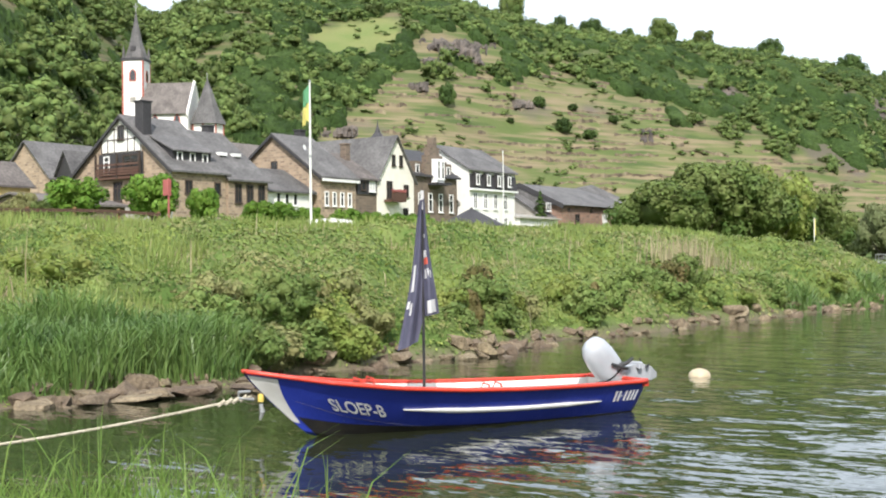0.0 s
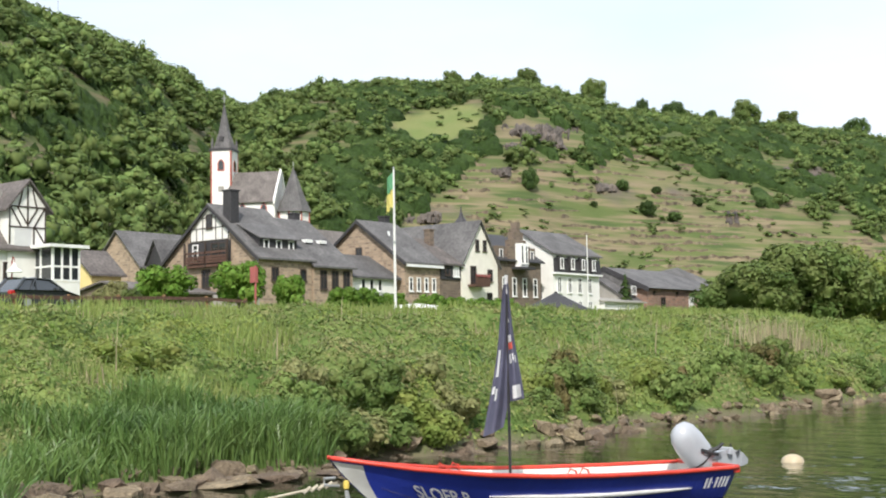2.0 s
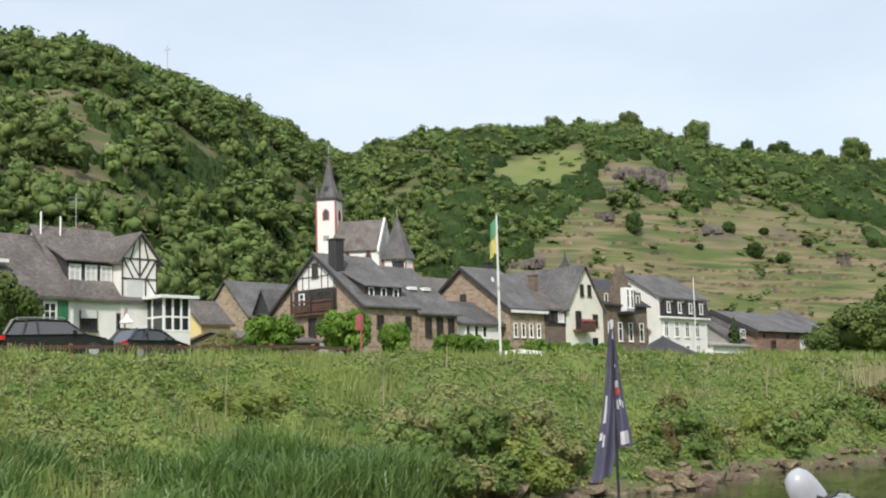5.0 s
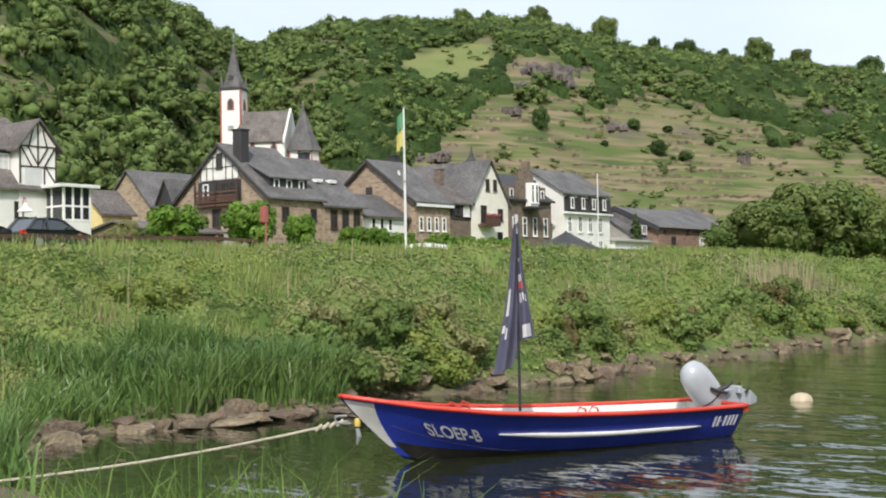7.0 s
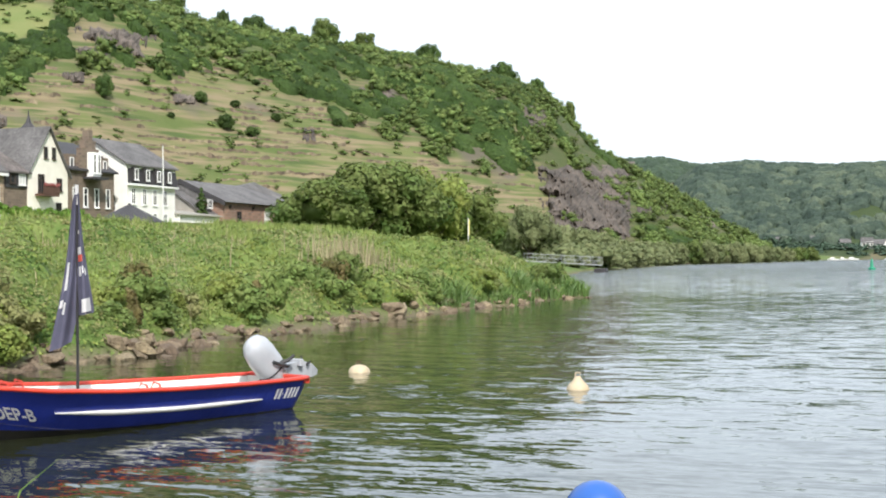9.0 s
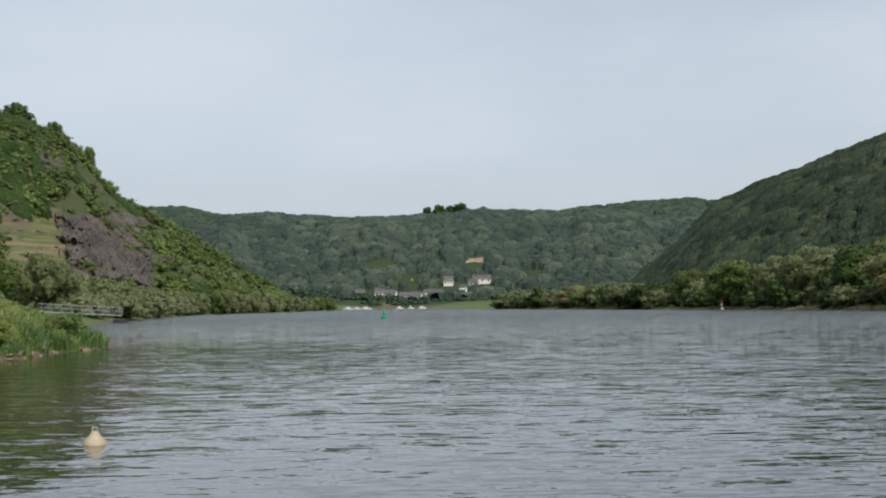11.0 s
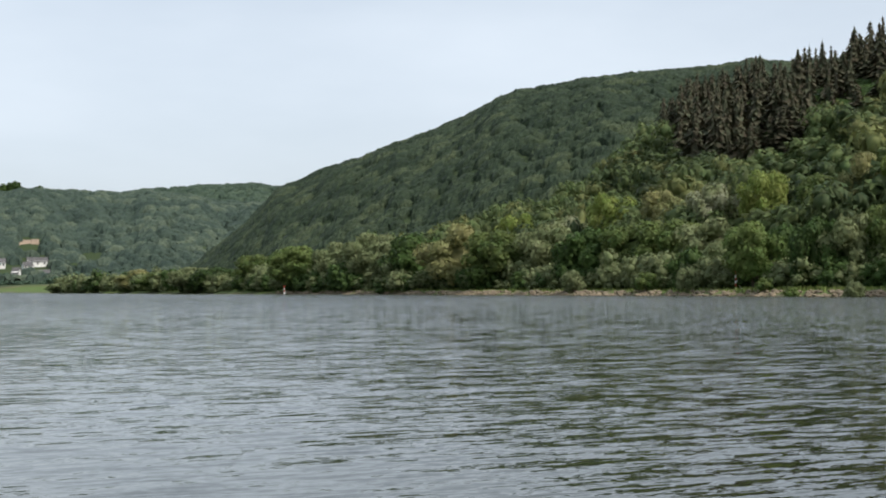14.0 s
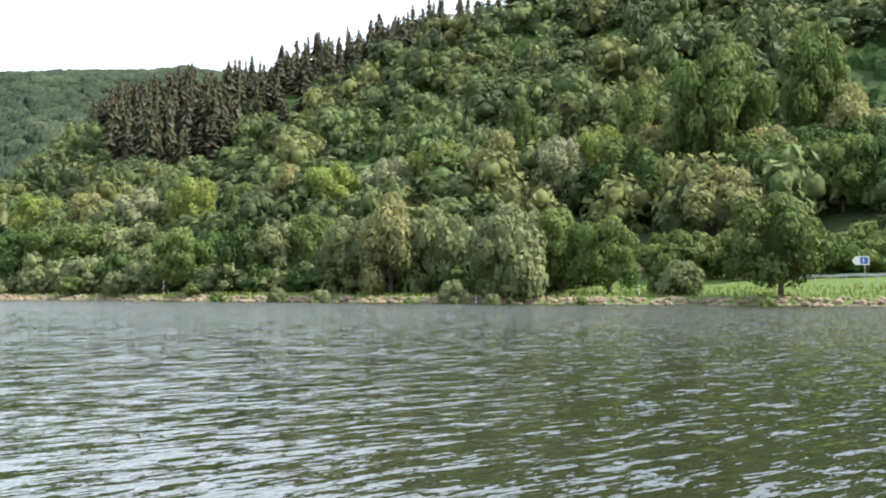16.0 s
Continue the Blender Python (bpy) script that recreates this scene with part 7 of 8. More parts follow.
def tree_kind(seed, leaf, lobes, cards, size, high, trunk_h, trunk_r, droop=0.0, label="", limbs=5):
    """A tree of unit crown: about 2 wide, crown from trunk_h upwards. Built once, then copied."""
    rng = np.random.default_rng(seed)
    t = thing("tree", (0, 0, -60), label, "tree", "trees")
    tb = MB()
    pts = [(0, 0, -0.15), (0.01, 0.0, trunk_h * 0.5), (rng.normal(0, 0.03), rng.normal(0, 0.03), trunk_h + 0.35 * high), (0, 0.02, trunk_h + 0.9 * high)]
    tb.tube(pts, [trunk_r * 1.35, trunk_r, trunk_r * 0.7, trunk_r * 0.2], 9)
    for i in range(limbs):
        a = rng.uniform(0, 6.28)
        z0 = trunk_h * rng.uniform(0.75, 1.0) + 0.15 * high * rng.uniform(0, 1)
        e = Vector((0.55 * math.cos(a), 0.55 * math.sin(a), z0 + 0.45 * high))
        tb.tube([(0, 0, z0), (e.x * 0.45, e.y * 0.45, z0 + 0.16 * high), e], [trunk_r * 0.5, trunk_r * 0.33, trunk_r * 0.1], 6)
    part("trunk", tb, "bark", t)
    v, f = crown(seed, lobes, cards, size, 1.0, high, 2, 0.8, droop)
    v = v + np.array([0, 0, trunk_h - 0.1 * high])
    part("crown", arrays("crown", v, f, leaf, True), None, t)
    return t


KINDS = {
    "broad": tree_kind(31, "leaf_grove", 24, 6800, 0.036, 0.95, 0.14, 0.05, label="full-crowned green broadleaf tree"),
    "dense": tree_kind(32, "leaf_dark", 22, 5000, 0.040, 1.0, 0.03, 0.06, label="dense dark green maple-like tree"),
    "willow": tree_kind(33, "leaf_willow", 17, 5000, 0.039, 1.05, 0.06, 0.06, 0.8, label="grey-green willow with soft drooping crown"),
    "fresh": tree_kind(34, "leaf_fresh", 18, 5000, 0.039, 1.0, 0.16, 0.05, label="bright green broadleaf tree"),
    "olive": tree_kind(35, "leaf_olive", 18, 5000, 0.039, 1.05, 0.1, 0.05, label="yellowish green tree in young leaf"),
    "blossom": tree_kind(36, "blossom", 16, 5000, 0.039, 0.95, 0.25, 0.06, label="pale flowering acacia tree"),
    "tall": tree_kind(37, "leaf_grove", 30, 7500, 0.034, 1.6, 0.5, 0.05, label="tall poplar-like tree with visible trunk", limbs=8),
    "pollard": tree_kind(40, "leaf_street", 18, 3000, 0.06, 0.8, 0.3, 0.06, label="pollarded street tree with a compact bright green crown"),
    "bush": tree_kind(38, "leaf_grove", 11, 1700, 0.07, 0.85, 0.0, 0.03, label="rounded green bush by the river"),
    "palebush": tree_kind(39, "leaf_willow", 11, 1700, 0.07, 0.95, 0.0, 0.03, 0.5, label="grey-green willow bush by the river"),
}


def plant(kind, x, y, w, h, z=None, group=""):
    """Sets a tree of that width and height on the ground."""
    t = KINDS[kind]
    unit = {"pollard": 1.42, "tall": 2.85, "broad": 1.55, "dense": 1.6, "willow": 1.6, "fresh": 1.62, "olive": 1.64, "blossom": 1.58, "bush": 1.22, "palebush": 1.36}[kind]
    z = ground_z(x, y) if z is None else z
    c = copy_thing(t, pose(x, y, z - 0.1, 0, 0, RNG.uniform(0, 360)))
    c.scale = (w / 2, w / 2, h / unit)
    if group:
        c["group"] = group
    return c


def far_bank_trees():
    rng = np.random.default_rng(3)
    els_az = [-64, -60.8, -58.2, -57, -55, -53.8, -53.2, -50, -46, -43, -40, -37, -34, -30, -26, -22, -19, -16, -13, -10, -6, -3]
    els = [4.4, 5.1, 4.6, 1.5, 1.2, 3.6, 4.5, 4.6, 4.4, 4.6, 3.8, 3.5, 3.5, 3.2, 3.4, 3.0, 3.4, 2.4, 1.9, 1.2, 0.75, 0.5]
    az = -48.8
    row = [(-60.85, 128, "broad", 11.5), (-53.4, 142, "broad", 8.0), (-51.3, 146, "broad", 8.5), (-49.4, 140, "palebush", 7.0), (-37.1, 178, "dense", 9.0), (-34.4, 186, "broad", 10.0), (-35.8, 190, "dense", 9.5),
           (-56.6, 134, "palebush", 5.5), (-55.9, 138, "bush", 4.0), (-64.8, 150, "bush", 6.0)]
    seq = ["willow", "palebush", "willow", "olive", "willow", "broad", "willow", "olive"]
    k = 0
    while az < -38.5:
        row.append((az, 150 + (az + 48) * 2.6 + rng.uniform(-5, 8), seq[k % 8], rng.uniform(9, 14)))
        az += 1.55 + rng.uniform(-0.5, 0.5)
        k += 1
    az = -33.0
    seq = ["broad", "dense", "willow", "broad", "olive", "dense", "willow", "willow", "broad"]
    while az < -4:
        xr = 1.0 / max(0.05, math.sin(radians(-az)))
        shore = np.interp(az, [-33, -28.6, -19.2, -14.9, -9.6, -4], [186, 205, 271, 312, 399, 600])
        row.append((az, shore + rng.uniform(8, 22), seq[k % 9], 11 + 0.018 * shore + rng.uniform(0, 5)))
        az += (1.9 if az < -12 else 1.2) * rng.uniform(0.75, 1.2)
        k += 1
    for a, r, kind, w in row:
        x, y = polar(a, r)
        el = np.interp(a, els_az, els) * rng.uniform(0.88, 1.06)
        gz = ground_z(x, y)
        h = EYE + r * math.tan(radians(el)) - gz
        if kind in ("bush", "palebush"):
            h *= 0.75 if a > -54 else 1.0
            if a < -55:
                h = 4.2 if kind == "palebush" else 5.0
        plant(kind, x, y, w, max(2.5, h), gz, "far bank trees")
    az, k = -53.5, 0
    seq = ["fresh", "blossom", "olive", "fresh", "blossom", "fresh", "olive", "broad"]
    while az < -20:
        x, y = polar(az, np.interp(az, [-54, -38, -30, -20], [188, 214, 245, 320]) + rng.uniform(-6, 8))
        gz = ground_z(x, y)
        plant(seq[k % 8], x, y, rng.uniform(9, 12), rng.uniform(10, 13), gz, "far bank trees")
        az += 2.3 * rng.uniform(0.8, 1.25)
        k += 1
    for a, r, w, h in ((-58.2, 186, 17, 27), (-62.5, 196, 13, 24), (-49.5, 205, 7, 17), (-54.8, 200, 9, 18)):
        x, y = polar(a, r)
        plant("tall", x, y, w, h, None, "far bank trees")
    for k in range(18):
        a, r = -66 + 12.5 * k / 17 + rng.uniform(-0.4, 0.4), rng.uniform(164, 196)
        x, y = polar(a, r)
        plant(("broad", "dense", "dense", "olive")[k % 4], x, y, rng.uniform(9, 13), rng.uniform(9, 13), None, "far bank trees")
    for k in range(16):
        a, r = -66.5 + 11 * k / 15 + rng.uniform(-0.3, 0.3), rng.uniform(147, 160)
        x, y = polar(a, r)
        plant(("dense", "bush", "broad", "bush")[k % 4], x, y, rng.uniform(6, 9), rng.uniform(4.5, 7.5), None, "far bank trees")
    # undergrowth at the foot of the trees
    spots = []
    for k in range(420):
        a = rng.uniform(-55, -4)
        r = np.interp(a, [-55, -48, -38, -33, -28.6, -19.2, -14.9, -9.6, -4], [150, 148, 170, 186, 205, 271, 312, 399, 600]) + rng.uniform(2, 16)
        x, y = polar(a, r)
        if -58.5 < a < -53:
            continue
        w = rng.uniform(1.4, 3.0) * (1 + 0.0015 * r)
        spots.append((x, y, ground_z(x, y) - 0.3, w, w * rng.uniform(0.7, 1.3)))
    for m, lab, part_ in (("leaf_willow", "grey-green undergrowth below the far trees", spots[::2]), ("leaf_dark", "dark undergrowth below the far trees", spots[1::2])):
        single("shore_undergrowth", arrays("shore_undergrowth", *scattered(HILL_CROWNS, part_, rng), m, True), lab, "undergrowth", kind="stuff")
    # low bushes by the water
    for a, r, kind, w, h in ((-46.5, 139, "palebush", 4, 4.2), (-44.5, 141, "bush", 2.6, 2.4), (-40.5, 150, "palebush", 3.4, 3.2), (-38.6, 158, "palebush", 3, 3), (-31.6, 190, "palebush", 4, 4),
                             (-29.8, 198, "bush", 4, 3.4), (-26.5, 214, "palebush", 5, 4), (-36, 168, "bush", 2.5, 2), (-42.6, 145, "bush", 2.2, 1.8), (-52.2, 128, "bush", 2.4, 2.2), (-50.8, 130, "bush", 2, 1.7),
                             (-60.3, 120, "bush", 2.4, 2.2), (-48.2, 136, "palebush", 2.4, 2.4), (-34.9, 176, "bush", 3, 2.2)):
        x, y = polar(a, r)
        plant(kind, x, y, w, h, None, "far bank bushes")


def near_bank_trees():
    for a, r, kind, w, el in ((25.3, 150, "broad", 13, 3.9), (23.7, 156, "broad", 14, 4.7), (21.9, 160, "broad", 14, 4.75), (20.5, 168, "fresh", 12, 4.3), (19.2, 176, "broad", 11, 3.4), (18.2, 186, "broad", 9, 2.6),
                            (24.3, 166, "dense", 13, 4.4), (22.4, 172, "broad", 13, 4.5), (16.0, 205, "willow", 9, 2.85), (17.1, 215, "palebush", 8, 1.9), (14.8, 225, "palebush", 8, 1.7), (13.6, 250, "palebush", 9, 1.5)):
        x, y = polar(a, r)
        gz = ground_z(x, y)
        plant(kind, x, y, w * 1.1, EYE + r * math.tan(radians(el + (0.35 if el > 3 else 0.1))) - gz, gz, "trees by the village")
    rng = np.random.default_rng(8)
    az = 13.0
    while az > 3.7:
        r = np.interp(az, [3.7, 6, 9, 13], [640, 500, 390, 265]) + rng.uniform(0, 25)
        x, y = polar(az, r)
        gz = max(0.1, ground_z(x, y))
        el = np.interp(az, [3.7, 6, 9, 13], [0.55, 0.75, 0.95, 1.25]) * rng.uniform(0.75, 1.15)
        plant("palebush" if rng.uniform() < 0.6 else "bush", x, y, rng.uniform(7, 11), max(2, EYE + r * math.tan(radians(el)) - gz), gz, "waterside bushes")
        az -= 0.38 * rng.uniform(0.7, 1.3) * (1.5 if az > 9 else 1)
    spots = []
    for k in range(230):
        y = rng.uniform(186, 560)
        x = np.interp(y, LEFT_Y, LEFT_X) - rng.uniform(0.6, 7)
        w = rng.uniform(1.3, 2.4) * (1 + 0.0025 * y)
        spots.append((x, y, max(0.0, ground_z(x, y)) - 0.3, w, w * rng.uniform(0.6, 1.0)))
    single("shore_willows", arrays("shore_willows", *scattered(SMALL_CROWNS, spots, rng), "leaf_willow", True), "low grey-green willow scrub along the waterside", "bushes", kind="stuff")
    # pollarded trees before the houses
    for a, r, w, h, kind in ((51.1, 72, 3.9, 3.0, "pollard"), (47.8, 66, 3.4, 3.1, "pollard"), (45.6, 68, 2.1, 2.5, "pollard"), (43.2, 74, 2.4, 2.0, "pollard"), (42.2, 76, 2.4, 2.0, "pollard"),
                             (41.0, 78, 2.2, 1.8, "pollard"), (39.3, 82, 2.4, 1.9, "pollard"), (38.2, 84, 2.4, 1.8, "pollard"), (37.2, 86, 2.3, 1.9, "pollard"), (36.1, 88, 2.6, 2.0, "pollard"), (62.5, 66, 4.4, 4.6, "broad"), (53.3, 70, 2.4, 1.8, "olive"),
                             (52.5, 67, 1.8, 1.5, "bush")):
        x, y = polar(a, r)
        plant(kind, x, y, w, h * 1.08, None, "pollarded street trees")
    x, y = polar(30.6, 150)
    c = single("fir_tree", arrays("fir_tree", *(lambda v, f: (v * np.array([9, 9, 6.5]), f))(*conifer(77, 12, 16)), "leaf_dark"), "small dark fir beside the white house", "tree", (x, y, ground_z(x, y)))


def hill_trees():
    rng = np.random.default_rng(14)
    for a, el, w in ((38.1, 12.3, 13), (37.0, 12.3, 9), (34.7, 12.35, 13), (31.8, 11.8, 15), (29.6, 10.9, 9), (28.2, 10.7, 17), (25.1, 10.5, 17), (23.4, 9.9, 15), (20.5, 9.5, 15), (17.2, 8.65, 18), (50.2, 12.4, 12), (48.7, 11.7, 10),
                     (55.6, 14.6, 11), (57.0, 14.9, 12), (60.0, 15.5, 11), (53.2, 13.6, 9), (46.2, 11.7, 12), (43.5, 12.1, 12), (41, 12.1, 10), (26.6, 10.2, 9), (15.6, 7.9, 10), (14.2, 6.8, 9)):
        r = np.interp(a, HILLS["west"][0], HILLS["west"][2]) - 4
        x, y = polar(a, r)
        gz = ground_z(x, y)
        h = max(6.0, EYE + r * math.tan(radians(el + 0.3)) - gz)
        plant("dense" if rng.uniform() < 0.7 else "broad", x, y, w * 0.95, h * 1.12 + 2.0, gz - 1.5, "trees along the ridge")
    for a, el, w, h in ((34.7, 7.15, 7, 9), (29.5, 5.85, 7, 6.5), (28.4, 5.5, 6, 4.5), (27.3, 6.2, 4.5, 4), (29.1, 6.8, 4, 3.5), (29.1, 9.1, 5.5, 4), (32.6, 8.4, 5, 4), (39.3, 10.85, 3, 4), (38.4, 11.0, 3, 3), (30.6, 7.0, 5, 5),
                        (31.9, 6.3, 3, 2.5), (26.2, 7.4, 5, 4), (24.6, 6.0, 5, 4), (36.4, 9.4, 4, 3), (40.6, 8.6, 7, 5), (25.2, 8.3, 6, 5), (22.6, 6.9, 6, 5), (33.2, 10.2, 5, 4), (28.2, 7.8, 4, 3)):
        x, y, z, r = at_el(a, el)
        plant("dense", x, y, w, h, z, "bushes on the terraces")
    for a, el, w in ((-1.7, 4.5, 16), (-2.2, 4.62, 26), (-1.2, 4.55, 20), (-0.7, 4.45, 16), (-3.2, 4.4, 14)):
        x, y = polar(a, 1690)
        gz = ground_z(x, y)
        plant("dense", x, y, w * 1.05, max(14, 5 + EYE + 1690 * math.tan(radians(el)) - gz), gz, "trees on the far ridge")
    x, y = polar(55.63, 425)
    m = thing("radio_mast", (x, y, ground_z(x, y)), "thin lattice aerial on the hilltop", "mast")
    part("pole", MB().tube([(0, 0, 0), (0, 0, 16)], 0.12, 6), "metal_grey", m)
    part("crossbar", MB().tube([(-1.6, 0, 14.5), (1.6, 0, 14.5)], 0.1, 6), "metal_grey", m)


far_bank_trees()
near_bank_trees()
hill_trees()
for t in list(KINDS.values()):
    for o in (*t.children_recursive, t):
        bpy.data.objects.remove(o)


# ---------------------------------------------------------------- terraces and rock
def terrace_walls():
    rng = np.random.default_rng(17)
    r = np.arange(285, 640, 1.6)
    az = np.arange(13.5, 42.5, 0.16)
    A, R = np.meshgrid(az, r)
    X, Y = polar(A, R)
    Z, _ = land(X, Y)
    vs, fs = [], []
    for k in range(34):
        level = 12 + 2.75 * k
        prev = None
        for i, a in enumerate(az):
            lv = level + 2.2 * noise.noise(Vector((a * 0.22, k * 3.1, 0))) + 0.5 * noise.noise(Vector((a * 1.1, k * 7.7, 2)))
            col = Z[:, i]
            j = int(np.argmax(col >= lv))
            show = col[j] >= lv and j > 0 and noise.noise(Vector((a * 0.45, k * 5.3, 9))) > -0.02 and west_zones(a, math.degrees(math.atan2(lv - EYE, r[j])))[0] > 0.6
            if not show:
                prev = None
                continue
            x, y = polar(a, r[j])
            d = np.array([-x, -y]) / math.hypot(x, y)
            h = 0.75 + 1.5 * abs(noise.noise(Vector((a * 2.0, k, 5))))
            f0 = (x + d[0] * 0.9, y + d[1] * 0.9)
            cur = [(*f0, lv - 1.4), (*f0, lv - 0.3 + h), (x - d[0] * 0.8, y - d[1] * 0.8, lv - 0.3 + h), (x - d[0] * 0.8, y - d[1] * 0.8, lv - 1.4)]
            if prev is not None:
                q = len(vs)
                vs += prev + cur
                fs += [(q + m, q + 4 + m, q + 4 + (m + 1) % 4, q + (m + 1) % 4) for m in range(3)]
            prev = cur
    single("terrace_walls", arrays("terrace_walls", np.array(vs), np.array(fs), "terrace_stone"), "long dry-stone walls of old vineyard terraces", "terrace walls", kind="stuff")


def rock_face(label, az0, az1, el0, el1, proud, seed, material="cliff_rock", far=(230, 740)):
    """Bare ragged rock breaking out of the slope."""
    na, ne = max(8, int((az1 - az0) / 0.07)), max(6, int((el1 - el0) / 0.09))
    v = np.zeros((ne, na, 3))
    for i, a in enumerate(np.linspace(az0, az1, na)):
        rr = np.arange(*far, 2.0)
        x, y = polar(np.full_like(rr, a), rr)
        z, _ = land(x, y)
        e = np.degrees(np.arctan2(z - EYE, rr))
        for j, el in enumerate(np.linspace(el0, el1, ne)):
            k = int(np.argmax(e >= el)) if (e >= el).any() else len(rr) - 1
            u, w = (i / (na - 1) - 0.5) * 2, (j / (ne - 1) - 0.5) * 2
            n1 = noise.noise(Vector((a * 1.3, el * 0.9, seed))) + 0.6 * abs(noise.noise(Vector((a * 6, el * 1.1, seed)))) + 0.35 * noise.noise(Vector((a * 13, el * 9, seed)))
            edge = 1 - max(abs(u), abs(w)) ** 3 + 0.5 * noise.noise(Vector((a * 3, el * 3, seed + 4)))
            out_ = proud * (min(0.7, edge * 1.5 - (0.5 if proud > 8 else 0.95)) + (0.55 if proud > 8 else 1.0) * n1)
            r2 = rr[k] - out_
            px, py = polar(a, r2)
            v[j, i] = (px, py, EYE + rr[k] * math.tan(radians(el)) * (1 - 0.15 * out_ / rr[k]))
    j, i = np.meshgrid(np.arange(ne - 1), np.arange(na - 1), indexing="ij")
    f = np.stack([j * na + i, j * na + i + 1, (j + 1) * na + i + 1, (j + 1) * na + i], -1).reshape(-1, 4)[:, ::-1]
    single("rock_outcrop", arrays("rock_outcrop", v.reshape(-1, 3), f, material), label, "rock", group="rock outcrops")


terrace_walls()
rock_face("grey-brown slate cliff above the river bend", 11.3, 15.6, 0.7, 4.4, 14, 1.0)
rock_face("ragged brown rock high on the spur", 14.7, 16.6, 5.6, 7.2, 9, 2.0)
rock_face("brown rock outcrop below the hilltop", 32.3, 36.4, 8.7, 10.3, 6, 3.0)
rock_face("brown rock outcrop above the terraces", 35.4, 37.0, 7.7, 8.3, 4, 4.0)
rock_face("small brown rock outcrop on the terraces", 30.5, 32.0, 6.9, 7.5, 4, 5.0)
rock_face("brown rock band on the slope", 38.6, 41.0, 5.7, 6.4, 4, 6.0)
rock_face("brown rock rib on the slope", 21.9, 24.0, 6.6, 7.8, 6, 7.0)
rock_face("small brown rock on the terraces", 25.4, 26.2, 5.0, 6.1, 4, 8.0)
rock_face("brown rock rib low on the spur", 9.6, 11.3, 1.8, 3.4, 8, 12.0)
rock_face("small brown rock near the end of the spur", 7.6, 8.8, 0.9, 1.9, 6, 13.0)

rock_face("pale cleared scar in the far wood", -3.2, -2.15, 1.9, 2.2, 3, 9.0, "bare_soil", (1100, 1750))
rock_face("small brown field above the far village", -0.25, 0.7, 0.95, 1.4, 3, 10.0, "bare_soil", (1100, 1750))
rock_face("small pale clearing in the far wood", -1.5, -0.8, 1.85, 2.0, 3, 11.0, "bare_soil", (1100, 1750))



def cliff_portal():
    x, y, z, r = at_el(12.95, 0.8)
    x, y = polar(12.95, r - 27)
    p = thing("tunnel_portal", (x, y, ground_z(x, y)), "pale concrete retaining wall at the foot of the cliff", "wall", turn=12.95)
    part("wall", MB().box(-2.6, -0.8, -3, 2.6, 4, 7.2, 0.2), "concrete", p)
    part("coping", MB().box(-2.8, -1.0, 7.2, 2.8, 4, 7.6), "concrete", p)


cliff_portal()

# ---------------------------------------------------------------- the near bank
def bank_xy(y, d):
    wig = 0.35 * np.sin(y * 0.7) + 0.25 * np.sin(y * 1.9 + 1) + 0.5 * np.sin(y * 0.13)
    return np.interp(y, LEFT_Y, LEFT_X) + wig * smooth01((y - 8) / 6) - d


def bank_points(n, y0, y1, d0, d1, rng, power=1.6):
    y = y0 + (y1 - y0) * rng.uniform(0, 1, n) ** power
    d = rng.uniform(d0, d1, n)
    x = bank_xy(y, d)
    z, _ = land(x, y)
    return x, y, z, d


def blades(x, y, z, h, w, rng, lean=0.35):
    """Grass blades of three bent pieces each."""
    n = len(x)
    a = rng.uniform(0, 2 * math.pi, n)
    b = rng.uniform(0, 2 * math.pi, n)
    side = np.stack([np.cos(a), np.sin(a), 0 * a], -1) * (w * rng.uniform(0.7, 1.3, n))[:, None]
    go = np.stack([np.cos(b), np.sin(b), 0 * b], -1) * (h * lean * np.abs(rng.normal(0.6, 0.5, n)))[:, None]
    base = np.stack([x, y, z - 0.03], -1)
    up = np.stack([0 * h, 0 * h, h], -1)
    m1, m2 = base + up * 0.5 + go * 0.2, base + up * 0.85 + go * 0.6
    tip = base + up * np.where(rng.uniform(0, 1, n) < 0.25, 0.92, 1.0)[:, None] + go * 1.15
    v = np.stack([base - side, base + side, m1 - side * 0.85, m1 + side * 0.85, m2 - side * 0.5, m2 + side * 0.5, tip], 1).reshape(-1, 3)
    k = np.arange(n)[:, None] * 7
    f = np.concatenate([k + [[0, 1, 3]], k + [[0, 3, 2]], k + [[2, 3, 5]], k + [[2, 5, 4]], k + [[4, 5, 6]]])
    return v, f


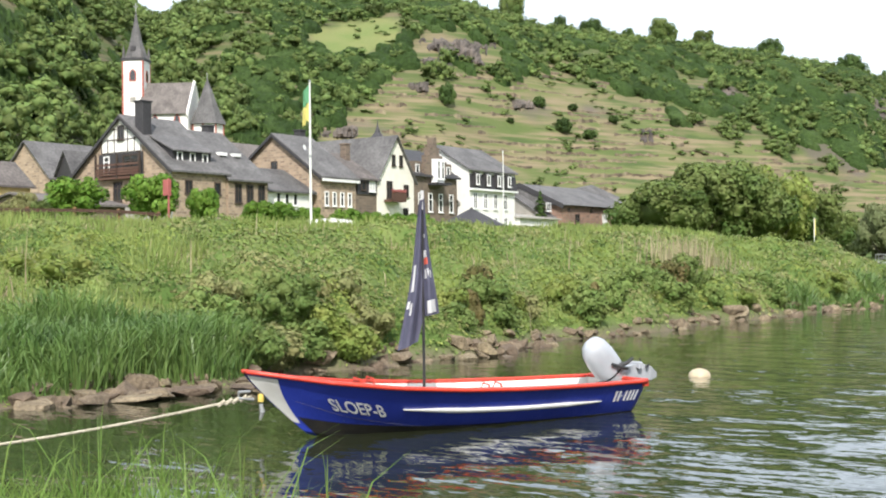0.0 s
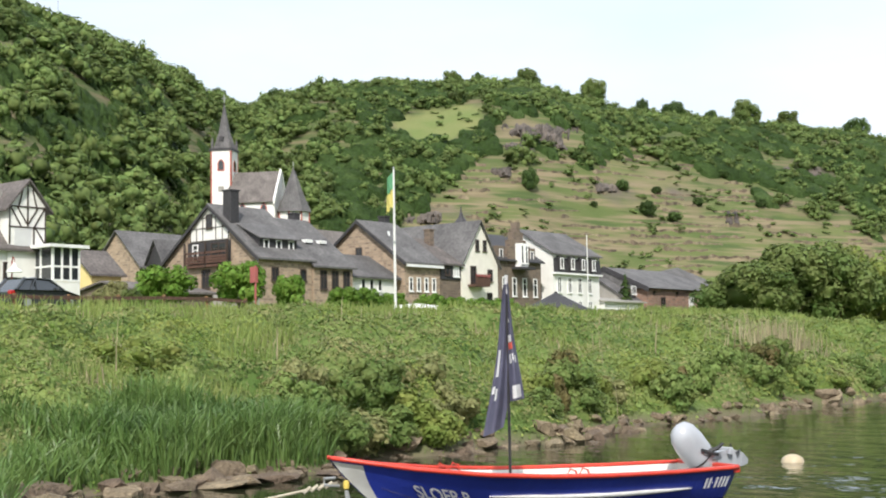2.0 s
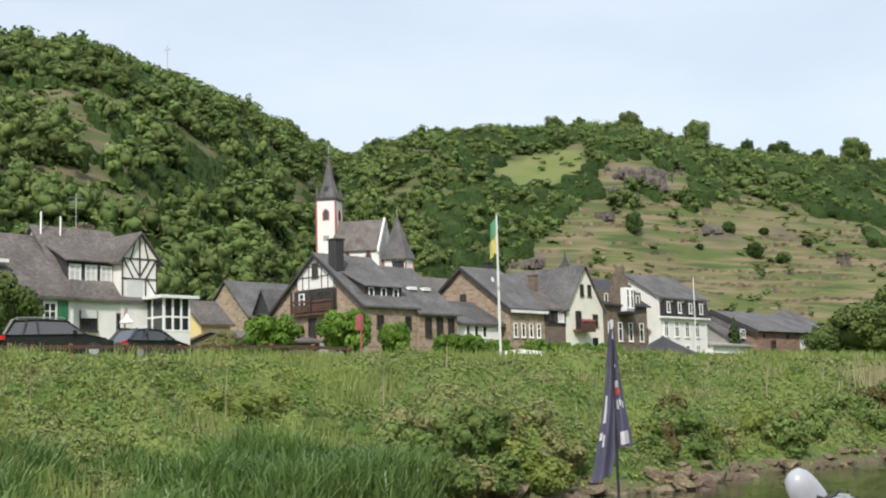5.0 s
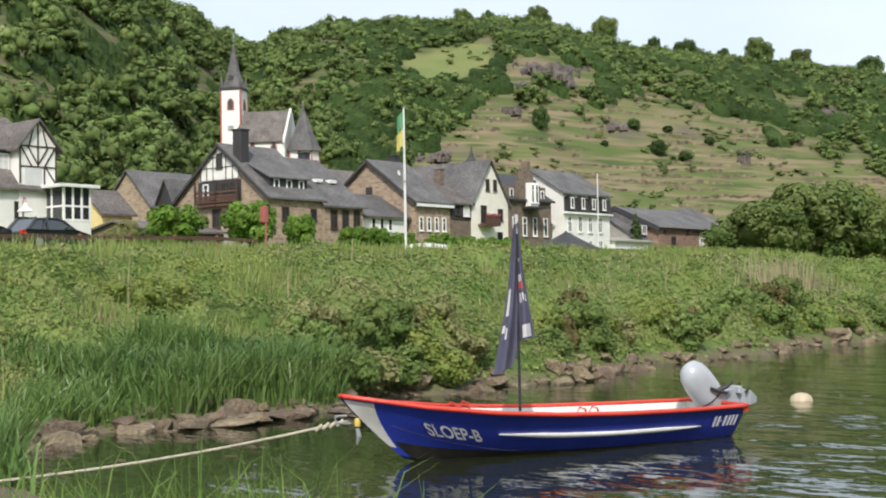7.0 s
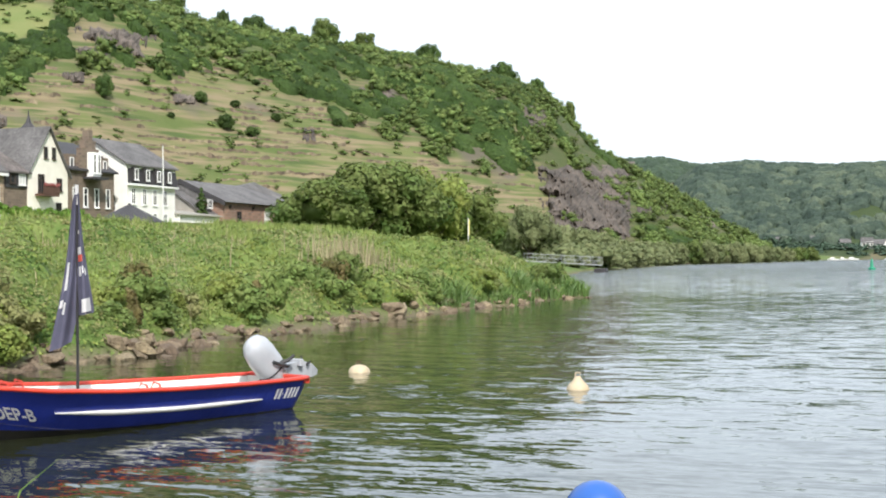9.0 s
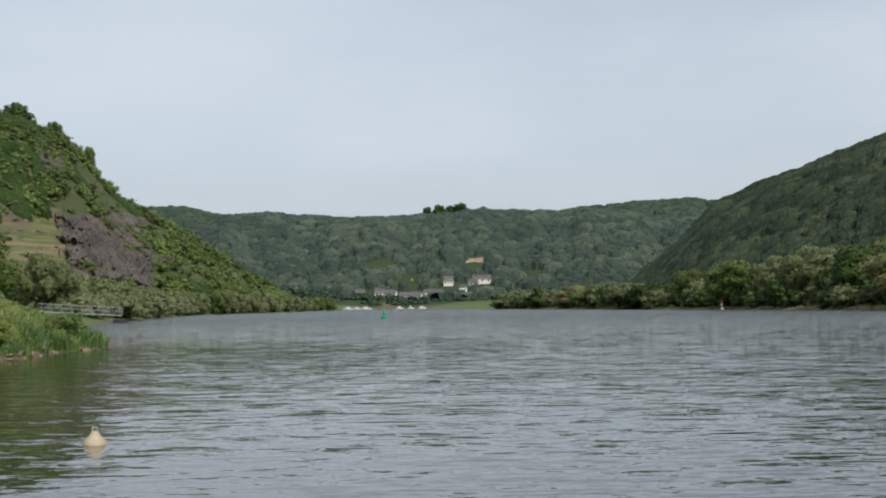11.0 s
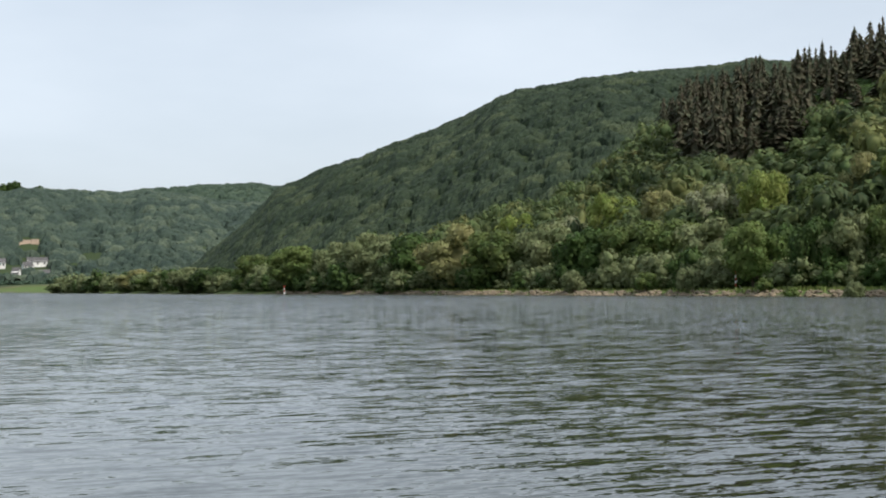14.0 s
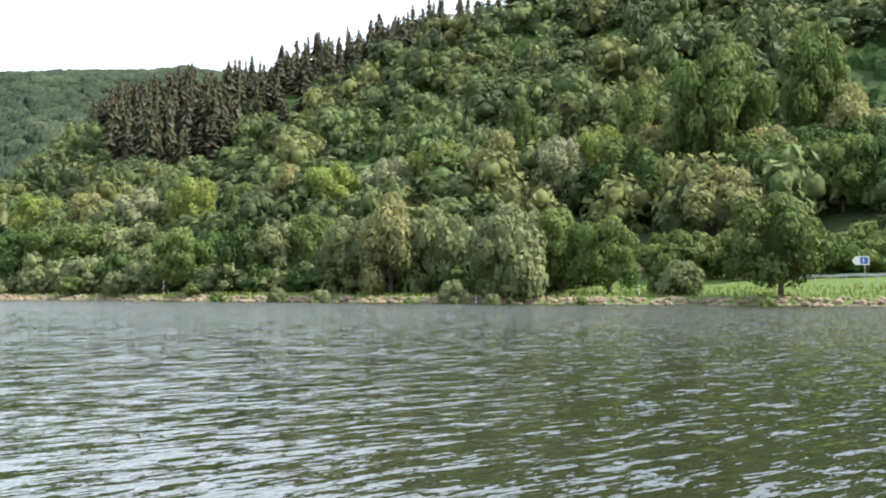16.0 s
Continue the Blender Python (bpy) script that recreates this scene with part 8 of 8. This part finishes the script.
def bank_cover():
    rng = np.random.default_rng(23)
    # brambles, nettles and herbs in mounds, with a dark tangle below the leaves
    gy, gd = np.geomspace(6.3, 80, 330), np.concatenate([np.arange(0.1, 9, 0.17), np.arange(9, 19.5, 0.3)])
    Y, D = np.meshgrid(gy, gd, indexing="ij")
    X = bank_xy(Y, D)
    G, _ = land(X, Y)
    fx, fy = X.ravel(), Y.ravel()
    big, mid_, small = (value_noise(fx, fy, w, k).reshape(X.shape) for w, k in ((2.9, 2.0), (1.15, 8.0), (0.5, 5.0)))
    H = np.clip(0.30 + 0.8 * big + 0.62 * mid_ + 0.2 * small, 0.0, 1.15) * smooth01((D - 0.25) / 0.9) * (1 - 0.75 * smooth01((D - 7) / 4))
    reedy = smooth01((np.interp(Y, [6, 10.5, 14, 15.2], [3.6, 3.0, 2.2, 0.0]) - D) / 0.6)
    H = H * (1 - 0.75 * reedy)
    bare = value_noise(fx, fy, 3.4, 12.0).reshape(X.shape)
    H = H * (1 - smooth01((bare - 0.27) / 0.10) * (D > 1.8))
    P = np.stack([X, Y, G + H], -1)
    du, dv = np.gradient(P, axis=0), np.gradient(P, axis=1)
    N = np.cross(du, dv)
    N *= np.sign(N[..., 2:3])
    N /= np.linalg.norm(N, axis=2)[..., None] + 1e-9
    ny, nd = X.shape
    i, j = np.meshgrid(np.arange(ny - 1), np.arange(nd - 1), indexing="ij")
    f = np.stack([i * nd + j, i * nd + j + 1, (i + 1) * nd + j + 1, (i + 1) * nd + j], -1).reshape(-1, 4)
    tangle = P - N * 0.035 - np.array([0, 0, 0.05])
    single("bramble_tangle", arrays("bramble_tangle", tangle.reshape(-1, 3), f, "leaf_mid", True), "dark tangle of bramble stems below the leaves", "undergrowth", kind="stuff")
    n = 380000
    u, v = (ny - 1.001) * rng.uniform(0, 1, n) ** 1.05, (nd - 1.001) * rng.uniform(0, 1, n) ** 1.15
    iu, iv = u.astype(int), v.astype(int)
    du, dv = (u - iu)[:, None], (v - iv)[:, None]

    def on(A):
        A = A.reshape(ny, nd, -1)
        return A[iu, iv] * (1 - du) * (1 - dv) + A[iu + 1, iv] * du * (1 - dv) + A[iu, iv + 1] * (1 - du) * dv + A[iu + 1, iv + 1] * du * dv

    c, nrm, hh, bg_ = on(P), on(N), on(H)[:, 0], on(big)[:, 0]
    kind = value_noise(c[:, 0], c[:, 1], 2.2, 30.0) + 0.22 * rng.normal(0, 1, n)
    q = (hh > 0.05) | (rng.uniform(0, 1, n) < 0.14)
    c, nrm, kind, bg_ = c[q], nrm[q], kind[q], bg_[q]
    n = len(c)
    dist = np.hypot(c[:, 0], c[:, 1])
    c = c + nrm * rng.uniform(-0.05, 0.075, n)[:, None]
    size = (0.014 + 0.0008 * dist) * np.where(bg_ > 0.05, 1.15, 0.9)
    for lo, hi, m, lab in ((-9, -0.26, "leaf_olive", "yellow-green herbs on the bank"), (-0.26, 0.2, "leaf_mid", "green brambles and nettles on the bank"), (0.2, 9, "leaf_fresh", "bright green herbs on the bank")):
        q = np.where((kind >= lo) & (kind < hi))[0]
        single("bank_herbs", arrays("bank_herbs", *leaf_tris(c[q], nrm[q], size[q], rng, 0.42), m), lab, "undergrowth", kind="stuff")
    # straw and dead stems in the bare spots
    q = np.where((H.ravel() < 0.05) & (D.ravel() > 1.8) & (D.ravel() < 13) & (Y.ravel() > 8))[0]
    q = rng.choice(q, min(9000, 4 * len(q)))
    x, y = fx[q] + rng.normal(0, 0.12, len(q)), fy[q] + rng.normal(0, 0.12, len(q))
    z, _ = land(x, y)
    single("bank_straw", arrays("bank_straw", *blades(x, y, z, rng.uniform(0.08, 0.28, len(q)), 0.005 + 0.0003 * np.hypot(x, y), rng, 1.2), "dry_stalk"), "flattened dry straw in bare spots of the bank", "straw", kind="stuff")
    # meadow grass over everything
    n = 60000
    x, y, z, d = bank_points(n, 6.5, 78, 0.8, 19.0, rng, 1.7)
    thick = value_noise(x, y, 3.5, 41.0)
    q = thick + 0.5 * smooth01((d - 8) / 3) * smooth01((y - 14) / 6) + 0.28 * smooth01((y - 18) / 10) > 0.08
    x, y, z, d = x[q], y[q], z[q], d[q]
    h = (0.32 + 0.35 * np.clip(thick[q], 0, 1)) * rng.uniform(0.6, 1.35, len(x)) * (1 - 0.55 * smooth01((d - 8) / 4))
    single("bank_grass", arrays("bank_grass", *blades(x, y, z, h, 0.0048 + 0.00028 * np.hypot(x, y), rng), "grass_blade"), "tall green meadow grass on the bank", "grass", kind="stuff")
    n = 9000
    x, y, z, d = bank_points(n, 8, 70, 10.5, 15.5, rng, 1.3)
    q = value_noise(x, y, 5, 77.0) > -0.15
    x, y, z = x[q], y[q], z[q]
    h = rng.uniform(0.25, 0.55, len(x))
    single("crest_grass", arrays("crest_grass", *blades(x, y, z, h, 0.006 + 0.0003 * np.hypot(x, y), rng), "grass_blade"), "long seeding grass along the top of the bank", "grass", kind="stuff")
    # broad dark reeds by the water
    n = 11000
    y = np.concatenate([6.3 + 8.2 * rng.uniform(0, 1, n), 41 + 19 * rng.uniform(0, 1, 5000)])
    d = np.concatenate([0.2 + rng.uniform(0, 1, n) * np.interp(y[:n], [6, 10.5, 14, 15], [3.6, 3.0, 2.0, 1.2]), rng.uniform(0.1, 1.6, 5000)])
    x = bank_xy(y, d)
    z, _ = land(x, y)
    g = value_noise(x, y, 1.3, 3.0)
    q = g > -0.22
    x, y, z, g = x[q], y[q], z[q], g[q]
    h = (0.43 + 0.68 * np.clip(g, -0.3, 0.6)) * rng.uniform(0.55, 1.25, len(x))
    single("reed_bed", arrays("reed_bed", *blades(x, y, z, h, 0.009 + 0.0003 * np.hypot(x, y), rng, 0.75), "reed_blade"), "tall blue-green reed grass at the water's edge", "reeds", kind="stuff")
    # dry stalks and the pale dead reed patch
    xs, ys, hs = [], [], []
    for cy, cd, sy, sd, k, hh in ((39.5, 3.4, 1.3, 0.7, 420, 1.35), (22, 6.5, 1.6, 0.8, 150, 0.5), (30, 8.5, 3.0, 1.0, 200, 0.5), (24, 4.0, 6, 2, 14, 1.2), (45, 6, 7, 3, 14, 0.9), (14, 6, 3, 2, 8, 0.9), (11, 4.5, 1.2, 0.6, 120, 0.35), (19.5, 4.6, 0.9, 0.5, 160, 0.3), (26, 3.4, 1.2, 0.5, 160, 0.3), (33, 5.0, 1.6, 0.6, 160, 0.35)):
        yy = rng.normal(cy, sy, k)
        xs.append(bank_xy(yy, np.abs(rng.normal(cd, sd, k))))
        ys.append(yy)
        hs.append(hh * rng.uniform(0.5, 1.15, k))
    x, y, h = np.concatenate(xs), np.concatenate(ys), np.concatenate(hs)
    z, _ = land(x, y)
    single("dry_stalks", arrays("dry_stalks", *blades(x, y, z, h, 0.006 + 0.0003 * np.hypot(x, y), rng, 0.18), "dry_stalk"), "pale dry reed stalks and straw", "dry reeds", kind="stuff")
    # the tuft of grass in front
    n = 9500
    a, r = rng.uniform(37.5, 75, n), rng.uniform(4.6, 7.6, n)
    edge = 40.5 + 3.0 * np.array([noise.noise(Vector((q * 1.7, 0, 4))) for q in r])
    x, y = polar(a, r)
    q = (y < np.interp(x, [-12, -7, -4.5, -3.2], [6.7, 5.6, 5.0, 4.4])) & ((a > edge) | (rng.uniform(0, 1, n) < 0.05))
    x, y, r = x[q], y[q], r[q]
    z, _ = land(x, y)
    h = rng.uniform(0.3, 0.68, len(x)) + np.where(rng.uniform(0, 1, len(x)) < 0.07, 0.32, 0)
    single("foreground_grass", arrays("foreground_grass", *blades(x, y, np.maximum(z, -0.05), h, np.full(len(x), 0.0058), rng, 0.5), "grass_lush"), "lush green grass at the near water's edge", "grass", kind="stuff")
    k = 900
    i = rng.integers(0, len(x), k)
    c = np.stack([x[i], y[i], np.maximum(z[i], 0) + rng.uniform(0.1, 0.45, k)], -1)
    single("foreground_herbs", arrays("foreground_herbs", *leaf_quads(c, np.tile([0.2, -0.4, 0.7], (k, 1)), np.full(k, 0.05), rng, 0.6, 0.4), "leaf_fresh"), "small leafy herbs among the grass", "undergrowth", kind="stuff")


bank_cover()


def bank_bushes():
    rng = np.random.default_rng(29)
    rows = [(14.4, 0.35, 1.4, 0.9, "leaf_mid"), (15.2, 0.3, 1.3, 0.8, "leaf_olive"), (16.0, 0.35, 1.2, 0.75, "leaf_mid"), (16.9, 0.4, 1.1, 0.7, "leaf_fresh"), (14.9, 1.3, 1.5, 1.1, "leaf_mid"), (16.6, 1.6, 1.8, 1.35, "leaf_mid"), (17.9, 1.5, 1.5, 1.2, "leaf_olive"), (15.6, 2.0, 1.4, 1.1, "leaf_olive"), (20.8, 1.3, 1.2, 0.9, "leaf_fresh"), (23.4, 1.6, 1.5, 1.1, "leaf_mid"), (24.6, 1.8, 1.1, 1.2, "leaf_red"),
            (27.2, 1.5, 1.6, 1.0, "leaf_fresh"), (30.3, 1.5, 1.9, 1.25, "leaf_mid"), (33.2, 1.6, 1.8, 1.2, "leaf_mid"), (35.2, 1.6, 1.7, 1.4, "leaf_red"), (36.2, 2.0, 1.6, 1.3, "leaf_mid"), (13.6, 4.6, 1.8, 0.9, "leaf_fresh"),
            (12.2, 5.4, 1.4, 0.8, "leaf_fresh"), (18.8, 0.9, 0.7, 0.45, "leaf_red"), (41.0, 1.2, 1.6, 1.0, "leaf_mid"), (46.0, 1.2, 1.8, 1.0, "leaf_fresh"), (51.0, 1.2, 1.7, 1.0, "leaf_mid"), (55.5, 1.4, 1.9, 1.1, "leaf_mid"),]
    for k in range(20):
        rows.append((15.2 + 27 * (k + rng.uniform(0, 0.8)) / 20, rng.uniform(0.75, 1.25), rng.uniform(0.8, 1.5), rng.uniform(0.55, 1.0), ("leaf_mid", "leaf_fresh", "leaf_olive", "leaf_mid", "leaf_red")[k % 5]))
    names = {"leaf_mid": "leafy green bush on the bank", "leaf_olive": "yellow-green bush above the waterside stones", "leaf_fresh": "bright green leafy bush on the bank", "leaf_red": "reddish-brown leafy bush on the bank"}
    for i, (y, d, w, h, m) in enumerate(rows):
        x = float(bank_xy(np.array(y), d))
        v, f = crown(300 + i, 13, 2000, 0.05 / w + 0.0011 * math.hypot(x, y) / w, 1, 1, 1, 0.85)
        v = v * np.array([w / 2, w / 2, h / 1.5])
        single("bank_bush", arrays("bank_bush", v, f, m, True), names[m], "bush", (x, y, ground_z(x, y) - 0.12), group="bushes on the bank")


def rocks():
    rng = np.random.default_rng(37)
    base = []
    for k in range(9):
        bm = bmesh.new()
        size = np.array([1.0, rng.uniform(0.6, 0.9), rng.uniform(0.4, 0.7)])
        for p in rng.normal(0, 1, (18, 3)):
            p = np.sign(p) * np.abs(p / np.linalg.norm(p)) ** 0.75
            bm.verts.new(p * size * rng.uniform(0.85, 1.0))
        hull_ = bmesh.ops.convex_hull(bm, input=bm.verts)
        bmesh.ops.delete(bm, geom=[q for q in set(hull_["geom_interior"] + hull_["geom_unused"]) if isinstance(q, bmesh.types.BMVert)], context="VERTS")
        me = bpy.data.meshes.new("rock")
        bm.to_mesh(me)
        bm.free()
        me.materials.append(MATS["rock"])
        base.append(me)
    for i in range(285):
        y = 8.3 + 49 * rng.uniform(0, 1) ** 1.35
        d = rng.uniform(-0.3, 0.55)
        if i >= 230:
            y, d = rng.uniform(8.0, 14.0), rng.uniform(-0.45, 0.2)
        x = float(bank_xy(np.array(y), d))
        s = (0.75 if i >= 230 else 1.0) * rng.uniform(0.09, 0.24) * (1.7 if rng.uniform() < 0.2 else 1)
        o = single("rock", base[i % 9], "weathered brown stone at the water's edge", "rock", group="waterside stones")
        o.matrix_basis = pose(x, y, max(-0.05, ground_z(x, y)) + s * 0.16, rng.uniform(-20, 20), rng.uniform(-20, 20), rng.uniform(0, 360))
        o.scale = (s, s, s * rng.uniform(0.8, 1.2))
    # flat pale slabs in the cove
    for i, (y, d, s) in enumerate(((11.2, -0.5, 0.4), (11.7, -0.45, 0.36), (12.2, -0.5, 0.34), (11.5, -0.15, 0.36), (12.6, -0.2, 0.36), (10.7, -0.3, 0.32), (13.1, -0.45, 0.26), (12.0, -0.1, 0.3), (12.9, -0.55, 0.22), (11.0, -0.1, 0.26))):
        x = float(bank_xy(np.array(y), d))
        o = single("rock", base[i % 9], "flat pale stone slab at the water's edge", "rock", group="waterside stones")
        o.matrix_basis = pose(x, y, 0.06, rng.uniform(-6, 6), rng.uniform(-6, 6), rng.uniform(0, 360))
        o.scale = (s, s * 0.8, s * 0.42)
    # stone edging of the far bank
    pieces = []
    vv, ff = lumpy(1, 70, 0.4, 1.5)
    for i in range(1500):
        y = rng.uniform(40, 330)
        x = np.interp(y, RIGHT_Y, RIGHT_X) + rng.uniform(-0.3, 2.2) - 0.6 * math.sin(y * 0.11) - 0.3 * math.sin(y * 0.5)
        s = rng.uniform(0.2, 0.5)
        a = rng.uniform(0, 6.28)
        p = np.stack([(vv[:, 0] * math.cos(a) - vv[:, 1] * math.sin(a)) * s + x, (vv[:, 0] * math.sin(a) + vv[:, 1] * math.cos(a)) * s + y, vv[:, 2] * s * 0.6 + max(0, ground_z(x, y))], -1)
        pieces.append((p, ff))
    single("stone_edging", arrays("stone_edging", *join(pieces), "rock"), "pale rubble stones edging the far bank", "stones", kind="stuff")


bank_bushes()
rocks()


def far_meadow():
    rng = np.random.default_rng(43)
    n = 9000
    y = rng.uniform(35, 300, n)
    d = rng.uniform(1.2, 15, n)
    x = np.interp(y, RIGHT_Y, RIGHT_X) + d
    z, _ = land(x, y)
    h = 0.35 + 0.5 * np.clip(value_noise(x, y, 7, 2.0), 0, 1)
    single("far_grass", arrays("far_grass", *blades(x, y, z, h, np.full(n, 0.10), rng, 0.5), "grass_blade"), "green grass strip on the far bank", "grass", kind="stuff")
    d_ = thing("upturned_dinghy", (*polar(40.0, 47), ground_z(*polar(40.0, 47)) - 0.12), "small white upturned dinghy lying in the grass", "boat", turn=45)
    rings = [[(q, -k, 0.05), (q, -k * 0.9, hh * 0.7), (q, 0, hh), (q, k * 0.9, hh * 0.7), (q, k, 0.05)] for q, k, hh in ((-0.9, 0.45, 0.35), (-0.3, 0.55, 0.42), (0.4, 0.5, 0.42), (0.8, 0.25, 0.36), (0.95, 0.04, 0.3))]
    part("hull", MB().loft(rings, False), "hull_white", d_, "", True)
    part("keel", MB().tube([(-0.9, 0, 0.36), (0.0, 0, 0.44), (0.9, 0, 0.34)], 0.03, 6), "hull_white", d_)


far_meadow()
